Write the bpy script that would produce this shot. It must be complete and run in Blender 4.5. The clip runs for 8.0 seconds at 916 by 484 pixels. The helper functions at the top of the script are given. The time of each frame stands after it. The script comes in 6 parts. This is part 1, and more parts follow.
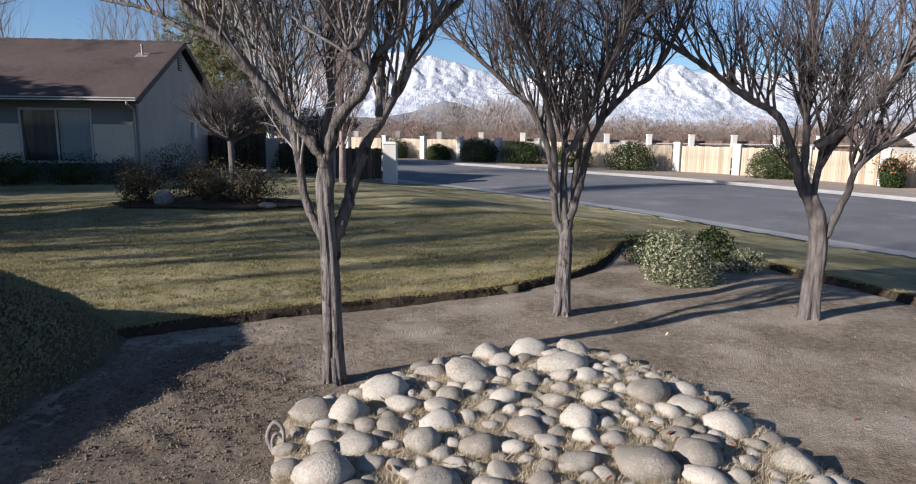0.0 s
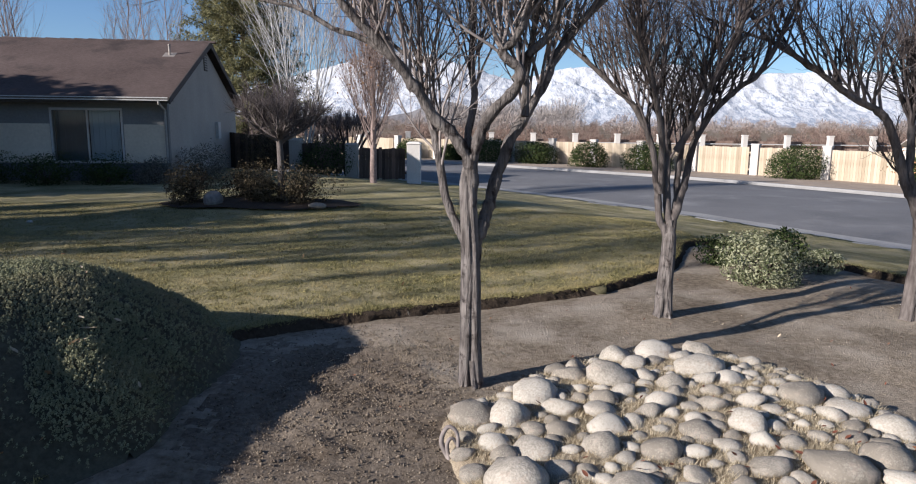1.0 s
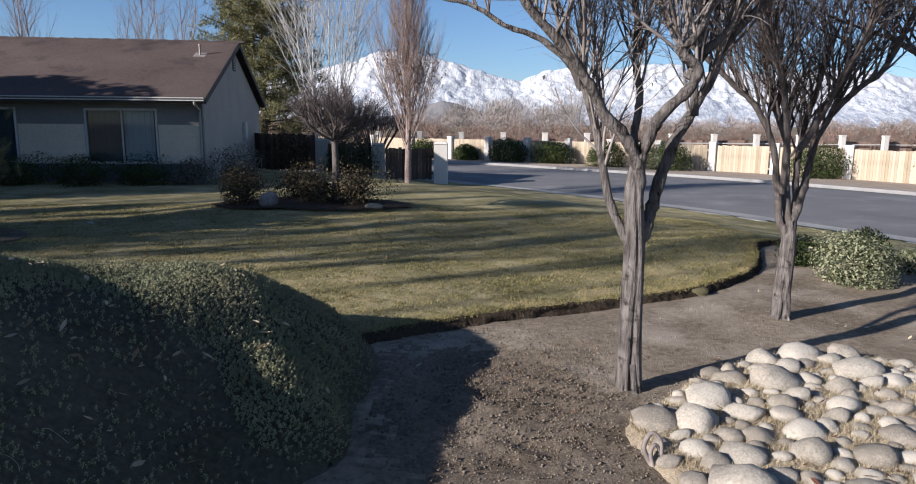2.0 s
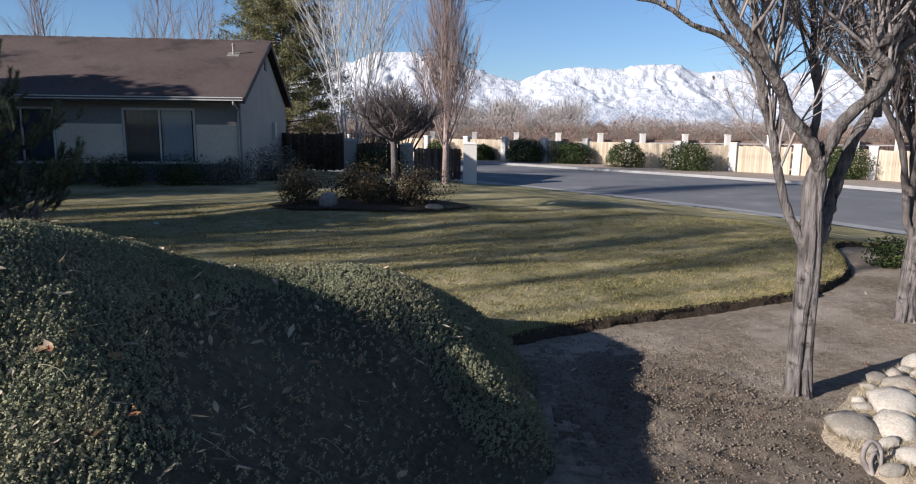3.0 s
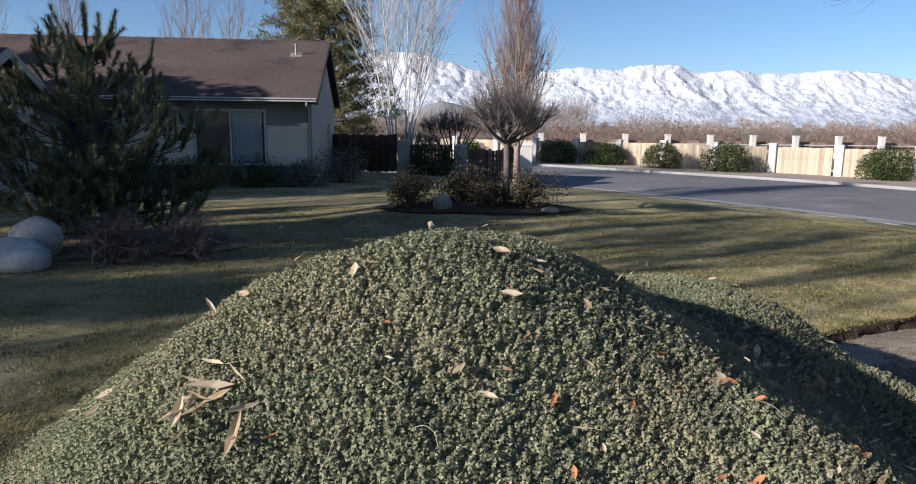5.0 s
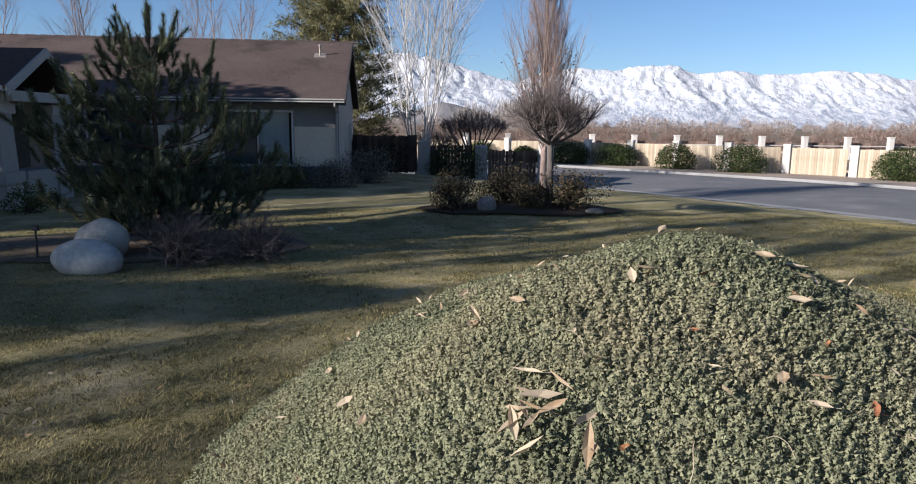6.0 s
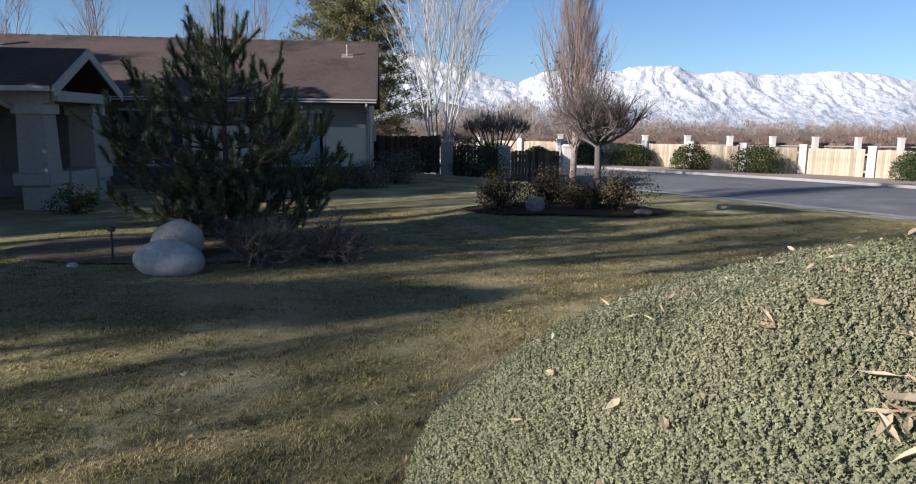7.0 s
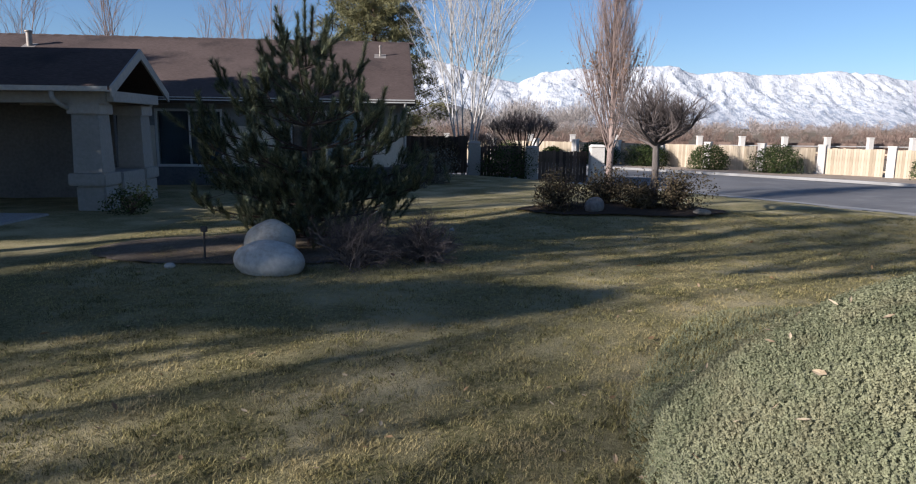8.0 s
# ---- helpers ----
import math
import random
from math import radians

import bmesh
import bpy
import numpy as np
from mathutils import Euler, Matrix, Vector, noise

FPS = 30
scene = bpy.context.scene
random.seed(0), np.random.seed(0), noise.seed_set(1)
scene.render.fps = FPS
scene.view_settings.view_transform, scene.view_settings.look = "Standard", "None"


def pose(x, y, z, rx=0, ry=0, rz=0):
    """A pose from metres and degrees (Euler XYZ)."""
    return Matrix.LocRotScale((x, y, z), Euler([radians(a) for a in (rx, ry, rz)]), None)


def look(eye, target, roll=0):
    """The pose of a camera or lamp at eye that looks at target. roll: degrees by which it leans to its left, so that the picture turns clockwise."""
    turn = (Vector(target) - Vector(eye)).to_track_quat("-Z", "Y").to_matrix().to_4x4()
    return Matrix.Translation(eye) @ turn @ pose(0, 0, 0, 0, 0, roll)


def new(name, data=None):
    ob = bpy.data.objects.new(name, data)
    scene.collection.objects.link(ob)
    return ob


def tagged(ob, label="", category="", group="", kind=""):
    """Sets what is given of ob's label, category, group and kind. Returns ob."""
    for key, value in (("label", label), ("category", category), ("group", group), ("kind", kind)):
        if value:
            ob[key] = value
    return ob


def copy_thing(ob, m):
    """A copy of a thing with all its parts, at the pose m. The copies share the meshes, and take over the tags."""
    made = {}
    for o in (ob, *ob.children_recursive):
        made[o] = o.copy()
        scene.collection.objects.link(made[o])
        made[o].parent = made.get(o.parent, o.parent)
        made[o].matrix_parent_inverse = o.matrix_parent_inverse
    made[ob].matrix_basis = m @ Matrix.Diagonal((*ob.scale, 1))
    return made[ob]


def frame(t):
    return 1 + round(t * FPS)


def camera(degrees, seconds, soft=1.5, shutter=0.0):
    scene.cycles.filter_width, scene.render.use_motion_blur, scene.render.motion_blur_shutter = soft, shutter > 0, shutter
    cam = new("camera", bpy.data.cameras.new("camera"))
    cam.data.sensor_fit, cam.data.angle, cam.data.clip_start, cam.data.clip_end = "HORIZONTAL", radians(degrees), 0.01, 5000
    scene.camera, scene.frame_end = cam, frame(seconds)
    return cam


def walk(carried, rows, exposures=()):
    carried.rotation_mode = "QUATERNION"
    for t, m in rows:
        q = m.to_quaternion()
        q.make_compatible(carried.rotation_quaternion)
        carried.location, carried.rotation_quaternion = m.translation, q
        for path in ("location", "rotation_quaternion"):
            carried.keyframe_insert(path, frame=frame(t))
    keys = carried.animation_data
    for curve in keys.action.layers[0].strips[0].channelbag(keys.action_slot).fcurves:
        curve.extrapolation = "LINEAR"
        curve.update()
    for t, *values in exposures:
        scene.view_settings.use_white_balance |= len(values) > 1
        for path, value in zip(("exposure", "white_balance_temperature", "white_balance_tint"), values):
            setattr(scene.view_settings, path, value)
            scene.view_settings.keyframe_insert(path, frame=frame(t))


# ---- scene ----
cam = camera(68.0, 8.0, soft=1.1)
PATH = [
    (0.0, (0.0, 0.0, 1.893), (-0.034, 2.285, 1.495), 0.6),
    (0.5, (-0.5, 0.008, 1.892), (-0.53, 2.293, 1.493), 0.6),
    (1.0, (-1.044, 0.038, 1.884), (-1.074, 2.323, 1.486), 0.6),
    (1.5, (-1.631, 0.079, 1.872), (-1.658, 2.364, 1.474), 0.5),
    (2.0, (-2.217, 0.114, 1.87), (-2.243, 2.399, 1.472), 0.5),
    (3.5, (-4.028, 0.229, 1.857), (-4.052, 2.514, 1.459), 0.6),
    (4.0, (-4.596, 0.291, 1.849), (-4.619, 2.576, 1.452), 0.5),
    (4.5, (-5.165, 0.349, 1.851), (-5.188, 2.636, 1.456), 0.6),
    (5.0, (-5.727, 0.382, 1.87), (-5.747, 2.668, 1.473), 0.6),
    (6.5, (-7.033, 0.425, 1.865), (-7.05, 2.711, 1.471), 0.6),
    (7.0, (-7.549, 0.414, 1.864), (-7.566, 2.7, 1.47), 0.6),
    (7.5, (-8.127, 0.425, 1.849), (-8.14, 2.711, 1.456), 0.6),
    (8.0, (-8.717, 0.396, 1.853), (-8.731, 2.682, 1.46), 0.6),
]
walk(cam, [(t, look(eye, target, roll)) for t, eye, target, roll in PATH], [(0, 0.80, 6050, 14), (8, 0.80, 6050, 14)])

# ---- world and sun ----
SUN_AZ, SUN_EL = 30.5, 21.0        # the light travels towards +x, turned this far to +y
world = bpy.data.worlds.new("sky")
scene.world = world
world.use_nodes = True
wn = world.node_tree.nodes
sky = wn.new("ShaderNodeTexSky")
sky.sky_type, sky.sun_disc = "NISHITA", False
sky.sun_elevation, sky.sun_rotation = radians(SUN_EL), radians(270 - SUN_AZ)
sky.air_density, sky.dust_density, sky.ozone_density, sky.altitude = 1.0, 0.8, 4.2, 1200
wn["Background"].inputs["Strength"].default_value = 0.070
world.node_tree.links.new(sky.outputs["Color"], wn["Background"].inputs["Color"])
sun_data = bpy.data.lights.new("sun", "SUN")
sun_data.energy, sun_data.angle, sun_data.color = 5.0, radians(0.6), (1.0, 0.93, 0.83)
sun = new("sun", sun_data)
a, e = radians(SUN_AZ), radians(SUN_EL)
sun.matrix_world = look((-40, -30, 30), Vector((-40, -30, 30)) + Vector((math.cos(a) * math.cos(e), math.sin(a) * math.cos(e), -math.sin(e))))


# ---- materials ----
def mat(name, dark, light, big=0.8, fine=25.0, rough=0.85, bump=0.3, relief=60.0, depth=0.02, metal=0.0, island=0.0, per_object=0.0, accent=None, streak=None, gloss=0.3, sheer=0.0):
    """A procedural surface: two scales of noise between two colours, a fine relief, an optional accent (colour, scale, from, to)
    and streak (x, y, z stretch of the fine grain)."""
    m = bpy.data.materials.new(name)
    m.use_nodes = True
    nt = m.node_tree
    n, L = nt.nodes, nt.links.new
    b = n["Principled BSDF"]
    b.inputs["Roughness"].default_value, b.inputs["Metallic"].default_value = rough, metal
    b.inputs["Specular IOR Level"].default_value = gloss
    geo = n.new("ShaderNodeTexCoord")
    place = geo.outputs["Object"]
    fine_place = place
    if streak:
        mp = n.new("ShaderNodeMapping")
        mp.inputs["Scale"].default_value = streak
        L(place, mp.inputs["Vector"])
        fine_place = mp.outputs["Vector"]

    def noise_of(scale, detail, vec):
        t = n.new("ShaderNodeTexNoise")
        t.inputs["Scale"].default_value, t.inputs["Detail"].default_value, t.inputs["Roughness"].default_value = scale, detail, 0.6
        L(vec, t.inputs["Vector"])
        return t.outputs["Fac"]

    def maths(op, x, y):
        t = n.new("ShaderNodeMath")
        t.operation = op
        for k, v in enumerate((x, y)):
            if isinstance(v, (int, float)):
                t.inputs[k].default_value = v
            else:
                L(v, t.inputs[k])
        return t.outputs[0]

    f = maths("ADD", maths("MULTIPLY", noise_of(big, 4, place), 0.9), maths("MULTIPLY", noise_of(fine, 5, fine_place), 1.1))
    f = maths("SUBTRACT", f, 0.5)
    if island:
        g = n.new("ShaderNodeNewGeometry")
        f = maths("ADD", f, maths("MULTIPLY", maths("SUBTRACT", g.outputs["Random Per Island"], 0.5), island))
    if per_object:
        o = n.new("ShaderNodeObjectInfo")
        f = maths("ADD", f, maths("MULTIPLY", maths("SUBTRACT", o.outputs["Random"], 0.5), per_object))
    ramp = n.new("ShaderNodeValToRGB")
    ramp.color_ramp.elements[0].position, ramp.color_ramp.elements[1].position = 0.2, 0.8
    ramp.color_ramp.elements[0].color, ramp.color_ramp.elements[1].color = (*dark, 1), (*light, 1)
    L(f, ramp.inputs["Fac"])
    colour = ramp.outputs["Color"]
    if accent:
        col, scale, lo, hi = accent
        mr = n.new("ShaderNodeMapRange")
        mr.inputs["From Min"].default_value, mr.inputs["From Max"].default_value = lo, hi
        L(noise_of(scale, 5, place), mr.inputs["Value"])
        mix = n.new("ShaderNodeMix")
        mix.data_type = "RGBA"
        L(mr.outputs["Result"], mix.inputs["Factor"])
        L(colour, mix.inputs["A"])
        mix.inputs["B"].default_value = (*col, 1)
        colour = mix.outputs["Result"]
    L(colour, b.inputs["Base Color"])
    if bump:
        bn = n.new("ShaderNodeBump")
        bn.inputs["Strength"].default_value, bn.inputs["Distance"].default_value = bump, depth
        L(noise_of(relief, 6, fine_place), bn.inputs["Height"])
        L(bn.outputs["Normal"], b.inputs["Normal"])
    if sheer:
        # light that soaks through thin leaves
        tr, both = n.new("ShaderNodeBsdfTranslucent"), n.new("ShaderNodeMixShader")
        both.inputs["Fac"].default_value = sheer
        L(colour, tr.inputs["Color"])
        L(b.outputs["BSDF"], both.inputs[1])
        L(tr.outputs["BSDF"], both.inputs[2])
        L(both.outputs["Shader"], n["Material Output"].inputs["Surface"])
    return m


M_LAWN = mat("lawn_turf", (0.088, 0.085, 0.033), (0.345, 0.294, 0.155), big=0.55, fine=28, rough=0.95, bump=0.8, relief=120, depth=0.03, accent=((0.44, 0.37, 0.22), 0.9, 0.46, 0.72), gloss=0.1)
M_GRASS = mat("grass_blades", (0.050, 0.051, 0.016), (0.41, 0.345, 0.148), big=0.6, fine=7, rough=0.8, bump=0, island=0.75, gloss=0.15, accent=((0.45, 0.355, 0.18), 1.6, 0.48, 0.72), sheer=0.1)
M_SOIL = mat("bare_soil", (0.118, 0.091, 0.064), (0.318, 0.260, 0.193), big=0.9, fine=17, rough=1.0, bump=0.8, relief=55, depth=0.02, accent=((0.375, 0.318, 0.25), 1.1, 0.48, 0.70), gloss=0.05)
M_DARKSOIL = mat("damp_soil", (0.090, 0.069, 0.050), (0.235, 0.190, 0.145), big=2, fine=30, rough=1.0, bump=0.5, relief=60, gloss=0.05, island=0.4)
# cut face of the turf, much darker than the bed's soil
M_EDGE = mat("dark_cut_turf", (0.026, 0.020, 0.015), (0.085, 0.063, 0.045), big=3, fine=26, rough=1.0, bump=1.0, relief=45, depth=0.03, gloss=0.05)
M_BEDDIRT = mat("mulched_dirt", (0.038, 0.028, 0.022), (0.098, 0.073, 0.055), big=1.5, fine=30, rough=1.0, bump=0.8, relief=50, gloss=0.05)
# base of the mound's east slope, with its shade put into the colour
M_SLOPE_SHADE = mat("shaded_slope_base", (0.050, 0.046, 0.033), (0.118, 0.108, 0.076), big=1.5, fine=30, rough=1.0, bump=0.8, relief=50, gloss=0.05)
M_VALLEY = mat("valley_scrub", (0.13, 0.10, 0.07), (0.27, 0.22, 0.16), big=0.02, fine=0.4, rough=1.0, bump=0, gloss=0.05)
M_VERGE = mat("verge_dirt", (0.27, 0.215, 0.165), (0.44, 0.36, 0.285), big=0.5, fine=12, rough=1.0, bump=0.4, relief=30, gloss=0.05)
M_ASPHALT = mat("asphalt", (0.098, 0.095, 0.095), (0.185, 0.18, 0.178), big=0.35, fine=40, rough=0.9, bump=0.4, relief=220, depth=0.005, accent=((0.235, 0.228, 0.22), 0.5, 0.52, 0.75))
M_KERB = mat("kerb_concrete", (0.21, 0.20, 0.185), (0.36, 0.345, 0.325), big=0.8, fine=30, rough=0.9, bump=0.2, relief=80)
M_STONE = mat("river_stone", (0.215, 0.187, 0.150), (0.465, 0.42, 0.352), big=2.2, fine=26, rough=0.9, bump=0.6, relief=30, depth=0.014, per_object=0.7, accent=((0.33, 0.27, 0.215), 5, 0.55, 0.7))
M_BOULDER = mat("pale_boulder", (0.30, 0.28, 0.25), (0.52, 0.50, 0.46), big=1.5, fine=18, rough=0.85, bump=0.4, relief=40, depth=0.01)
M_THATCH = mat("dead_thatch", (0.27, 0.21, 0.145), (0.52, 0.43, 0.31), big=3, fine=40, rough=1.0, bump=0.9, relief=90, depth=0.02, gloss=0.05)
M_DRYGRASS = mat("dry_grass", (0.34, 0.27, 0.175), (0.68, 0.58, 0.41), big=2, fine=9, rough=0.9, bump=0, island=0.9, gloss=0.1, sheer=0.25)
M_DARKBARK = mat("dark_limb_bark", (0.050, 0.040, 0.036), (0.19, 0.165, 0.15), big=3.0, fine=24, rough=0.95, bump=1.0, relief=38, depth=0.02, streak=(1, 1, 0.16), gloss=0.1)
M_BARK = mat("grey_bark", (0.040, 0.033, 0.030), (0.26, 0.23, 0.21), big=4.0, fine=30, rough=0.95, bump=1.0, relief=42, depth=0.05, streak=(1, 1, 0.14), accent=((0.035, 0.028, 0.026), 9, 0.56, 0.66), gloss=0.1)
M_TWIG = mat("grey_twigs", (0.115, 0.097, 0.09), (0.32, 0.275, 0.25), big=2.0, fine=12, rough=0.9, bump=0, island=0.5, gloss=0.1)
M_CROWN = mat("dark_crown_twigs", (0.060, 0.050, 0.047), (0.18, 0.15, 0.14), big=2.0, fine=12, rough=0.9, bump=0, island=0.5, gloss=0.1)
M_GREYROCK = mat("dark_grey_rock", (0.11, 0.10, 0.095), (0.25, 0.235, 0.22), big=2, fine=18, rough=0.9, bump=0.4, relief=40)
M_TWIG_RED = mat("reddish_twigs", (0.15, 0.11, 0.096), (0.35, 0.268, 0.236), big=2.0, fine=12, rough=0.9, bump=0, island=0.6, gloss=0.1)
M_TWIG_DARK = mat("dark_twigs", (0.045, 0.032, 0.028), (0.12, 0.088, 0.075), big=2.0, fine=12, rough=0.9, bump=0, island=0.5, gloss=0.1)
M_WHITEBARK = mat("white_bark", (0.30, 0.28, 0.26), (0.54, 0.52, 0.49), big=2.0, fine=14, rough=0.9, bump=0.3, relief=30, island=0.3, accent=((0.16, 0.14, 0.13), 4, 0.62, 0.72))
M_SEDUM = mat("stonecrop_leaves", (0.138, 0.150, 0.088), (0.302, 0.300, 0.182), big=1.3, fine=5, rough=0.9, bump=0, island=0.34, gloss=0.1, accent=((0.275, 0.24, 0.15), 1.5, 0.47, 0.74), sheer=0.12)
M_SEDUM_BASE = mat("stonecrop_undergrowth", (0.138, 0.145, 0.090), (0.255, 0.252, 0.162), big=2, fine=30, rough=1.0, bump=0.8, relief=70, gloss=0.05)
M_LEAF_RUSSET = mat("russet_leaf", (0.13, 0.045, 0.025), (0.36, 0.16, 0.07), big=3, fine=15, rough=0.8, bump=0, island=0.9, per_object=0.9)
M_LEAF_DRY = mat("fallen_leaf", (0.27, 0.17, 0.09), (0.56, 0.45, 0.31), big=3, fine=15, rough=0.8, bump=0, island=0.9, per_object=0.9, sheer=0.25)
M_BOX = mat("evergreen_leaves", (0.018, 0.032, 0.013), (0.082, 0.103, 0.036), big=2, fine=6, rough=0.8, bump=0, island=0.7, gloss=0.07, sheer=0.25)
M_VARIEG = mat("variegated_leaves", (0.085, 0.10, 0.045), (0.40, 0.395, 0.25), big=2, fine=8, rough=0.75, bump=0, island=0.95, gloss=0.15, sheer=0.25)
M_SHRUB = mat("drab_shrub_leaves", (0.05, 0.042, 0.027), (0.15, 0.115, 0.07), big=2, fine=6, rough=0.9, bump=0, island=0.8, gloss=0.05, sheer=0.2)
M_SAGE = mat("grey_sage_leaves", (0.065, 0.066, 0.055), (0.175, 0.17, 0.142), big=2, fine=6, rough=0.9, bump=0, island=0.8, sheer=0.2)
M_PINE = mat("pine_needles", (0.042, 0.060, 0.040), (0.22, 0.23, 0.13), big=2, fine=5, rough=0.7, bump=0, island=0.8, gloss=0.25, sheer=0.2)
M_PINE_FAR = mat("yellowish_pine_needles", (0.072, 0.072, 0.030), (0.26, 0.238, 0.115), big=0.6, fine=3, rough=0.8, bump=0, island=0.8, sheer=0.25)
M_BROWNLEAF = mat("clinging_brown_leaves", (0.16, 0.075, 0.035), (0.36, 0.20, 0.10), big=2, fine=6, rough=0.85, bump=0, island=0.9)
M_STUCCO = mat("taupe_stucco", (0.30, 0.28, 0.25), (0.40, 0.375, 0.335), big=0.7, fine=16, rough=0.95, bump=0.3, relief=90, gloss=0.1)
M_PANEL = mat("buff_wall_panel", (0.50, 0.44, 0.345), (0.62, 0.55, 0.44), big=0.7, fine=12, rough=0.95, bump=0.2, relief=80, gloss=0.1)
M_SHINGLE = mat("brown_shingles", (0.062, 0.045, 0.040), (0.128, 0.095, 0.084), big=0.35, fine=9, rough=0.95, bump=0.6, relief=26, depth=0.02, per_object=0.3, streak=(1, 3.2, 3.2), gloss=0.1, accent=((0.042, 0.034, 0.032), 0.5, 0.54, 0.72))
M_COLUMN = mat("grey_porch_stucco", (0.23, 0.225, 0.21), (0.31, 0.30, 0.28), big=0.7, fine=16, rough=0.95, bump=0.3, relief=90, gloss=0.1)
# darker and greyer than the stucco of the other house walls
M_FRONT = mat("grey_front_wall", (0.175, 0.172, 0.165), (0.245, 0.24, 0.23), big=0.7, fine=16, rough=0.95, bump=0.3, relief=90, gloss=0.1)
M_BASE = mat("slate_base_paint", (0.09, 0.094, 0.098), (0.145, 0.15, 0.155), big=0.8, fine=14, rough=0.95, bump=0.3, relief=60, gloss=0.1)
M_TRIM = mat("dark_brown_trim", (0.055, 0.045, 0.040), (0.10, 0.085, 0.075), big=1, fine=12, rough=0.8, bump=0.2, relief=40)
M_TAUPETRIM = mat("grey_painted_timber", (0.27, 0.26, 0.24), (0.36, 0.345, 0.32), big=1, fine=12, rough=0.8, bump=0.2, relief=40)
M_GUTTER = mat("pale_gutter_paint", (0.40, 0.39, 0.37), (0.54, 0.53, 0.50), big=1, fine=12, rough=0.5, bump=0)
M_FRAME = mat("white_window_frame", (0.42, 0.41, 0.39), (0.54, 0.53, 0.51), big=1, fine=12, rough=0.5, bump=0)
M_CURTAIN = mat("pale_blue_blind", (0.26, 0.335, 0.36), (0.36, 0.43, 0.455), big=1, fine=10, rough=0.9, bump=0, streak=(9, 9, 0.2))
# dark slats added behind some panes, so that no sunlit room shows
M_PANEBACK = mat("dark_pane_backing", (0.045, 0.058, 0.066), (0.085, 0.105, 0.115), big=1, fine=10, rough=0.9, bump=0, streak=(9, 9, 0.2))
M_DARKROOM = mat("dark_room", (0.03, 0.03, 0.031), (0.07, 0.067, 0.062), big=1, fine=5, rough=0.9, bump=0)
M_METAL = mat("galvanised_pipe", (0.22, 0.19, 0.165), (0.36, 0.32, 0.28), big=4, fine=20, rough=0.6, bump=0, metal=0.3)
M_WHITEPOST = mat("cream_stucco_post", (0.52, 0.48, 0.43), (0.68, 0.64, 0.59), big=1.0, fine=18, rough=0.95, bump=0.25, relief=70, gloss=0.1, per_object=0.2)
M_CEDAR = mat("new_cedar_pickets", (0.32, 0.257, 0.18), (0.49, 0.408, 0.305), big=1.5, fine=10, rough=0.9, bump=0.2, relief=30, streak=(1, 1, 0.08), per_object=0.7, gloss=0.1)
# side fence boards, darker than those of the street and back fences
M_DARKWOOD = mat("dark_brown_boards", (0.048, 0.036, 0.03), (0.15, 0.108, 0.085), big=1.5, fine=10, rough=0.95, bump=0.3, relief=30, streak=(1, 1, 0.08), per_object=0.6, gloss=0.1)
M_BACKFENCE = mat("brown_back_boards", (0.13, 0.085, 0.066), (0.27, 0.19, 0.15), big=1.5, fine=10, rough=0.95, bump=0.2, relief=30, streak=(1, 1, 0.08), per_object=0.8, gloss=0.1)
# paler than the near willow: distance haze put into the colour
M_PALEBRUSH = mat("hazy_far_brush", (0.19, 0.155, 0.137), (0.345, 0.292, 0.262), big=0.03, fine=0.5, rough=1.0, bump=0, island=0.7, gloss=0.05)
M_BRUSH = mat("far_willow_brush", (0.105, 0.07, 0.057), (0.265, 0.19, 0.155), big=0.09, fine=0.7, rough=1.0, bump=0, island=0.7, gloss=0.05)
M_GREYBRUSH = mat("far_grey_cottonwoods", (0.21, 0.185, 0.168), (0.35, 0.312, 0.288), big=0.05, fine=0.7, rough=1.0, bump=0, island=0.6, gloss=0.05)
M_ROOF_FAR = mat("pale_far_roof", (0.50, 0.46, 0.42), (0.66, 0.61, 0.57), big=0.4, fine=3, rough=0.8, bump=0)


def glass(name, tint):
    m = bpy.data.materials.new(name)
    m.use_nodes = True
    b = m.node_tree.nodes["Principled BSDF"]
    b.inputs["Base Color"].default_value = (*tint, 1)
    b.inputs["Roughness"].default_value, b.inputs["Transmission Weight"].default_value, b.inputs["IOR"].default_value = 0.03, 1.0, 1.25
    return m


M_GLASS = glass("window_glass", (0.9, 0.94, 0.95))


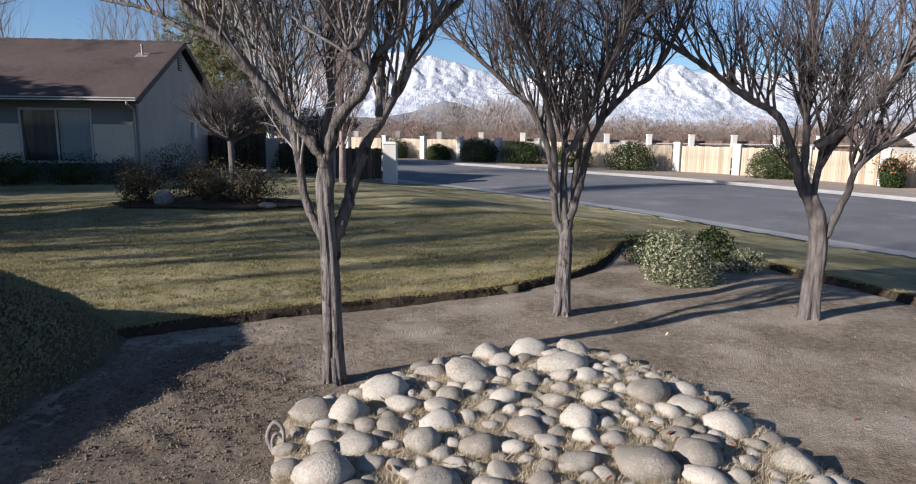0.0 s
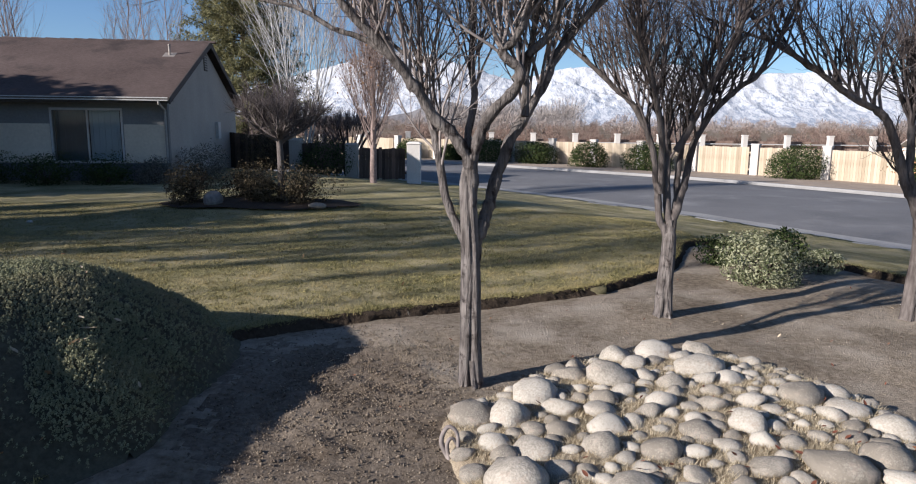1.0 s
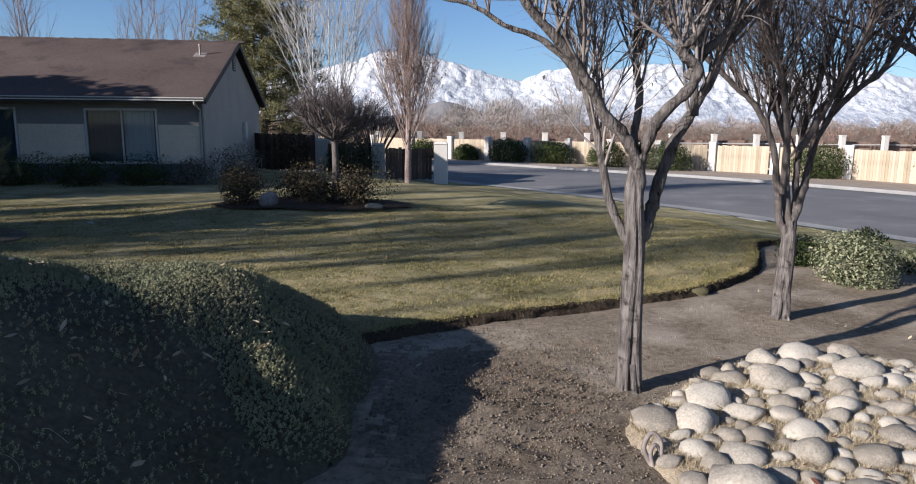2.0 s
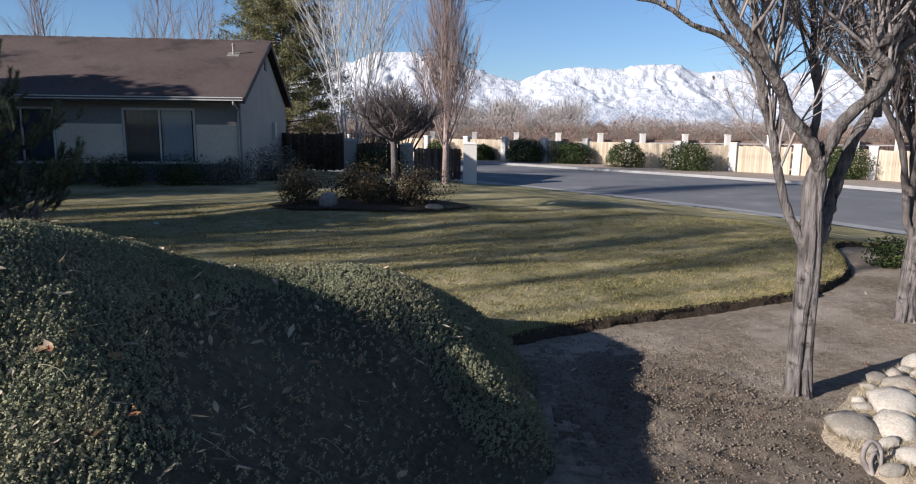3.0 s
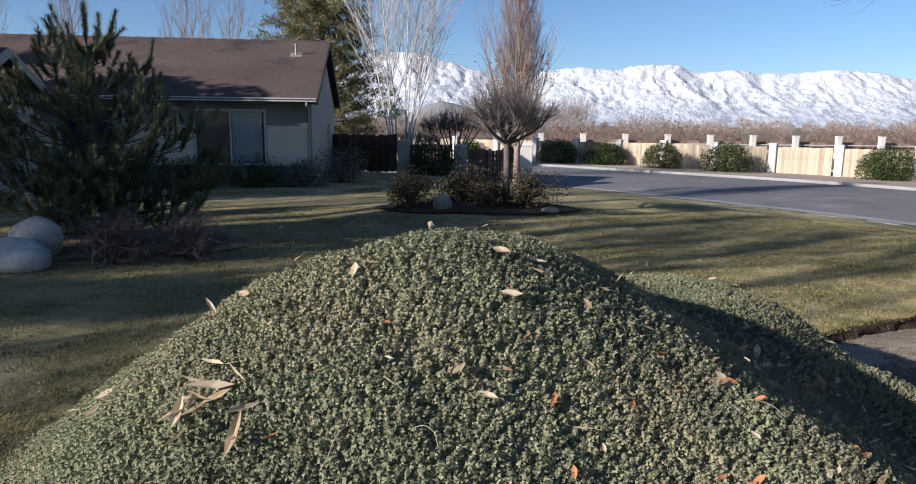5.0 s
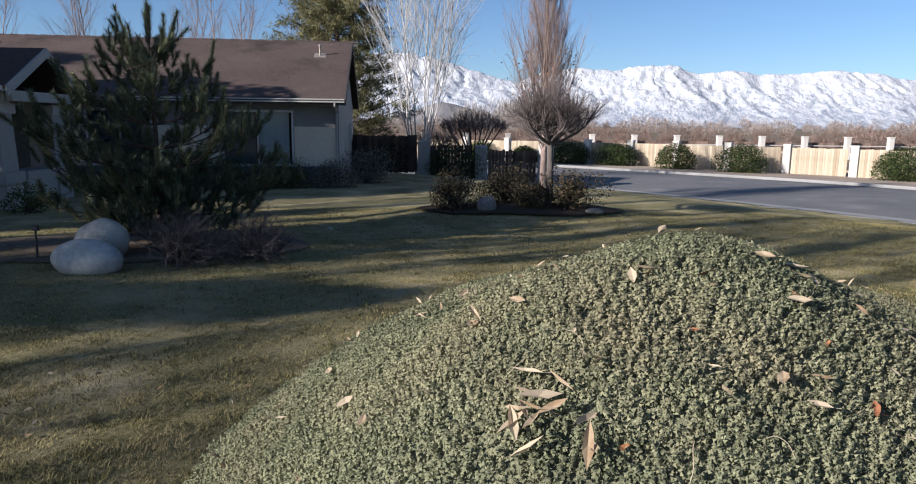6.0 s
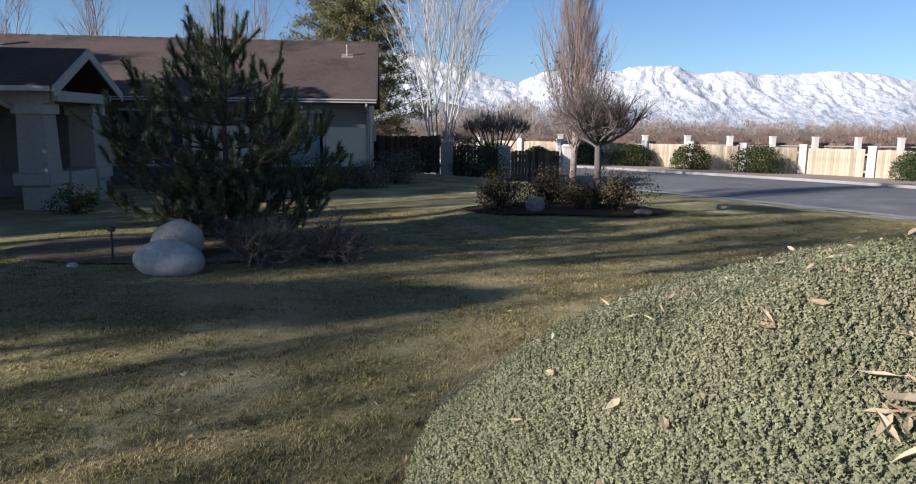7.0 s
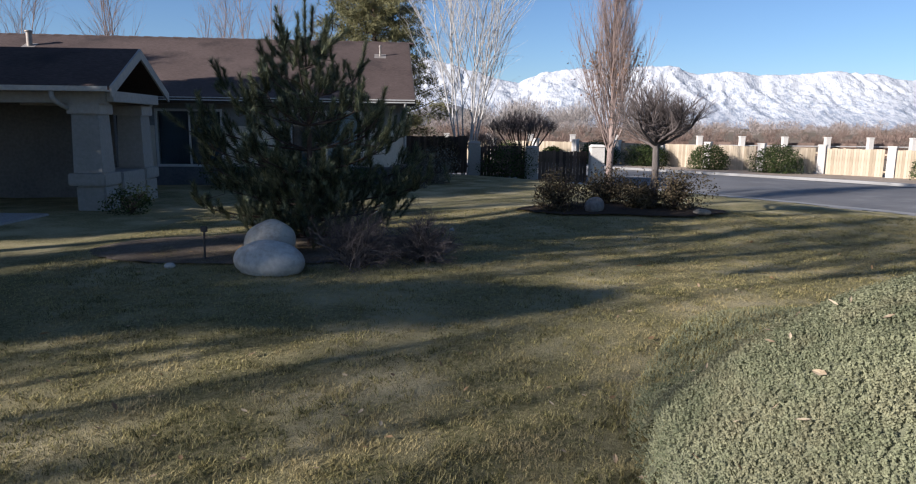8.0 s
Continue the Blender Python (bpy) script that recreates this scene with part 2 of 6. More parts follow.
def mountain_material(name, snow, rock, line):
    m = bpy.data.materials.new(name)
    m.use_nodes = True
    nt = m.node_tree
    n, L = nt.nodes, nt.links.new
    b = n["Principled BSDF"]
    b.inputs["Roughness"].default_value, b.inputs["Specular IOR Level"].default_value = 1.0, 0.0
    geo = n.new("ShaderNodeNewGeometry")
    mp = n.new("ShaderNodeMapping")
    mp.inputs["Scale"].default_value = (1, 0.35, 0.6)
    L(geo.outputs["Position"], mp.inputs["Vector"])
    t1, t2 = n.new("ShaderNodeTexNoise"), n.new("ShaderNodeTexNoise")
    for t, s in ((t1, 0.030), (t2, 0.10)):
        t.inputs["Scale"].default_value, t.inputs["Detail"].default_value, t.inputs["Roughness"].default_value = s, 8, 0.65
        L(mp.outputs["Vector"], t.inputs["Vector"])
    add = n.new("ShaderNodeMath")
    add.operation = "ADD"
    L(t1.outputs["Fac"], add.inputs[0])
    L(t2.outputs["Fac"], add.inputs[1])
    # the second colour gains towards the foot, where haze would gather
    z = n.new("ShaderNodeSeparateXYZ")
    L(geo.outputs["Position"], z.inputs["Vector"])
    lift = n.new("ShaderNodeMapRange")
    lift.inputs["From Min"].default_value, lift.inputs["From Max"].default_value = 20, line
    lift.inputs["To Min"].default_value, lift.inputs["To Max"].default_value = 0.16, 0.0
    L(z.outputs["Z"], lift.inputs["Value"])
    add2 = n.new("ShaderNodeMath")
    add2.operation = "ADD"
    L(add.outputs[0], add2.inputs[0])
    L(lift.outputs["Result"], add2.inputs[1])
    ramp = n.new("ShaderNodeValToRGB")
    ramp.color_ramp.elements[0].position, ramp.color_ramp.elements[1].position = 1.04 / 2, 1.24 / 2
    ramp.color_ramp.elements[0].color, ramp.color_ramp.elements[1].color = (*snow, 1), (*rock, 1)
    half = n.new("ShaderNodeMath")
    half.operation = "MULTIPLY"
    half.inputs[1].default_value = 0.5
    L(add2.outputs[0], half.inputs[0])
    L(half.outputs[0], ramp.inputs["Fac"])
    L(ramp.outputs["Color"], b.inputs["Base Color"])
    bn = n.new("ShaderNodeBump")
    bn.inputs["Strength"].default_value, bn.inputs["Distance"].default_value = 0.4, line * 0.08
    L(add.outputs[0], bn.inputs["Height"])
    L(bn.outputs["Normal"], b.inputs["Normal"])
    return m


# blue-grey in the rock colour stands in for haze
M_SNOW = mountain_material("hazy_snowy_range", (0.56, 0.57, 0.59), (0.29, 0.325, 0.385), 260)
M_FOOTHILL = mountain_material("brown_foothill", (0.21, 0.20, 0.20), (0.15, 0.14, 0.14), 60)


# ---- building helpers ----
def fast_mesh(name, V, F, material, smooth=False):
    """A mesh from arrays; F holds polygons of one size."""
    V, F = np.asarray(V, dtype=np.float32), np.asarray(F, dtype=np.int32)
    me = bpy.data.meshes.new(name)
    k = F.shape[1]
    me.vertices.add(len(V))
    me.vertices.foreach_set("co", V.ravel())
    me.loops.add(F.size)
    me.loops.foreach_set("vertex_index", F.ravel())
    me.polygons.add(len(F))
    me.polygons.foreach_set("loop_start", np.arange(0, F.size, k, dtype=np.int32))
    if smooth:
        me.polygons.foreach_set("use_smooth", np.ones(len(F), dtype=bool))
    me.update(calc_edges=True)
    me.validate()
    me.materials.append(material)
    return me


def hang(ob, parent):
    ob.parent = parent
    return ob


def part_np(name, V, F, material, parent=None, label="", smooth=False):
    ob = new(name, fast_mesh(name, V, F, material, smooth))
    if parent is not None:
        hang(ob, parent)
    if label:
        tagged(ob, label)
    return ob


def part(name, bm, material, parent=None, label="", smooth=False):
    """One mesh object from a bmesh, under a thing or a part."""
    me = bpy.data.meshes.new(name)
    if smooth:
        for f in bm.faces:
            f.smooth = True
    bm.to_mesh(me)
    bm.free()
    me.materials.append(material)
    ob = new(name, me)
    if parent is not None:
        hang(ob, parent)
    if label:
        tagged(ob, label)
    return ob


def thing(name, label, category, at=(0, 0, 0), turn=0, group="", kind=""):
    ob = new(name)
    ob.empty_display_size = 0.2
    ob.matrix_basis = pose(*at, 0, 0, turn)
    return tagged(ob, label, category, group, kind)


def box(bm, x0, x1, y0, y1, z0, z1, bevel=0.0):
    """A box with softened edges, added to bm."""
    r = bmesh.ops.create_cube(bm, size=1)
    vs = r["verts"]
    bmesh.ops.scale(bm, vec=(x1 - x0, y1 - y0, z1 - z0), verts=vs)
    bmesh.ops.translate(bm, vec=((x0 + x1) / 2, (y0 + y1) / 2, (z0 + z1) / 2), verts=vs)
    if bevel:
        es = {ed for v in vs for ed in v.link_edges}
        bmesh.ops.bevel(bm, geom=list(es), offset=bevel, segments=2, affect="EDGES")
    return vs


def boxed(*args):
    bm = bmesh.new()
    box(bm, *args)
    return bm


def prism(bm, outline, axis, a0, a1):
    """Extrudes a flat outline of (u, z) along x or y from a0 to a1."""
    def at(u, z, a):
        return (a, u, z) if axis == "x" else (u, a, z)
    v0 = [bm.verts.new(at(u, z, a0)) for u, z in outline]
    v1 = [bm.verts.new(at(u, z, a1)) for u, z in outline]
    k = len(outline)
    bm.faces.new(v0)
    bm.faces.new(v1[::-1])
    for i in range(k):
        bm.faces.new((v0[i], v1[i], v1[(i + 1) % k], v0[(i + 1) % k]))
    bmesh.ops.recalc_face_normals(bm, faces=bm.faces)
    return bm


class Tubes:
    """Gathers tapered tubes into one mesh."""
    def __init__(self):
        self.V, self.F, self.n = [], [], 0

    def add(self, path, radii, sides=6, squash=None):
        P = np.asarray(path, dtype=float)
        D = np.gradient(P, axis=0)
        D /= np.linalg.norm(D, axis=1)[:, None] + 1e-9
        ref = np.array([0.31, 0.95, 0.05]) if abs(D[0][1]) < 0.9 else np.array([1.0, 0, 0])
        U = np.cross(D, ref)
        U /= np.linalg.norm(U, axis=1)[:, None] + 1e-9
        W = np.cross(D, U)
        ang = np.arange(sides) * 2 * np.pi / sides
        R = np.asarray(radii)[:, None]
        if squash is not None:
            R = R * squash(ang[None, :], np.linspace(0, 1, len(P))[:, None])
        else:
            R = np.repeat(R, sides, axis=1)
        ring = P[:, None, :] + R[:, :, None] * (np.cos(ang)[None, :, None] * U[:, None, :] + np.sin(ang)[None, :, None] * W[:, None, :])
        k = len(P)
        self.V.append(ring.reshape(-1, 3))
        i, j = np.meshgrid(np.arange(k - 1), np.arange(sides), indexing="ij")
        a0 = self.n + i * sides + j
        a1 = self.n + i * sides + (j + 1) % sides
        self.F.append(np.stack([a0, a1, a1 + sides, a0 + sides], axis=-1).reshape(-1, 4))
        self.n += k * sides

    def done(self, name, material, parent=None, label=""):
        return part_np(name, np.concatenate(self.V), np.concatenate(self.F), material, parent, label, smooth=True)


def spline(points, steps=5):
    """A smooth path through some guide points."""
    P = np.asarray(points, dtype=float)
    E = np.vstack([2 * P[0] - P[1], P, 2 * P[-1] - P[-2]])
    out = []
    for i in range(1, len(E) - 2):
        for t in np.arange(steps) / steps:
            out.append(0.5 * (2 * E[i] + (E[i + 1] - E[i - 1]) * t + (2 * E[i - 1] - 5 * E[i] + 4 * E[i + 1] - E[i + 2]) * t * t + (3 * E[i] - E[i - 1] - 3 * E[i + 1] + E[i + 2]) * t ** 3))
    out.append(P[-1])
    return np.array(out)


def shoot(T, rng, p, d, length, r, level, spec, tips=None):
    """A bent shoot with its side shoots. spec: per level (segments, wobble, lift, children, child length, child angle, sides)."""
    seg, wobble, lift, kids, ratio, spread, sides = spec[level]
    d = np.asarray(d, dtype=float) / np.linalg.norm(d)
    path = [np.asarray(p, dtype=float)]
    dirs = [d]
    for i in range(seg):
        d = d + rng.normal(size=3) * wobble + np.array([0, 0, lift])
        d /= np.linalg.norm(d)
        path.append(path[-1] + d * length / seg)
        dirs.append(d)
    path = np.array(path)
    rad = r * np.linspace(1, 0.35, len(path))
    T.add(path, rad, sides)
    if tips is not None and level == len(spec) - 1:
        tips.append((path[-1], d))
    if level + 1 < len(spec):
        for k in range(kids):
            f = 0.25 + 0.72 * (k + rng.random()) / kids
            i = min(int(f * seg), seg - 1)
            q = path[i] + (path[i + 1] - path[i]) * (f * seg - i)
            side = rng.normal(size=3)
            side -= side.dot(dirs[i]) * dirs[i]
            side /= np.linalg.norm(side) + 1e-9
            c = dirs[i] * math.cos(spread) + side * math.sin(spread)
            shoot(T, rng, q, c, length * ratio * (1.1 - 0.5 * f) * (0.7 + 0.6 * rng.random()), r * (1 - 0.6 * f) * 0.6, level + 1, spec, tips)


def leaves(rng, C, N, size, aspect=0.5, droop=0.0):
    """Folded leaves at places C facing roughly N: two triangles each."""
    k = len(C)
    N = N + rng.normal(size=(k, 3)) * 0.6
    N /= np.linalg.norm(N, axis=1)[:, None]
    A = rng.normal(size=(k, 3))
    A[:, 2] -= droop
    A -= (A * N).sum(1)[:, None] * N
    A /= np.linalg.norm(A, axis=1)[:, None]
    B = np.cross(N, A)
    s = (size * (0.6 + 0.8 * rng.random(k)))[:, None]
    V = np.stack([C - A * s * 0.5, C + B * s * aspect * 0.5 + N * s * 0.12, C + A * s * 0.5, C - B * s * aspect * 0.5 + N * s * 0.12], axis=1).reshape(-1, 3)
    i = np.arange(k)[:, None] * 4
    F = np.concatenate([i + np.array([[0, 1, 2]]), i + np.array([[0, 2, 3]])], axis=0)
    return V, F


def crown_points(rng, n, radii, lumps=7, amp=0.2, shell=0.45, flat_bottom=0.0):
    """Places near the skin of a lumpy ellipsoid about the origin, and the way out of it at each."""
    d = rng.normal(size=(n, 3))
    d /= np.linalg.norm(d, axis=1)[:, None]
    L = rng.normal(size=(lumps, 3))
    L /= np.linalg.norm(L, axis=1)[:, None]
    w = 1 + amp * (np.maximum(0, d @ L.T - 0.55).sum(1) * 2.2 - 0.4) + amp * 0.3 * rng.normal(size=n)
    rr = (1 - shell * rng.random(n) ** 1.6) * w
    P = d * rr[:, None] * np.asarray(radii)
    if flat_bottom:
        P[:, 2] = np.maximum(P[:, 2], -radii[2] * flat_bottom + 0.03 * rng.random(n))
    return P, d


# ---- lie of the land ----
ROAD_NEAR = spline([(-40, 41), (-24, 38.5), (-12, 35.2), (-5.6, 31.8), (-2.9, 29.6), (1.0, 25.2), (3.7, 21.7), (5.2, 19.6), (6.7, 16.8), (8.9, 13.2), (11.6, 9), (15, 3), (20, -8)], 6)
ROAD_FAR = spline([(-40, 53), (-24, 51.5), (-12, 48.8), (-4.4, 45.6), (-0.1, 42.6), (6.2, 36.8), (10.1, 32.9), (12.9, 29.2), (16.2, 24.2), (20, 17.5), (24, 9), (29, -4)], 6)
BED = spline([(-3.25, 5.75), (-2.4, 6.4), (-1.24, 7.0), (0, 7.6), (0.75, 8.1), (1.6, 9.05), (2.15, 10.15), (2.6, 11.2), (3.3, 11.5), (4.0, 10.6), (4.55, 9.3), (5.0, 8.1), (5.6, 6.6), (6.6, 4), (7.2, 1), (6.9, -1.2), (2, -1.5), (-2.9, -1.3), (-3.2, 0), (-3.3, 3.5)], 5)


def nearest(X, Y, line):
    """Distance to a polyline, its nearest place, and on which side (positive: to the left of its run)."""
    P = np.stack([np.ravel(X), np.ravel(Y)], 1)
    best, at, side = np.full(len(P), 1e9), np.zeros((len(P), 2)), np.zeros(len(P))
    for a0, b0 in zip(line[:-1], line[1:]):
        ab = b0 - a0
        t = np.clip(((P - a0) @ ab) / (ab @ ab), 0, 1)
        q = a0 + t[:, None] * ab
        d = np.linalg.norm(P - q, axis=1)
        s = ab[0] * (P[:, 1] - a0[1]) - ab[1] * (P[:, 0] - a0[0])
        m = d < best
        best[m], at[m], side[m] = d[m], q[m], s[m]
    return best, at, np.sign(side)


def inside(X, Y, ring):
    x, y = np.ravel(X), np.ravel(Y)
    c = np.zeros(len(x), dtype=bool)
    for (x0, y0), (x1, y1) in zip(ring, np.roll(ring, -1, axis=0)):
        m = (y0 > y) != (y1 > y)
        c ^= m & (x < (x1 - x0) * (y - y0) / (y1 - y0 + 1e-12) + x0)
    return c


def smooth01(v):
    v = np.clip(v, 0, 1)
    return v * v * (3 - 2 * v)


MOUND = ((0.218, -3.177, 3.841, 0.307, 0.351, 0.3, 1.3), (0.952, -6.34, 3.325, 1.369, 1.282, -0.486, 1.55), (0.903, -4.395, 4.456, 1.221, 1.717, -0.363, 1.55), (0.255, -5.871, 5.041, 0.972, 2.319, -0.11, 1.55), (0.823, -5.529, 1.845, 2.061, 1.287, 0.293, 1.55), (0.143, -4.534, 2.129, 0.503, 0.656, 0.3, 1.3))


MOUND_FOOT = spline([(-4.2, -0.5), (-5.6, -0.1), (-6.9, 0.6), (-7.7, 1.8), (-7.85, 2.7), (-7.72, 3.7), (-7.55, 4.75), (-7.1, 5.7), (-6.4, 6.7), (-5.6, 7.6)], 5)


def mound_rise(X, Y):
    """Height of the mound over the lawn, with its mat of plants ending abruptly along the lawn."""
    X, Y = np.asarray(X, dtype=float), np.asarray(Y, dtype=float)
    d, _, side = nearest(X, Y, MOUND_FOOT)
    e = (d * -side).reshape(X.shape)
    s = 0.14 * np.exp(-np.abs(e) / 1.2) * smooth01((6.9 - Y) / 0.8)
    for amp, cx, cy, rx, ry, th, power in MOUND:
        c, q = math.cos(th), math.sin(th)
        u, v = ((X - cx) * c + (Y - cy) * q) / rx, (-(X - cx) * q + (Y - cy) * c) / ry
        s = s + amp * np.exp(-(u * u + v * v) ** power)
    foot = 1 - smooth01((X + 5.0) / 0.9) * (1 - smooth01((s - 0.08) / 0.28))
    return s * foot * smooth01((e + 0.05) / 0.11)


def wave(X, Y, scale, seed):
    """A gentle smooth unevenness."""
    r = np.random.default_rng(seed)
    s = 0
    for i in range(7):
        k = r.normal(size=2) * scale
        s = s + np.sin(X * k[0] + Y * k[1] + r.random() * 6.28)
    return s / 7


def land(X, Y):
    """The height of the lawn and the open ground."""
    X, Y = np.asarray(X, dtype=float), np.asarray(Y, dtype=float)
    d, at, side = nearest(X, Y, ROAD_NEAR)
    d = (d * -side).reshape(X.shape)
    drop = -0.62 * (1 - smooth01(d / 7.0)) - 0.06 * smooth01(-d / 20)
    rise = 0.17 * np.exp(-((X + 10.2) / 4.5) ** 2 - ((Y - 8.6) / 3.2) ** 2) + 0.27 * np.exp(-((X + 5.4) / 2.4) ** 2 - ((Y - 14.2) / 1.7) ** 2)
    near = np.exp(-(X / 40) ** 2 - ((Y - 10) / 30) ** 2)
    return drop + rise + 0.03 * wave(X, Y, 0.9, 3) * near


def near_side(X, Y):
    d, _, side = nearest(X, Y, ROAD_NEAR)
    return d * -side


# ---- the ground sheet, to the horizon ----
def spaced(lo, hi, step, far_lo, far_hi):
    mid = np.arange(lo, hi + 1e-6, step)
    out, v, s = [], hi, step
    while v < far_hi:
        s *= 1.35
        v = min(v + s, far_hi)
        out.append(v)
    low, v, s = [], lo, step
    while v > far_lo:
        s *= 1.35
        v = max(v - s, far_lo)
        low.append(v)
    return np.array(low[::-1] + mid.tolist() + out)


def grid_faces(nx, ny):
    i, j = np.meshgrid(np.arange(nx - 1), np.arange(ny - 1), indexing="ij")
    a0 = i * ny + j
    return np.stack([a0, a0 + ny, a0 + ny + 1, a0 + 1], -1).reshape(-1, 4)


gx, gy = spaced(-40, 40, 1.0, -4500, 4500), spaced(-20, 60, 1.0, -400, 4700)
GX, GY = np.meshgrid(gx, gy, indexing="ij")
GZ = land(GX, GY) - 0.16
ground = part_np("ground", np.stack([GX, GY, GZ], -1).reshape(-1, 3), grid_faces(len(gx), len(gy)), M_VALLEY, smooth=True)
tagged(ground, "flat tan valley floor with dry winter scrub", "ground", kind="structure")


def region(name, material, x0, x1, y0, y1, step, keep, rings, height, skirt=0.0):
    """A sheet over the cells that keep() accepts, its rim drawn onto the ring lines."""
    xs, ys = np.arange(x0, x1 + step, step), np.arange(y0, y1 + step, step)
    X, Y = np.meshgrid(xs, ys, indexing="ij")
    x, y = X.ravel().copy(), Y.ravel().copy()
    for ring in rings:
        d, at, _ = nearest(x, y, ring)
        m = d < step * 0.62
        x[m], y[m] = at[m, 0], at[m, 1]
    F = grid_faces(len(xs), len(ys))
    F = F[keep(x[F].mean(1), y[F].mean(1))]
    z = height(x, y)
    used = np.unique(F)
    back = np.full(len(x), -1)
    back[used] = np.arange(len(used))
    V, F = np.stack([x, y, z], 1)[used], back[F]
    if skirt:
        E = np.concatenate([F[:, [0, 1]], F[:, [1, 2]], F[:, [2, 3]], F[:, [3, 0]]])
        key = np.sort(E, 1)
        _, idx, cnt = np.unique(key, axis=0, return_index=True, return_counts=True)
        rim = E[idx[cnt == 1]]
        low = V.copy()
        low[:, 2] -= skirt
        k = len(V)
        V = np.concatenate([V, low])
        F = np.concatenate([F, np.stack([rim[:, 1], rim[:, 0], rim[:, 0] + k, rim[:, 1] + k], 1)])
        used = np.unique(F)
        back = np.full(len(V), -1)
        back[used] = np.arange(len(used))
        V, F = V[used], back[F]
    return part_np(name, V, F, material, smooth=True)


BED_RING = np.vstack([BED, BED[:1]])
lawn_ok = lambda x, y: (near_side(x, y) > 0.0) & ~inside(x, y, BED)
lawn = region("lawn", M_LAWN, -32, 16, -8, 34, 0.2, lawn_ok, [BED_RING, ROAD_NEAR], lambda x, y: land(x, y) + 0.012 * wave(x, y, 6, 5), 0.14)
tagged(lawn, "worn winter lawn, olive green with tan dormant patches", "lawn", kind="structure")


def soil_height(x, y):
    base = land(x, y) - 0.05 + 0.035 * wave(x, y, 1.5, 14)
    clods = 0.007 * wave(x, y, 9, 7) + 0.001 * wave(x, y, 26, 8)
    churn = np.exp(-((x + 1.9) / 0.9) ** 2 - ((y - 4.6) / 1.3) ** 2)
    r = np.random.default_rng(4).random(np.shape(x))
    d, _, _ = nearest(x, y, BED_RING)
    base = base - 0.025 * np.exp(-(d / 0.2) ** 2)
    return base + clods + (0.0030 + 0.040 * churn) * (r - 0.5) + 0.03 * churn * wave(x, y, 14, 6)


soil = region("soil_bed", M_SOIL, -4.4, 7.8, -1.6, 12.2, 0.052, lambda x, y: x > -99, [], soil_height)
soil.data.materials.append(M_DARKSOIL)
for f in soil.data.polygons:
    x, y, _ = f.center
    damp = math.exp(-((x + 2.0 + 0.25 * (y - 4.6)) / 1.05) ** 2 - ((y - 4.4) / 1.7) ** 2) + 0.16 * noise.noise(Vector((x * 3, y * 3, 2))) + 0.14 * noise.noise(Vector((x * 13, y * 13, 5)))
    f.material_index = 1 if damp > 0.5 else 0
tagged(soil, "bare brown garden soil, trodden and cloddy", "soil", kind="structure")

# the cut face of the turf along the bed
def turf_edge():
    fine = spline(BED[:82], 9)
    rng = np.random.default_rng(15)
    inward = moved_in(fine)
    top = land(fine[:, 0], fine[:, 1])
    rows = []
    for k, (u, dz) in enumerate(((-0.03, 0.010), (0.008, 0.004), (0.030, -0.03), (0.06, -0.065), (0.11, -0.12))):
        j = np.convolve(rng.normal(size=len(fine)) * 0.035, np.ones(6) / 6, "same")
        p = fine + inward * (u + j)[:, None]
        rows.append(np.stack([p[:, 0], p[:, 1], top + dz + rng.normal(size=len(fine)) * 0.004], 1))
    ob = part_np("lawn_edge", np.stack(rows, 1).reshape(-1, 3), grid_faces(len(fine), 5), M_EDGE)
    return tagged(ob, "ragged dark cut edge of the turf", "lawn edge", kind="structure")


def moved_in(line):
    t = np.gradient(line, axis=0)
    t /= np.linalg.norm(t, axis=1)[:, None] + 1e-9
    n = np.stack([t[:, 1], -t[:, 0]], 1)
    c = line + n * 0.2
    flip = np.where(inside(c[:, 0], c[:, 1], BED), 1, -1)
    return n * flip[:, None]


turf_edge()


# loose clods and crumbs on the soil
def crumbs(name, P, size, material, seed, label):
    rng = np.random.default_rng(seed)
    k = len(P)
    oct_v = np.array([(1, 0, 0), (-1, 0, 0), (0, 1, 0), (0, -1, 0), (0, 0, 1), (0, 0, -1)], dtype=float)
    oct_f = np.array([(0, 2, 4), (2, 1, 4), (1, 3, 4), (3, 0, 4), (2, 0, 5), (1, 2, 5), (3, 1, 5), (0, 3, 5)])
    s = (size * (0.35 + 1.3 * rng.random(k) ** 2.5))[:, None, None]
    V = P[:, None, :] + oct_v[None] * s * (0.6 + 0.7 * rng.random((k, 6, 1))) + rng.normal(size=(k, 6, 3)) * s * 0.22
    F = (np.arange(k)[:, None, None] * 6 + oct_f[None]).reshape(-1, 3)
    return tagged(part_np(name, V.reshape(-1, 3), F, material), label, "soil", kind="stuff")


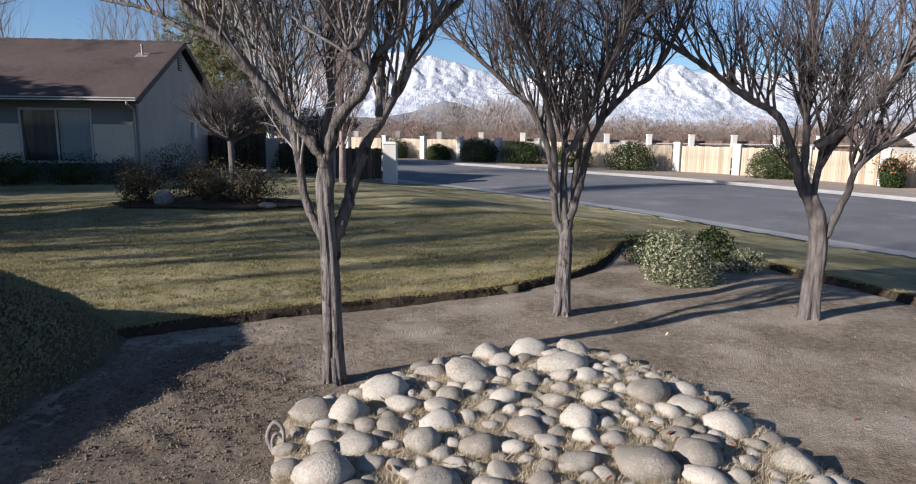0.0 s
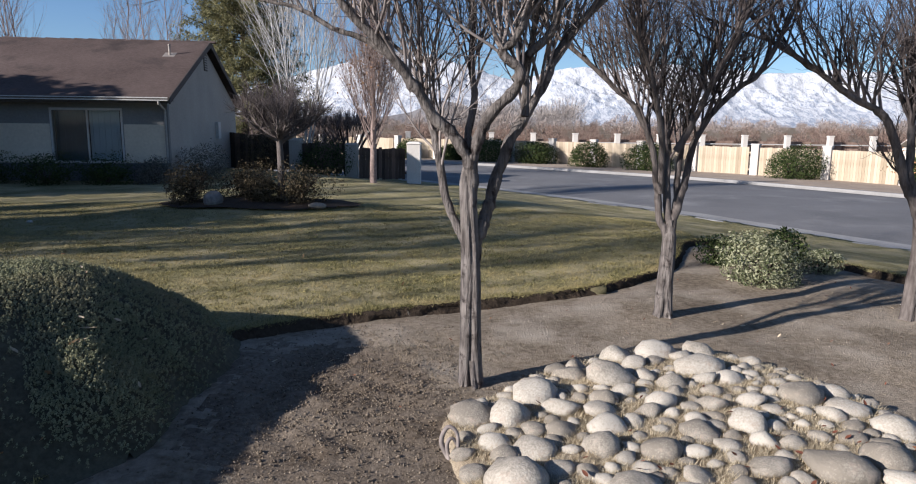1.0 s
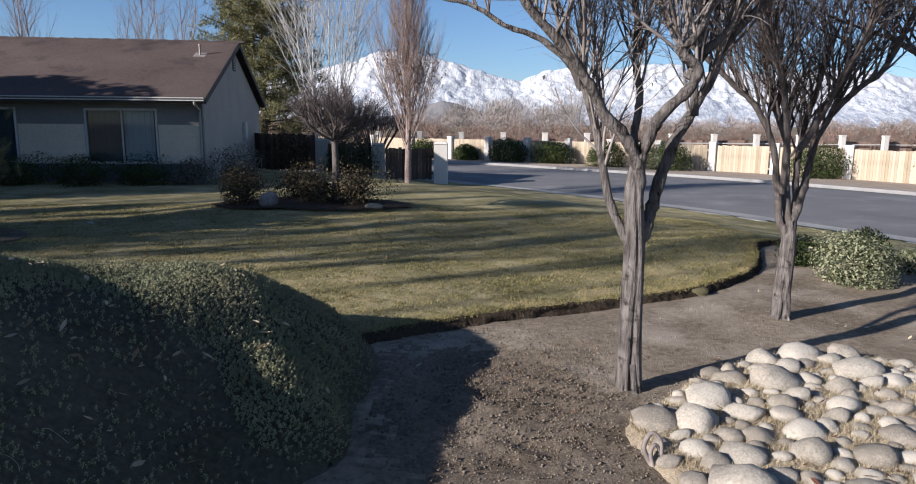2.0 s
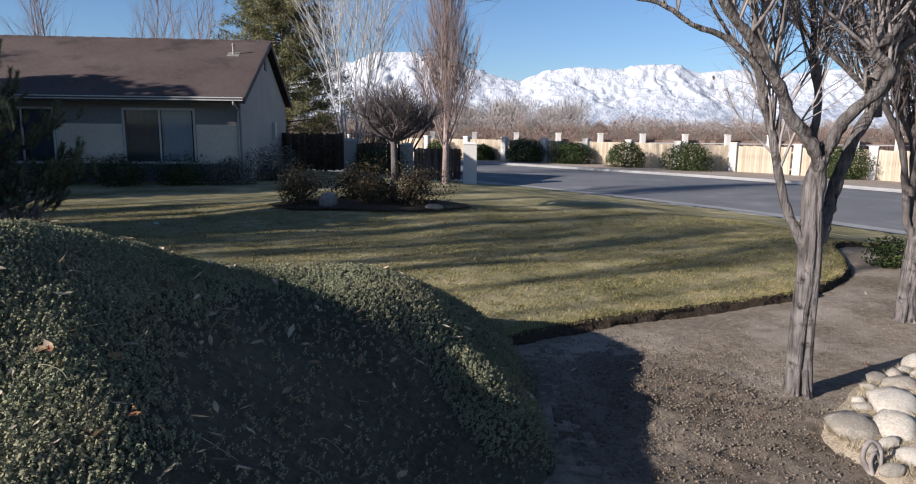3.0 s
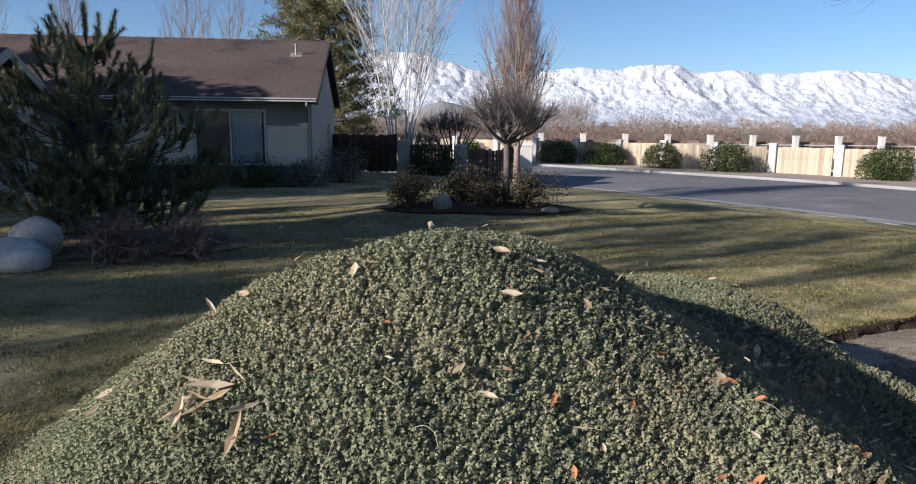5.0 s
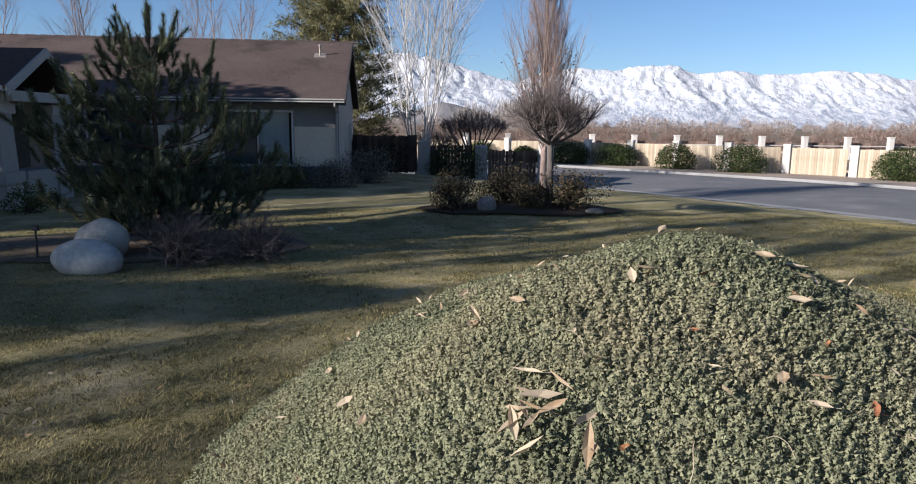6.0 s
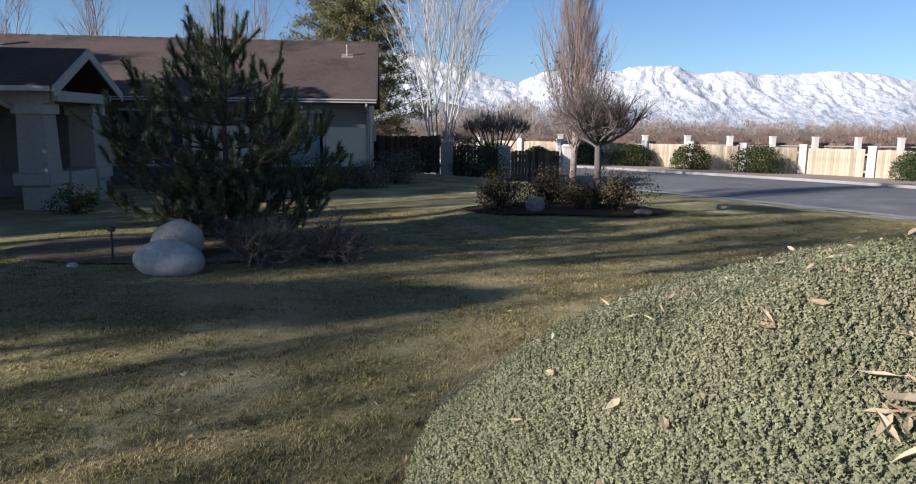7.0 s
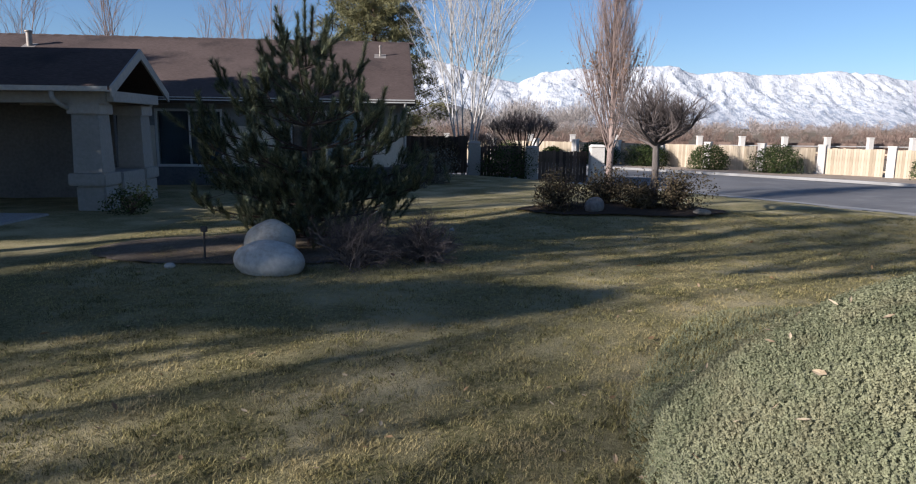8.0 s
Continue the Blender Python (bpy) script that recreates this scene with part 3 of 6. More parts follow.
rng = np.random.default_rng(16)
cx, cy = rng.normal(size=10000) * 0.6 - 1.75, rng.normal(size=10000) * 0.9 + 4.7
ex, ey = -3 + 8 * rng.random(3500), 3 + 7 * rng.random(3500)
cx, cy = np.concatenate([cx, ex]), np.concatenate([cy, ey])
m = inside(cx, cy, BED) & (mound_rise(cx, cy) < 0.03)
cx, cy = cx[m], cy[m]
bx, by = rng.normal(size=9000) * 0.55 - 1.9, rng.normal(size=9000) * 0.9 + 4.5
m = inside(bx, by, BED) & (mound_rise(bx, by) < 0.03)
bx, by = bx[m], by[m]
crumbs("soil_lumps", np.stack([bx, by, soil_height(bx, by) - 0.002], 1), 0.0075, M_DARKSOIL, 18, "loose lumps of turned soil")
crumbs("soil_clods", np.stack([cx, cy, soil_height(cx, cy) + 0.002], 1), 0.0055, M_SOIL, 17, "loose brown clods and crumbs on the soil")

# ---- road, kerbs, far verge ----
def strip(name, material, left, right, height, label, category, across=6):
    """A ribbon between two lines sampled alike."""
    n = 90
    def resample(line):
        s = np.concatenate([[0], np.cumsum(np.linalg.norm(np.diff(line, axis=0), axis=1))])
        u = np.linspace(0, s[-1], n)
        return np.stack([np.interp(u, s, line[:, 0]), np.interp(u, s, line[:, 1])], 1)
    A, B = resample(left), resample(right)
    f = np.linspace(0, 1, across)[None, :, None]
    P = A[:, None, :] * (1 - f) + B[:, None, :] * f
    Z = height(P[..., 0], P[..., 1], np.broadcast_to(f[..., 0], P.shape[:2]))
    V = np.concatenate([P, Z[..., None]], -1).reshape(-1, 3)
    ob = part_np(name, V, grid_faces(n, across), material, smooth=True)
    return tagged(ob, label, category, kind="structure")


ROAD_Z = -0.69
def moved(line, by):
    t = np.gradient(line, axis=0)
    t /= np.linalg.norm(t, axis=1)[:, None]
    return line + np.stack([-t[:, 1], t[:, 0]], 1) * by


road = strip("road", M_ASPHALT, ROAD_NEAR, ROAD_FAR, lambda x, y, f: ROAD_Z + 0.10 * np.sin(np.pi * f), "grey asphalt residential street, curving", "road", 8)


def kerb(name, line, side, top, pan=0.25, lift=0.006):
    """A rolled concrete kerb along a line: gutter pan, face and top."""
    prof = [(-pan, 0.012), (-0.02, 0.0), (0.05, 0.09), (0.09, 0.11), (0.20, 0.115), (0.24, 0.06), (0.24, -0.12)]
    rows = [np.concatenate([moved(line, side * u), np.full((len(line), 1), ROAD_Z + top * z / 0.115 + lift)], 1) for u, z in prof]
    V = np.stack(rows, 1).reshape(-1, 3)
    ob = part_np(name, V, grid_faces(len(line), len(prof)), M_KERB)
    return tagged(ob, "pale concrete kerb and gutter along the street", "kerb", kind="structure")


kerb("kerb_far", ROAD_FAR, 1, 0.14)
kerb("kerb_near", ROAD_NEAR, -1, 0.02, 0.75, 0.045)
verge = strip("verge", M_VERGE, moved(ROAD_FAR, 0.2), moved(ROAD_FAR, 9.5), lambda x, y, f: ROAD_Z + 0.10 - 0.22 * f + 0.02 * wave(x, y, 1.5, 9), "dusty bare verge between kerb and fence", "verge", 12)


# ---- distance: mountains, foothill, brush ----
RIDGE = ((-3400, 300), (-2400, 330), (-1700, 280), (-1284, 196), (-943, 281), (-672, 348), (-504, 417), (-337, 412), (-104, 355), (64, 314), (215, 267), (310, 245), (372, 284), (465, 308), (548, 318), (665, 329), (865, 321), (997, 348), (1196, 347), (1332, 303), (1529, 327), (1730, 310), (1894, 321), (2125, 330), (2359, 313), (2528, 282), (3200, 300), (4300, 240))


def mountain_range(name, ridge, y_front, y_ridge, y_back, material, rough, seed, label, nx=620, ny=110):
    xs = np.linspace(ridge[0][0], ridge[-1][0], nx)
    top = np.interp(xs, [p[0] for p in ridge], [p[1] for p in ridge])
    f = np.linspace(0, 1, ny)
    ys = np.where(f < 0.75, y_front + (y_ridge - y_front) * f / 0.75, y_ridge + (y_back - y_ridge) * (f - 0.75) / 0.25)
    X, Y = np.meshgrid(xs, ys, indexing="ij")
    Z = np.zeros_like(X)
    for i in range(nx):
        for j in range(ny):
            g = min(1.0, f[j] / 0.75) ** 1.5 if f[j] < 0.75 else 1 - (f[j] - 0.75) / 0.25 * 0.7
            q = Vector((X[i, j] / 260.0, Y[i, j] / 200.0, seed + 5))
            p = Vector((X[i, j] / 96.0 + 0.9 * noise.fractal(q * 1.6, 1.0, 2.0, 4), Y[i, j] / 260.0 + 0.8 * noise.fractal(q * 1.3, 1.0, 2.0, 4), seed))
            r = 0.55 * (noise.ridged_multi_fractal(p, 1.0, 2.1, 6, 1.0, 2.0) - 1.1) + 0.5 * noise.fractal(p * 0.28, 1.0, 2.0, 5)
            w = max(0.0, 1 - abs(f[j] - 0.75) / 0.2)
            Z[i, j] = top[i] * g * (1 + rough * r * min(1, f[j] * 3) * (1 - 0.75 * w)) + rough * 16 * r * w - 3
    ob = part_np(name, np.stack([X, Y, Z], -1).reshape(-1, 3), grid_faces(nx, ny), material, smooth=True)
    return tagged(ob, label, "mountains", kind="structure")


mountain_range("mountain_range", RIDGE, 3350, 4000, 4450, M_SNOW, 0.20, 3.3, "snow-covered mountain range under a clear sky, haze put into its rock colour")
mountain_range("foothill", ((-900, 5), (-560, 30), (-330, 24), (-212, 45), (-140, 76), (-86, 88), (-30, 76), (62, 47), (170, 22), (300, 5)), 2300, 2500, 2700, M_FOOTHILL, 0.06, 8.1, "low brown foothill before the snowy range", 140, 30)


def brush_band(name, material, n, y0, y1, x_of, h0, h1, label, seed, blades=70, base=-0.75, width=0.05):
    """Many twiggy clumps, each a fan of thin upright twigs."""
    rng = np.random.default_rng(seed)
    Y = y0 + (y1 - y0) * rng.random(n)
    X = (rng.random(n) - 0.5) * 2 * x_of * Y + 0.1 * Y * (x_of > 0.5)
    H = h0 + (h1 - h0) * rng.random(n) ** 1.5
    k = n * blades
    cx, cy, hh = np.repeat(X, blades), np.repeat(Y, blades), np.repeat(H, blades)
    ang, out = rng.random(k) * 6.283, rng.random(k) ** 0.6
    bx, by = cx + np.cos(ang) * out * hh * 0.25, cy + np.sin(ang) * out * hh * 0.25
    lean = rng.normal(size=(k, 2)) * 0.10
    top = hh * (0.55 + 0.5 * rng.random(k)) * (1 - 0.35 * out ** 2)
    tx, ty = cx + np.cos(ang) * out * hh * 0.75 + lean[:, 0] * hh, cy + np.sin(ang) * out * hh * 0.75 + lean[:, 1] * hh
    w = width * (0.6 + 0.8 * rng.random(k))
    z0 = base + top * 0.15 * rng.random(k)
    V = np.stack([np.stack([bx - w, by, z0], 1), np.stack([bx + w, by, z0], 1), np.stack([tx, ty, base + top], 1)], 1).reshape(-1, 3)
    ob = part_np(name, V, np.arange(k * 3).reshape(-1, 3), material)
    return tagged(ob, label, "brush", kind="stuff")


def thicket(name, material, n, y0, y1, x0, x1, h0, h1, label, seed, strokes=150, base=-0.75, width=0.05, wide=0.8):
    """Rounded leafless crowns, each a cloud of short twigs; x0 and x1 are slopes of the wedge that it fills."""
    rng = np.random.default_rng(seed)
    Y = y0 + (y1 - y0) * rng.random(n)
    X = (x0 + (x1 - x0) * rng.random(n)) * Y
    H = h0 + (h1 - h0) * rng.random(n) ** 1.6
    k = n * strokes
    D = rng.normal(size=(k, 3))
    D /= np.linalg.norm(D, axis=1)[:, None]
    h = np.repeat(H, strokes)
    r = rng.random(k) ** 0.4
    C = np.stack([np.repeat(X, strokes), np.repeat(Y, strokes), base + h * 0.55], 1)
    P = C + D * r[:, None] * np.stack([h * 0.5 * wide, h * 0.5 * wide, h * 0.46], 1)
    up = D * 0.7 + np.array([0, 0, 0.8]) + rng.normal(size=(k, 3)) * 0.35
    Q = P + up * (h * 0.11 * (0.5 + rng.random(k)))[:, None]
    S = np.cross(up, rng.normal(size=(k, 3)))
    S *= (width * (0.5 + rng.random(k)) / (np.linalg.norm(S, axis=1) + 1e-9))[:, None]
    V = np.stack([P - S, P + S, Q], 1).reshape(-1, 3)
    return tagged(part_np(name, V, np.arange(k * 3).reshape(-1, 3), material), label, "brush", kind="stuff")


brush_band("willow_brush", M_BRUSH, 380, 68, 120, 0.95, 0.9, 2.1, "band of reddish brown leafless willow brush", 11, 80)
thicket("willow_thicket", M_BRUSH, 420, 72, 170, -0.5, 1.05, 1.4, 2.9, "rounded reddish brown clumps of leafless willow", 14, 230, width=0.03)
thicket("far_brush", M_PALEBRUSH, 560, 170, 420, -0.6, 1.05, 3.2, 5.6, "far band of tan leafless brush, paled as by haze", 12, 230, width=0.075)
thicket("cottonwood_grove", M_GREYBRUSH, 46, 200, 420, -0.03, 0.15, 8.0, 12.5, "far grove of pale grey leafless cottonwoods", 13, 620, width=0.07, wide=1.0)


# ---- house ----
HOUSE_AT, HOUSE_TURN = (-10.46, 21.53, 0.0), 6.6
house = thing("house", "single-storey ranch house, taupe stucco with brown shingle roof, in shade", "house", HOUSE_AT, HOUSE_TURN)
LEN, DEEP, EAVE, RISE = 26.0, 9.6, 2.49, 0.42
G0 = -0.3


def wall_with_openings(name, x0, x1, z0, z1, openings, thick, material, y=0.0):
    """A wall along x with real openings (x0, x1, z0, z1), made of piers and bands."""
    bm = bmesh.new()
    cuts = sorted(openings)
    x = x0
    for a0, a1, c0, c1 in cuts:
        box(bm, x, a0, y, y + thick, z0, z1)
        if c0 > z0:
            box(bm, a0, a1, y, y + thick, z0, c0)
        box(bm, a0, a1, y, y + thick, c1, z1)
        x = a1
    box(bm, x, x1, y, y + thick, z0, z1)
    bmesh.ops.remove_doubles(bm, verts=bm.verts, dist=1e-4)
    return part(name, bm, material, house)


def window(x0, x1, z0, z1, panes, name="window", blind=None):
    w = hang(new(name), house)
    bm = bmesh.new()
    t = 0.05
    for b in ((x0 - 0.06, x1 + 0.06, -0.035, 0.05, z1, z1 + 0.07), (x0 - 0.06, x1 + 0.06, -0.05, 0.06, z0 - 0.07, z0),
              (x0 - 0.06, x0, -0.035, 0.05, z0, z1), (x1, x1 + 0.06, -0.035, 0.05, z0, z1)):
        box(bm, *b, 0.006)
    for i in range(1, panes):
        xm = x0 + (x1 - x0) * i / panes
        box(bm, xm - t / 2, xm + t / 2, 0.02, 0.07, z0, z1, 0.004)
    part("frame", bm, M_FRAME, w, "white window frame")
    for i in range(panes):
        a0, a1 = x0 + (x1 - x0) * i / panes + 0.02, x0 + (x1 - x0) * (i + 1) / panes - 0.02
        p = part("pane", boxed(a0, a1, 0.04, 0.046, z0, z1), M_GLASS, w)
        p.visible_shadow = False
        bm = bmesh.new()
        if blind and blind[i]:
            for k in range(int((a1 - a0) / 0.09)):
                box(bm, a0 + k * 0.09, a0 + k * 0.09 + 0.086, 0.16 + 0.01 * (k % 2), 0.175 + 0.01 * (k % 2), z0, z1)
            part("blind", bm, blind[i], w, "pale blue vertical blind" if blind[i] is M_CURTAIN else "dark slate slats added behind the pane to keep it dark")
        else:
            bm.free()
    return w


FRONT = [(-3.45, -1.42, 0.62, 2.18), (-7.35, -5.54, 0.62, 2.18), (-10.4, -8.3, 0.62, 2.18), (-14.2, -12.9, 0.0, 2.1)]
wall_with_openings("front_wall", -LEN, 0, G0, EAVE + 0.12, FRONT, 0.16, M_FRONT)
for x0, x1 in ((-1.34, -0.07), (-5.46, -3.53), (-8.2, -7.43)):
    part("wall_panel", boxed(x0, x1, -0.016, -0.003, 0.56, 1.76, 0.003), M_PANEL, house, "buff infill panel beside the window")
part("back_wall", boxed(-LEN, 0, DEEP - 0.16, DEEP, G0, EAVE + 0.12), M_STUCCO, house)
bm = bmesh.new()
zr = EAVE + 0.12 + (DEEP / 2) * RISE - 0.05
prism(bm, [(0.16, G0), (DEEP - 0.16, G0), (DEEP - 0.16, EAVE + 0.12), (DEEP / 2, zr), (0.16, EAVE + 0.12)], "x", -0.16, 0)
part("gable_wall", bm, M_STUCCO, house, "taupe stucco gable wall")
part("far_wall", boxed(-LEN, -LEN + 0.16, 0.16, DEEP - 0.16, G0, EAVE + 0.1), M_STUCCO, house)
part("inner_wall", boxed(-LEN + 0.2, -0.2, 1.9, 2.0, G0, EAVE), M_DARKROOM, house)
part("room_ceiling", boxed(-LEN + 0.2, -0.2, 0.17, 1.9, EAVE - 0.02, EAVE), M_DARKROOM, house)
window(*FRONT[0], 2, blind=(M_PANEBACK, M_CURTAIN))
window(*FRONT[1], 2, blind=(M_PANEBACK, M_PANEBACK))
window(*FRONT[2], 2, blind=(M_CURTAIN, None))
door = hang(new("door"), house)
part("door_leaf", boxed(-14.15, -12.95, 0.05, 0.10, 0.02, 2.08, 0.005), M_TRIM, door, "dark brown front door")
part("door_knob", boxed(-13.1, -13.04, 0.0, 0.05, 0.98, 1.04, 0.01), M_METAL, door)
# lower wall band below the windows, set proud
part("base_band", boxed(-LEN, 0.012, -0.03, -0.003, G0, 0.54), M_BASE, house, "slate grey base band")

EAVE_OUT, RAKE = 0.52, 0.22


def slope(name, side):
    """One side of the main roof, with thickness."""
    bm = bmesh.new()
    y0, y1 = (-EAVE_OUT, DEEP / 2) if side < 0 else (DEEP / 2, DEEP + EAVE_OUT)
    z0 = EAVE + 0.02
    zt = z0 + (DEEP / 2 + EAVE_OUT) * RISE
    za, zb = (z0, zt) if side < 0 else (zt, z0)
    prism(bm, [(y0, za), (y1, zb), (y1, zb + 0.09), (y0, za + 0.09)], "x", -LEN - RAKE, RAKE)
    return part(name, bm, M_SHINGLE, house, "brown composition shingle roof slope")


front_slope = slope("roof_slope", -1)
slope("roof_slope", 1)
zt = EAVE + 0.02 + (DEEP / 2 + EAVE_OUT) * RISE
bm = bmesh.new()
prism(bm, [(DEEP / 2 - 0.15, zt + 0.035), (DEEP / 2, zt + 0.105), (DEEP / 2 + 0.15, zt + 0.035), (DEEP / 2, zt + 0.08)], "x", 0, 0.29)
cap = bpy.data.meshes.new("ridge_cap")
bm.to_mesh(cap)
bm.free()
cap.materials.append(M_SHINGLE)
for k in range(int((LEN + 2 * RAKE) / 0.25)):
    hang(new("ridge_cap", cap), house).matrix_basis = pose(RAKE - 0.27 - k * 0.25, 0, 0.012 * (k % 2), 0, 2.2, 0)
# barge boards on the gable
for s in (-1, 1):
    bm = bmesh.new()
    y0, y1 = (-EAVE_OUT, DEEP / 2) if s < 0 else (DEEP + EAVE_OUT, DEEP / 2)
    z0 = EAVE + 0.02
    prism(bm, [(y0, z0 - 0.13), (y1, zt - 0.13), (y1, zt + 0.085), (y0, z0 + 0.085)], "x", RAKE + 0.003, RAKE + 0.035)
    part("barge_board", bm, M_TRIM, house, "dark brown barge board")
part("soffit", boxed(-LEN - RAKE, RAKE, -EAVE_OUT + 0.03, -0.005, EAVE - 0.01, EAVE + 0.015), M_TRIM, house)
part("fascia", boxed(-LEN - RAKE, RAKE, -EAVE_OUT - 0.02, -EAVE_OUT, EAVE - 0.09, EAVE + 0.08), M_TRIM, house)
bm = bmesh.new()
prism(bm, [(-EAVE_OUT - 0.022, EAVE - 0.01), (-EAVE_OUT - 0.10, EAVE - 0.01), (-EAVE_OUT - 0.13, EAVE + 0.03), (-EAVE_OUT - 0.13, EAVE + 0.085), (-EAVE_OUT - 0.115, EAVE + 0.085), (-EAVE_OUT - 0.11, EAVE + 0.02), (-EAVE_OUT - 0.022, EAVE + 0.01)], "x", -LEN - RAKE, RAKE)
gutter = part("gutter", bm, M_TRIM, house, "dark metal gutter with pale lips")
for z in (EAVE - 0.012, EAVE + 0.062):
    part("lip", boxed(-LEN - RAKE, RAKE + 0.004, -EAVE_OUT - 0.142, -EAVE_OUT - 0.132, z, z + 0.03), M_GUTTER, gutter, "pale painted lip")
T = Tubes()
T.add(spline([(-0.06, -EAVE_OUT - 0.07, EAVE), (-0.06, -EAVE_OUT - 0.05, EAVE - 0.10), (-0.06, -0.10, EAVE - 0.28), (-0.06, -0.06, EAVE - 0.45), (-0.06, -0.06, 0.1)], 4), [0.04] * 17, 6)
T.done("downpipe", M_TAUPETRIM, house, "painted downpipe at the corner")
# gable vent, meter box, roof pipes
bm = bmesh.new()
box(bm, 0.003, 0.03, DEEP / 2 - 0.22, DEEP / 2 + 0.22, 3.75, 4.35)
v = part("gable_vent", bm, M_TRIM, house, "dark louvred gable vent")
for k in range(6):
    part("louvre", boxed(0.031, 0.045, DEEP / 2 - 0.19, DEEP / 2 + 0.19, 3.80 + k * 0.09, 3.84 + k * 0.09), M_TAUPETRIM, v)
part("meter_box", boxed(0.003, 0.12, 5.9, 6.3, 1.2, 1.85, 0.01), M_GUTTER, house, "pale electric meter box")


def roof_pipe(x, y, h, r):
    z = EAVE + 0.1 + (y + EAVE_OUT) * RISE
    p = hang(new("roof_vent"), house)
    T = Tubes()
    T.add([(x, y, z - 0.05), (x, y, z + h)], [r, r], 10)
    T.add([(x, y, z + h), (x, y, z + h + 0.012), (x, y, z + h + 0.07), (x, y, z + h + 0.08)], [r * 1.02, r * 1.35, r * 1.35, r * 0.4], 10)
    T.done("pipe", M_METAL, p)
    bm = bmesh.new()
    prism(bm, [(y - 0.2, z - 0.085 + 0.01), (y + 0.2, z + 0.085 + 0.01), (y + 0.2, z + 0.10), (y - 0.2, z - 0.07)], "x", x - 0.2, x + 0.2)
    part("flashing", bm, M_METAL, p)


roof_pipe(-0.80, 3.25, 0.30, 0.035)
roof_pipe(-12.4, 3.6, 0.42, 0.09)

# entry porch: a gabled wing across the front, its gable to the east
porch = thing("entry_porch", "gabled entry porch with tapered stucco columns, dark shingles, in shade", "porch", (-16.2, 15.9, 0.0), 4.0)
PW, PR, PE = 1.62, 0.55, 2.42
for s in (-1, 1):
    bm = bmesh.new()
    y0 = s * PW
    z0, z1 = PE + 0.06, PE + 0.06 + PW * PR
    prism(bm, [(y0, z0), (0, z1), (0, z1 + 0.08), (y0, z0 + 0.08)], "x", -12, 0.25)
    part("roof_slope", bm, M_SHINGLE, porch, "dark shingle porch roof")
    bm = bmesh.new()
    prism(bm, [(y0 - s * 0.0, z0 - 0.14), (0, z1 - 0.14), (0, z1 + 0.075), (y0, z0 + 0.075)], "x", 0.253, 0.295)
    part("barge_board", bm, M_TAUPETRIM, porch, "grey painted barge board")
part("tie_beam", boxed(0.02, 0.16, -1.25, 1.25, PE - 0.16, PE + 0.06, 0.008), M_TAUPETRIM, porch)
part("front_beam", boxed(-12, 0.01, -1.28, -1.08, PE - 0.2, PE + 0.05, 0.008), M_TAUPETRIM, porch)
part("rear_beam", boxed(-3, 0.01, 1.08, 1.28, PE - 0.2, PE + 0.05, 0.008), M_TAUPETRIM, porch)
part("ceiling_boards", boxed(-12, 0.0, -1.06, 1.06, PE + 0.0, PE + 0.03), M_TRIM, porch)
bm = bmesh.new()
prism(bm, [(-PW, PE + 0.03), (-PW - 0.10, PE + 0.03), (-PW - 0.12, PE + 0.13), (-PW - 0.105, PE + 0.13), (-PW - 0.09, PE + 0.05), (-PW, PE + 0.05)], "x", -12, 0.25)
part("gutter", bm, M_GUTTER, porch, "pale metal gutter")
part("back_wall", boxed(-12, -0.95, 1.3, 1.45, -0.2, PE + 0.4), M_BASE, porch, "dark recessed garage front")


def column(x, y):
    c = hang(new("column"), porch)
    bm = bmesh.new()
    for v in box(bm, x - 0.30, x + 0.30, y - 0.30, y + 0.30, 0.78, PE - 0.18, 0):
        if v.co.z > 1.5:
            v.co.x, v.co.y = x + (v.co.x - x) * 0.88, y + (v.co.y - y) * 0.88
    bmesh.ops.bevel(bm, geom=bm.edges[:], offset=0.012, segments=2, affect="EDGES")
    part("shaft", bm, M_COLUMN, c, "tapered grey stucco shaft")
    part("cap", boxed(x - 0.33, x + 0.33, y - 0.33, y + 0.33, PE - 0.42, PE - 0.2, 0.015), M_TAUPETRIM, c)
    part("plinth_cap", boxed(x - 0.38, x + 0.38, y - 0.40, y + 0.40, 0.52, 0.78, 0.02), M_COLUMN, c)
    part("plinth", boxed(x - 0.26, x + 0.34, y - 0.33, y + 0.35, -0.1, 0.52, 0.03), M_COLUMN, c, "rough stone plinth")


column(-0.44, -1.0)
column(-0.36, 1.0)
part("low_wall", boxed(-0.75, -0.02, -0.6, 0.6, 0.2, 0.76, 0.02), M_COLUMN, porch)
T = Tubes()
T.add(spline([(-0.86, -PW - 0.05, PE + 0.02), (-0.86, -PW - 0.03, PE - 0.10), (-0.80, -PW + 0.10, PE - 0.22), (-0.74, -1.30, PE - 0.30)], 4), [0.05] * 13, 7)
T.done("downpipe", M_TAUPETRIM, porch)


# ---- planted mound ----
def mound_top(X, Y):
    r = mound_rise(X, Y)
    return land(X, Y) - 0.10 + r + 0.03 * np.clip(r * 4, 0, 1) * wave(X, Y, 5, 21) + 0.02 * np.clip(r * 4, 0, 1) * wave(X, Y, 12, 22)


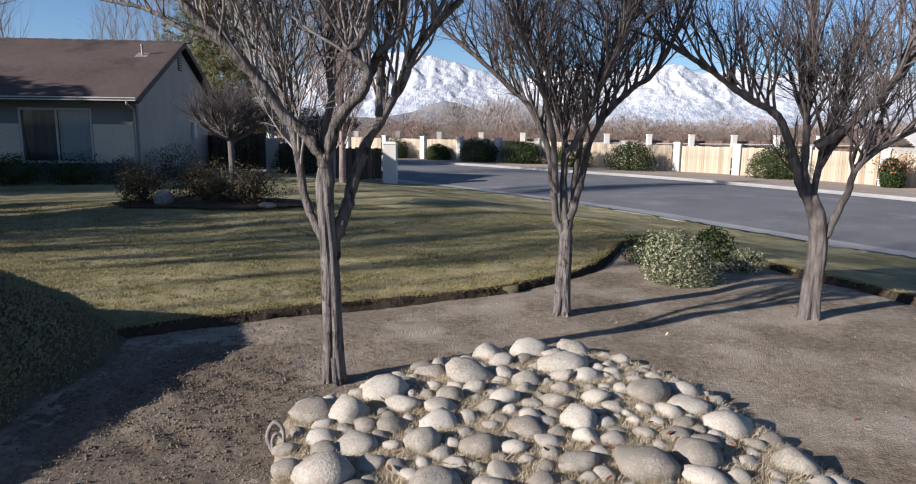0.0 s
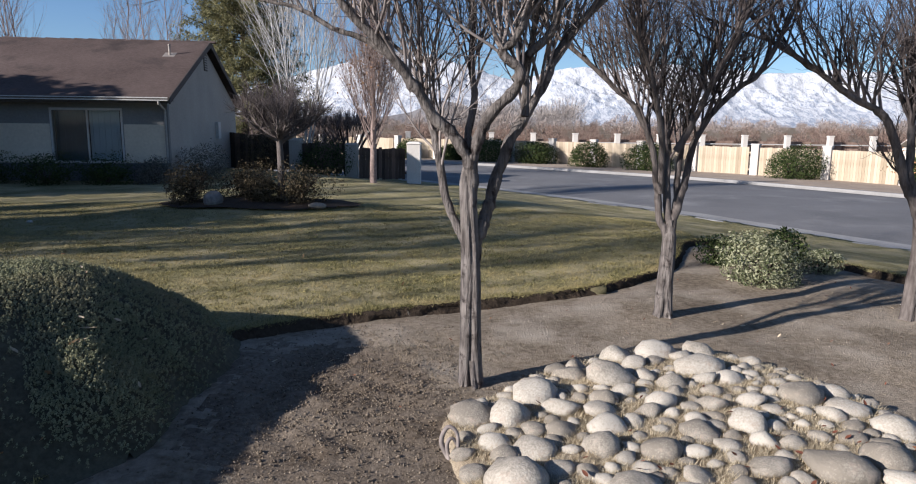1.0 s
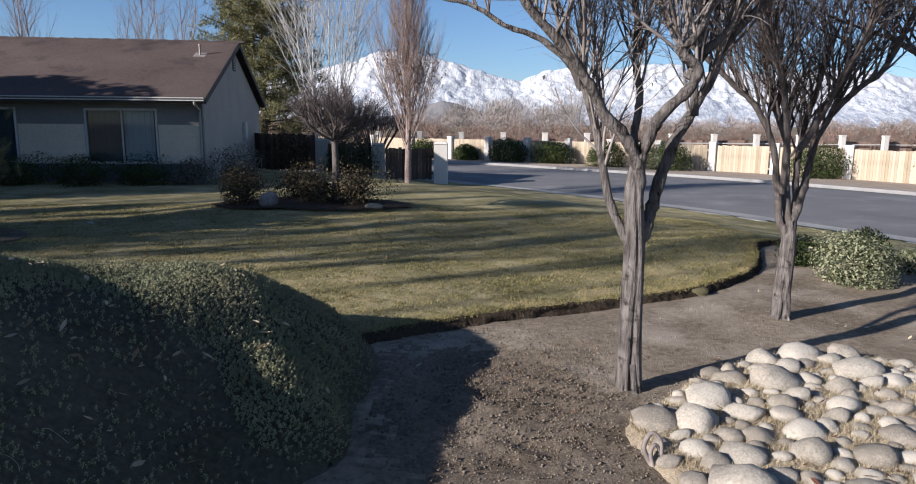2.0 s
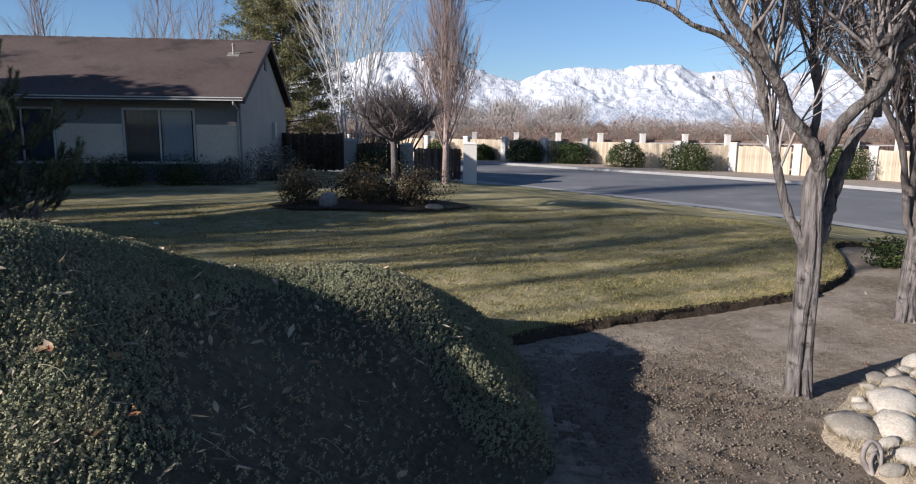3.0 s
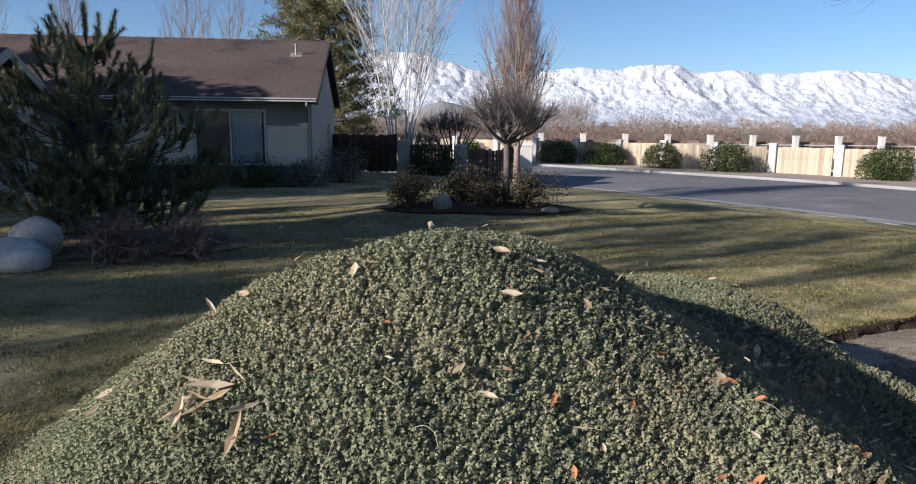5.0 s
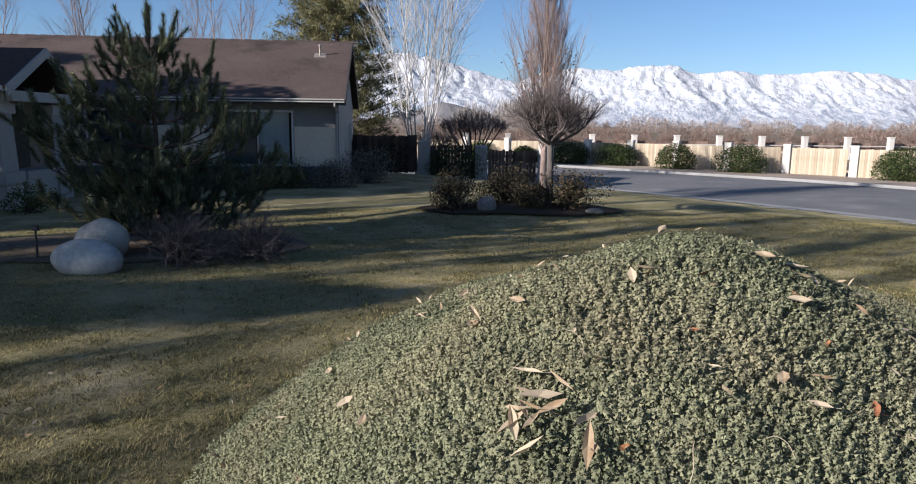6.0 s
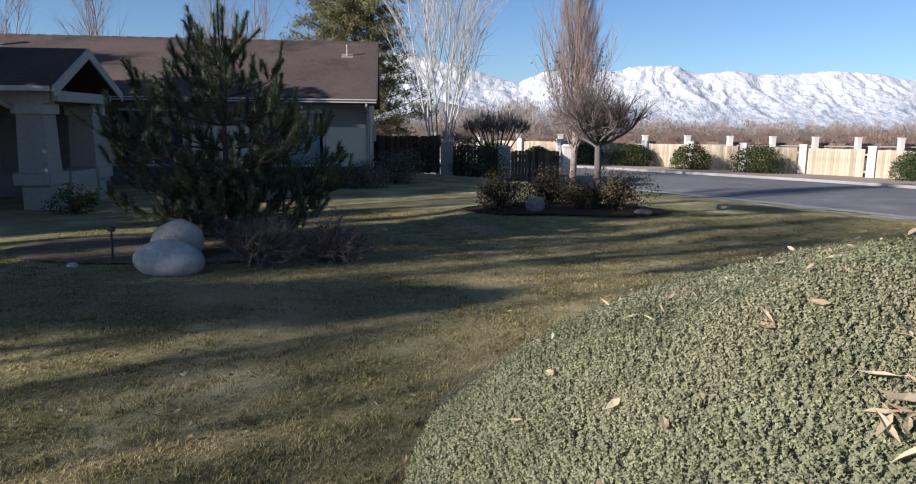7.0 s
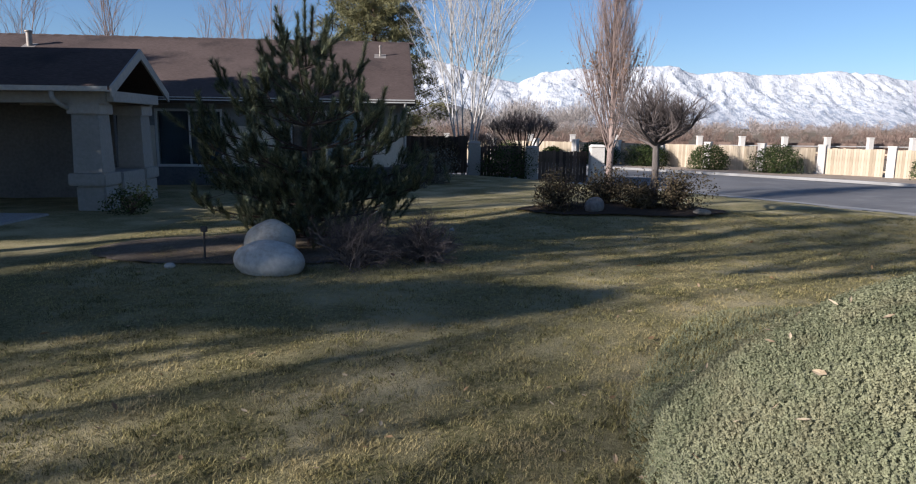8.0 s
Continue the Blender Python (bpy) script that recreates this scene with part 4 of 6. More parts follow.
mx, my = np.arange(-9.2, -1.9, 0.07), np.arange(-1.6, 7.6, 0.07)
MX, MY = np.meshgrid(mx, my, indexing="ij")
mf = grid_faces(len(mx), len(my))
mr = mound_rise(MX, MY).ravel()
mf = mf[(mr[mf] > 0.012).all(1)]
def slope_shade(x, y):
    """How far the eastern slope is thinned of plants to deepen its shade, sparing one lit tuft."""
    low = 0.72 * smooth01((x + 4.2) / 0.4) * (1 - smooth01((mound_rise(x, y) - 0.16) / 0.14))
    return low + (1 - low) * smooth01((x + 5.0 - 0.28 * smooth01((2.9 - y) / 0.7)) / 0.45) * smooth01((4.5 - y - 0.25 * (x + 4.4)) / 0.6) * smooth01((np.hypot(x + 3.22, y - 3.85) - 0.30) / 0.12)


MV = np.stack([MX, MY, mound_top(MX, MY)], -1).reshape(-1, 3)
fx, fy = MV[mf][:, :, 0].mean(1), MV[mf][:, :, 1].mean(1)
# the shaded east side gets the darker base colour
shade_side = (slope_shade(fx, fy) > 0.25) | (fx > -4.3 + 0.15 * wave(fx, fy, 5, 35))
grassy = ~shade_side & (mound_rise(fx, fy) < 0.30 + 0.10 * wave(fx, fy, 4, 36)) & (fy > 4.0) & (fx < -4.7)
planted_mound = part_np("planted_mound", MV, mf[~shade_side & ~grassy], M_SEDUM_BASE, smooth=True)
foot = part_np("mound_foot", MV, mf[grassy], M_LAWN, smooth=True)
tagged(foot, "foot of the mound overgrown with dry lawn grass", "garden mound", kind="structure")
slope = part_np("mound_slope", MV, mf[shade_side], M_SLOPE_SHADE, smooth=True)
tagged(slope, "shaded slope of the mound, its shade put into a darker base colour", "garden mound", kind="structure")
tagged(planted_mound, "raised garden mound matted with low evergreen groundcover", "garden mound", kind="structure")


def sprigs(name, n, material, seed):
    """Upright succulent sprigs over the mound, each a short stem with whorls of stubby leaves."""
    rng = np.random.default_rng(seed)
    x, y = -8.6 + 6.2 * rng.random(n * 4), 0.7 + 6.0 * rng.random(n * 4) ** 1.35
    rise = mound_rise(x, y)
    patch = 0.5 + 0.5 * wave(x, y, 3.2, 33)
    edge = smooth01((rise - 0.05) / 0.08)
    bare = slope_shade(x, y)
    keep = (edge * np.where(y < 4.7, 1.0, 0.4) * (0.55 + 0.45 * patch) * (1 - 0.93 * bare) > rng.random(n * 4)) & (y > 0.9 - 0.12 * np.abs(x + 5.5))
    x, y = x[keep][:n], y[keep][:n]
    k = len(x)
    z = mound_top(x, y)
    e = 0.05
    N = np.stack([-(mound_rise(x + e, y) - mound_rise(x - e, y)) / (2 * e), -(mound_rise(x, y + e) - mound_rise(x, y - e)) / (2 * e), np.full(k, 1.0)], 1)
    N[:, :2] *= 0.45
    N += rng.normal(size=(k, 3)) * 0.22
    N /= np.linalg.norm(N, axis=1)[:, None]
    H = 0.022 + 0.030 * rng.random(k) * (0.6 + 0.8 * patch[keep][:n])
    base = np.stack([x, y, z - 0.012], 1)
    A = np.cross(N, [0.2, 0.9, 0.1])
    A /= np.linalg.norm(A, axis=1)[:, None]
    B = np.cross(N, A)
    # stubby leaves in a spiral up each stem, closing to a tip
    V, F, c = [], [], 0
    i = np.arange(k)
    count = 8
    for m in range(count):
        f = (m + 0.5) / count
        ph = 2.4 * m + rng.random(k) * 0.9
        side = np.cos(ph)[:, None] * A + np.sin(ph)[:, None] * B
        P = base + N * (H * (0.50 + 0.62 * f) + 0.004)[:, None] + side * (0.0098 * (1.05 - f) * (0.75 + 0.5 * rng.random(k)))[:, None]
        Q = side * (1.05 - 0.6 * f) + N * (0.35 + 0.5 * f) + rng.normal(size=(k, 3)) * 0.3
        Q /= np.linalg.norm(Q, axis=1)[:, None]
        S1 = N * 0.9 + side * 0.5 + rng.normal(size=(k, 3)) * 0.25
        S1 -= (S1 * Q).sum(1)[:, None] * Q
        S1 /= np.linalg.norm(S1, axis=1)[:, None] + 1e-9
        S2 = np.cross(Q, S1)
        V += [P + S1 * 0.0076, P - S1 * 0.0040 + S2 * 0.0050, P - S1 * 0.0040 - S2 * 0.0050]
        F.append(np.stack([c + i, c + k + i, c + 2 * k + i], 1))
        c += 3 * k
    ob = part_np(name, np.concatenate(V), np.concatenate(F), material)
    return tagged(ob, "dense mat of grey-green succulent groundcover sprigs", "groundcover", kind="stuff")


sprigs("groundcover", 104000, M_SEDUM, 41)


def leaf_mesh(name, material, size):
    bm = bmesh.new()
    pts = [(-0.5, 0, 0.0), (-0.2, 0.17, 0.05), (0.15, 0.2, 0.07), (0.5, 0, 0.10), (0.15, -0.2, 0.05), (-0.2, -0.17, 0.06)]
    c = bm.verts.new((0, 0, -0.02))
    vs = [bm.verts.new(p) for p in pts]
    for i in range(6):
        bm.faces.new((c, vs[i], vs[(i + 1) % 6]))
    s1, s2 = bm.verts.new((-0.75, 0.02, 0.03)), bm.verts.new((-0.75, 0.0, 0.045))
    bm.faces.new((vs[0], s1, s2))
    bmesh.ops.scale(bm, vec=(size, size, size), verts=bm.verts)
    me = bpy.data.meshes.new(name)
    bm.to_mesh(me)
    bm.free()
    me.materials.append(material)
    return me


LEAF = leaf_mesh("fallen_leaf", M_LEAF_DRY, 0.07)
RUSSET_LEAF = leaf_mesh("fallen_leaf", M_LEAF_RUSSET, 0.07)
LONG_LEAF = leaf_mesh("fallen_leaf", M_LEAF_DRY, 0.10)
for v in LONG_LEAF.vertices:
    v.co.y *= 0.55


COBBLE = np.array([(-1.0, 2.4), (-1.02, 3.5), (-1.15, 4.2), (-0.95, 4.42), (-0.44, 4.98), (0.08, 5.38), (0.54, 5.62), (1.0, 5.55), (1.38, 5.2), (1.68, 4.7), (1.85, 4.1), (2.0, 3.6), (2.2, 3.0), (2.3, 2.4)])


def cobble_top(x, y):
    d = np.hypot((np.asarray(x) - 0.45) / 1.9, (np.asarray(y) - 4.0) / 2.0)
    return land(x, y) - 0.05 + 0.10 * np.clip(1 - d ** 2, 0, 1)


def scatter_leaves(n, x0, x1, y0, y1, height, ok, label, seed, lo=0.7, hi=1.4, shape=None, loose=True):
    """Leaves strewn over a stretch of ground: things of their own, or one litter where they are small and many."""
    rng = np.random.default_rng(seed)
    made, V, F = 0, [], []
    shape = shape or LEAF
    corners = np.array([v.co for v in shape.vertices])
    faces = np.array([tuple(f.vertices) for f in shape.polygons])
    while made < n:
        x, y = x0 + (x1 - x0) * rng.random(), y0 + (y1 - y0) * rng.random()
        if not ok(x, y):
            continue
        s = lo + (hi - lo) * rng.random()
        m = pose(x, y, float(height(np.array([x]), np.array([y]))[0]), rng.normal() * 22, rng.normal() * 22, rng.random() * 360) @ Matrix.Diagonal((s, s, s, 1))
        if loose:
            ob = new("fallen_leaf", shape)
            ob.matrix_basis = m
            tagged(ob, label, "leaf", "fallen leaves")
        else:
            q = np.array(m)
            V.append(corners @ q[:3, :3].T + q[:3, 3])
            F.append(faces + made * len(corners))
        made += 1
    if not loose:
        tagged(part_np("leaf_litter", np.concatenate(V), np.concatenate(F), shape.materials[0]), label, "leaf litter", kind="stuff")


scatter_leaves(110, -5.0, -3.1, 1.8, 4.3, lambda x, y: mound_top(x, y) + 0.035, lambda x, y: mound_rise(x, y) > 0.2, "brown leaf litter on the shaded mound", 57, 0.5, 1.2, loose=False)
scatter_leaves(14, -5.75, -5.0, 2.15, 2.75, lambda x, y: mound_top(x, y) + 0.06, lambda x, y: True, "pale tan leaf lying on the crest of the mound", 61, 0.6, 1.2)
scatter_leaves(76, -8, -2.9, 1.4, 5.4, lambda x, y: mound_top(x, y) + 0.06, lambda x, y: mound_rise(x, y) > 0.2, "dry curled tan leaf on the groundcover", 51, 0.5, 1.1)
scatter_leaves(44, -6.4, -3.6, 1.05, 2.5, lambda x, y: mound_top(x, y) + 0.05, lambda x, y: mound_rise(x, y) > 0.25, "russet curled leaf caught in the groundcover", 58, 0.4, 0.9, RUSSET_LEAF)
scatter_leaves(46, -6.3, -3.6, 1.05, 2.3, lambda x, y: mound_top(x, y) + 0.065, lambda x, y: mound_rise(x, y) > 0.25, "dry curled tan leaf on the groundcover", 59, 0.35, 0.75)
scatter_leaves(16, -6.48, -6.2, 1.92, 2.2, lambda x, y: mound_top(x, y) + 0.07, lambda x, y: True, "long pale willow leaf lying on the groundcover", 54, 0.8, 1.3, LONG_LEAF)
scatter_leaves(40, -7.8, -4.2, 1.6, 4.4, lambda x, y: mound_top(x, y) + 0.07, lambda x, y: mound_rise(x, y) > 0.25, "long pale willow leaf lying on the groundcover", 55, 0.35, 0.8, LONG_LEAF)
scatter_leaves(70, -13, 0, 3.4, 12, lambda x, y: land(x, y) + 0.03, lambda x, y: mound_rise(x, y) < 0.02 and lawn_ok(np.array([x]), np.array([y]))[0], "dry tan leaves strewn over the lawn", 52, loose=False)
scatter_leaves(130, -12.5, -5.5, 3.2, 8.2, lambda x, y: land(x, y) + 0.03, lambda x, y: mound_rise(x, y) < 0.02 and lawn_ok(np.array([x]), np.array([y]))[0], "small dry tan leaves strewn over the lawn", 60, 0.35, 0.8, loose=False)
scatter_leaves(28, -3, 5, 3.2, 9, lambda x, y: land(x, y) - 0.03, lambda x, y: inside(np.array([x]), np.array([y]), BED)[0], "dead brown leaf on the bare soil", 53, 0.5, 1.0)


scatter_leaves(150, -2.2, 6.5, 3.6, 9.5, lambda x, y: soil_height(x, y) + 0.012, lambda x, y: inside(np.array([x]), np.array([y]), BED)[0] and not inside(np.array([x]), np.array([y]), COBBLE)[0], "small dead russet leaves and scraps on the bare soil", 62, 0.18, 0.6, RUSSET_LEAF, loose=False)
scatter_leaves(60, -0.9, 2.0, 2.9, 4.6, lambda x, y: cobble_top(x, y) + 0.05, lambda x, y: inside(np.array([x]), np.array([y]), COBBLE)[0], "dead russet leaves caught between the stones", 63, 0.4, 0.9, RUSSET_LEAF, loose=False)

scatter_leaves(34, -8.3, -5.8, 2.4, 5.2, lambda x, y: land(x, y) + np.maximum(mound_top(x, y) - land(x, y), 0) + 0.04, lambda x, y: True, "curled tan leaf at the edge of the mound and the lawn", 64, 0.7, 1.3)

# dry stalks lying over the groundcover
rng = np.random.default_rng(56)
for k in range(28):
    x, y = -7.0 + 3.6 * rng.random(), 1.1 + 1.9 * rng.random() ** 1.3
    an, ln = rng.random() * 6.283, 0.05 + 0.08 * rng.random()
    px = np.array([x + math.cos(an) * ln * q + 0.02 * math.sin(3 * q + k) * (-math.sin(an)) for q in (-0.5, -0.2, 0.2, 0.5)])
    py = np.array([y + math.sin(an) * ln * q + 0.02 * math.sin(3 * q + k) * math.cos(an) for q in (-0.5, -0.2, 0.2, 0.5)])
    pz = mound_top(px, py) + np.array([0.045, 0.058, 0.060, 0.048])
    T = Tubes()
    T.add(spline(np.stack([px, py, pz], 1), 3), np.full(10, 0.0011), 4)
    tagged(T.done("dry_stalk", M_DRYGRASS), "thin straw-coloured dry stalk on the groundcover", "stalk", "dry stalks")


# ---- cobble bed ----
cobble_bed = thing("cobble_bed", "low bed of pale rounded river stones in dry grass", "stone bed", (0, 0, 0))
cg = np.arange(-1.4, 2.6, 0.08)
cgy = np.arange(2.2, 5.9, 0.08)
CX, CY = np.meshgrid(cg, cgy, indexing="ij")
part_np("bedding", np.stack([CX, CY, cobble_top(CX, CY) + 0.02 * wave(CX, CY, 9, 61) - (0.16 * smooth01(nearest(CX, CY, np.vstack([COBBLE, COBBLE[:1]]))[0] / 0.22) * ~inside(CX, CY, COBBLE)).reshape(CX.shape)], -1).reshape(-1, 3), grid_faces(len(cg), len(cgy)), M_THATCH, cobble_bed, "soil and dead thatch between the stones", smooth=True)


def stone_mesh(seed):
    rng = np.random.default_rng(seed)
    bm = bmesh.new()
    bmesh.ops.create_icosphere(bm, subdivisions=2, radius=0.5)
    sx, sy, sz = 1.0, 0.68 + 0.28 * rng.random(), 0.48 + 0.22 * rng.random()
    cuts = [(Vector(rng.normal(size=3)).normalized(), 0.30 + 0.13 * rng.random()) for _ in range(10)]
    for v in bm.verts:
        p = v.co.copy()
        for nrm, lim in cuts:
            over = p.dot(nrm) - lim
            if over > 0:
                p -= nrm * over * 0.88
        k = 1 + 0.13 * noise.noise(p * 2.2 + Vector((seed, 0, 0))) + 0.05 * noise.noise(p * 6 + Vector((0, seed, 0)))
        v.co = Vector((p.x * sx * k, p.y * sy * k, p.z * sz * k))
    for f in bm.faces:
        f.smooth = True
    me = bpy.data.meshes.new("stone")
    bm.to_mesh(me)
    bm.free()
    me.materials.append(M_STONE)
    return me


STONES = [stone_mesh(s) for s in range(14)]
BIG = ((-1.0, 4.18, 0.28), (-0.76, 4.15, 0.29), (-0.87, 3.8, 0.19), (-0.78, 3.38, 0.37), (-0.64, 3.7, 0.22), (-0.58, 4.47, 0.29), (-0.45, 3.94, 0.2), (-0.25, 3.71, 0.22), (0.17, 5.36, 0.27), (0.51, 5.46, 0.31), (0.74, 5.03, 0.35), (0.92, 5.47, 0.28), (0.04, 4.78, 0.33), (0.27, 4.33, 0.21), (-0.16, 4.2, 0.21), (0.71, 4.01, 0.25), (0.87, 4.37, 0.2), (0.98, 3.45, 0.36), (1.5, 4.33, 0.24), (1.26, 4.47, 0.29), (1.67, 4.05, 0.31), (1.31, 3.58, 0.27), (1.85, 3.6, 0.26), (-0.17, 3.27, 0.26))
rng = np.random.default_rng(71)
placed = [(x, y, d) for x, y, d in BIG]
tries = 0
while len(placed) < 292 and tries < 42000:
    tries += 1
    x, y = -1.15 + 3.5 * rng.random(), 2.5 + 3.2 * rng.random()
    d = 0.09 + 0.14 * rng.random() ** 1.3
    if tries > 12000:
        d = 0.085 + 0.09 * rng.random() ** 1.5
    if inside(np.array([x]), np.array([y]), COBBLE)[0] and all(math.hypot(x - a0, y - b0) > (d + q) * (0.45 if tries < 12000 else 0.41) for a0, b0, q in placed):
        placed.append((x, y, d))
for i, (x, y, d) in enumerate(placed):
    ob = hang(new("stone", STONES[i % 14]), cobble_bed)
    z = float(cobble_top(np.array([x]), np.array([y]))[0]) + d * 0.07
    ob.matrix_basis = pose(x, y, z, rng.normal() * 10, rng.normal() * 10, rng.normal() * 35) @ Matrix.Diagonal((d * 1.26, d * 1.24, d * 1.2, 1))


def blades(name, P, height, width, material, seed, per, lean, label, category="grass", parent=None):
    """Tufts of thin blades at places P."""
    rng = np.random.default_rng(seed)
    k = len(P) * per
    B = np.repeat(P, per, axis=0) + np.concatenate([rng.normal(size=(k, 2)) * width * 3, np.zeros((k, 1))], 1)
    ph = rng.random(k) * 6.283
    h = height * (0.5 + rng.random(k))
    out = h * lean * rng.random(k)
    q = ph + 1.57
    S = np.stack([np.cos(q), np.sin(q), np.zeros(k)], 1) * width * 0.5
    tip = B + np.stack([np.cos(ph) * out, np.sin(ph) * out, h], 1)
    V = np.stack([B - S, B + S, tip], 1).reshape(-1, 3)
    ob = part_np(name, V, np.arange(k * 3).reshape(-1, 3), material, parent)
    if parent is None:
        tagged(ob, label, category, kind="stuff")
    else:
        tagged(ob, label, kind="stuff")
    return ob


rng = np.random.default_rng(72)
gx0, gy0 = -1.3 + 3.7 * rng.random(18000), 2.5 + 3.3 * rng.random(18000)
m = inside(gx0, gy0, COBBLE)
P = np.stack([gx0[m], gy0[m], cobble_top(gx0[m], gy0[m])], 1)
blades("dead_grass", P, 0.030, 0.005, M_DRYGRASS, 73, 9, 2.6, "matted straw-coloured dead grass between the stones", parent=cobble_bed)

# weathered root beside the stones
root = thing("dead_root", "pale weathered loop of dead root beside the stones", "root", (-1.13, 3.75, -0.03))
T = Tubes()
T.add(spline([(0, 0, -0.03), (-0.05, 0.02, 0.07), (-0.01, 0.03, 0.16), (0.045, 0.02, 0.12), (0.05, 0.0, 0.0)], 4), np.linspace(0.017, 0.010, 17), 7)
T.done("outer_loop", M_TWIG, root)
T = Tubes()
T.add(spline([(0.0, -0.01, -0.03), (-0.015, 0.0, 0.06), (0.015, 0.01, 0.10), (0.06, 0.03, 0.02)], 4), np.linspace(0.014, 0.009, 13), 6)
T.done("inner_loop", M_TWIG, root)

# ---- lawn grass ----
rng = np.random.default_rng(74)
n = 190000
t = rng.random(n) ** 1.7
gy0 = 3.2 + 12 * t
gx0 = -14 + 17 * rng.random(n)
clump = 0.5 + 0.5 * np.clip(1.8 * wave(gx0, gy0, 24, 78) + 1.2 * wave(gx0, gy0, 9, 79), -1, 1)
m = lawn_ok(gx0, gy0) & (mound_rise(gx0, gy0) < 0.10) & (0.48 + 0.6 * clump > rng.random(n))
P = np.stack([gx0[m], gy0[m], land(gx0[m], gy0[m])], 1)
blades("lawn_grass", P, np.repeat(0.010 + 0.017 * clump[m], 4), 0.0066, M_GRASS, 75, 4, 2.2, "short winter turf, olive and straw coloured blades")
# lawn creeping over the foot of the mound
rng = np.random.default_rng(80)
hx, hy = -8.6 + 5.0 * rng.random(60000), 2.2 + 4.6 * rng.random(60000)
hr = mound_rise(hx, hy)
m = (hr > 0.02) & (hr < 0.42) & (hx < -4.9 + 0.3 * (hy - 4)) & (rng.random(60000) < 1.1 * (1 - hr / 0.42) * (0.6 + 0.4 * wave(hx, hy, 4, 81)))
P = np.stack([hx[m], hy[m], mound_top(hx[m], hy[m]) - 0.005], 1)
blades("mound_grass", P, 0.045, 0.006, M_GRASS, 82, 4, 1.6, "dry lawn grass creeping over the foot of the mound")
# ragged fringe along the cut edge of the bed
bx = np.repeat(BED[:75], 190, axis=0) + np.random.default_rng(76).normal(size=(14250, 2)) * 0.10
m = (bx[:, 1] > 4.5) & lawn_ok(bx[:, 0], bx[:, 1])
P = np.stack([bx[m][:, 0], bx[m][:, 1], land(bx[m][:, 0], bx[m][:, 1]) - 0.01], 1)
blades("edge_grass", P, 0.032, 0.005, M_GRASS, 77, 5, 2.2, "ragged turf fringe over the cut lawn edge")


# ---- the three vase-shaped trees ----
def vase_tree(base, trunk, limbs, seed, label, radius, leans, bark):
    """A bare ornamental tree: fluted trunk, guided main limbs, and crowded upright shoots."""
    rng = np.random.default_rng(seed)
    tree = thing("tree", label, "tree", base, group="bare trees by the bed")
    T = Tubes()
    P = spline([(x, 0.0, z) for x, z in trunk], 10)
    P[:, 1] += 0.01 * np.sin(P[:, 2] * 4)
    f = np.linspace(0, 1, len(P))
    R = radius * (1 + 0.22 * np.exp(-f * 16) - 0.12 * f) * (1 - 0.6 * smooth01((f - 0.78) / 0.22))
    cleft = 0.38 if bark is M_BARK else 0.08
    flute = lambda ang, s: 1 + 0.17 * np.cos(2 * ang + s * 2.2) + 0.06 * np.cos(5 * ang + s * 4) + 0.03 * np.cos(9 * ang + 2 * np.sin(s * 9)) + 0.02 * np.cos(17 * ang + 3 * np.sin(s * 6)) - cleft * np.exp(-((ang - 1.8 - 0.35 * np.sin(s * 3.5)) / 0.2) ** 2)
    T.add(P, R, 44, flute)
    for k in range(5):
        an = k * 1.26 + seed
        c, s = math.cos(an), math.sin(an)
        T.add(spline([(c * radius * 0.55, s * radius * 0.55, 0.20), (c * radius * 0.95, s * radius * 0.95, 0.05), (c * radius * 1.6, s * radius * 1.6, -0.05)], 4), np.linspace(0.028, 0.014, 9), 7)
    T.done("trunk", M_DARKBARK if radius > 0.08 else M_BARK, tree, "fluted grey trunk")
    spec = ((6, 0.14, 0.09, 6, 0.60, 0.62, 5), (4, 0.17, 0.10, 6, 0.6, 0.7, 3), (3, 0.2, 0.06, 0, 0, 0, 3))
    twigs, tips = Tubes(), []
    for (r0, r1, guide), lean in zip(limbs, leans):
        T = Tubes()
        k = len(guide)
        pts = [(x, lean * (0.08 + max(0, z - guide[0][1])) * 0.75, z) for x, z in guide]
        sink = np.interp(guide[0][1] - 0.3, [z for x, z in trunk], [x for x, z in trunk])
        if guide[0][1] < trunk[-1][1] + 0.05:
            pts = [(float(sink), 0.0, guide[0][1] - 0.3)] + pts
        L = spline(pts, 6)
        L += np.cumsum(rng.normal(size=L.shape) * 0.0035, axis=0)
        rr = np.linspace(r0, r1, len(L)) * (1 + 0.07 * rng.normal(size=len(L)))
        T.add(L, rr, 9)
        last = L[-1] - L[-3]
        last /= np.linalg.norm(last)
        for q in range(3):
            shoot(T, rng, L[-1], last + rng.normal(size=3) * 0.35 + np.array([0, 0, 0.3]), 1.0 + 0.5 * rng.random(), r1 * 0.7, 0, spec)
        T.done("limb", bark, tree, "grey limb")
        start = 0.60 if bark is M_BARK else 0.5
        count = 21 if bark is M_BARK else 28
        for q in range(count):
            fr = start + (0.98 - start) * (q + rng.random()) / count
            i = int(fr * (len(L) - 1))
            d0 = L[min(i + 1, len(L) - 1)] - L[i]
            d0 /= np.linalg.norm(d0) + 1e-9
            side = rng.normal(size=3) * np.array([0.7, 0.7, 0.2])
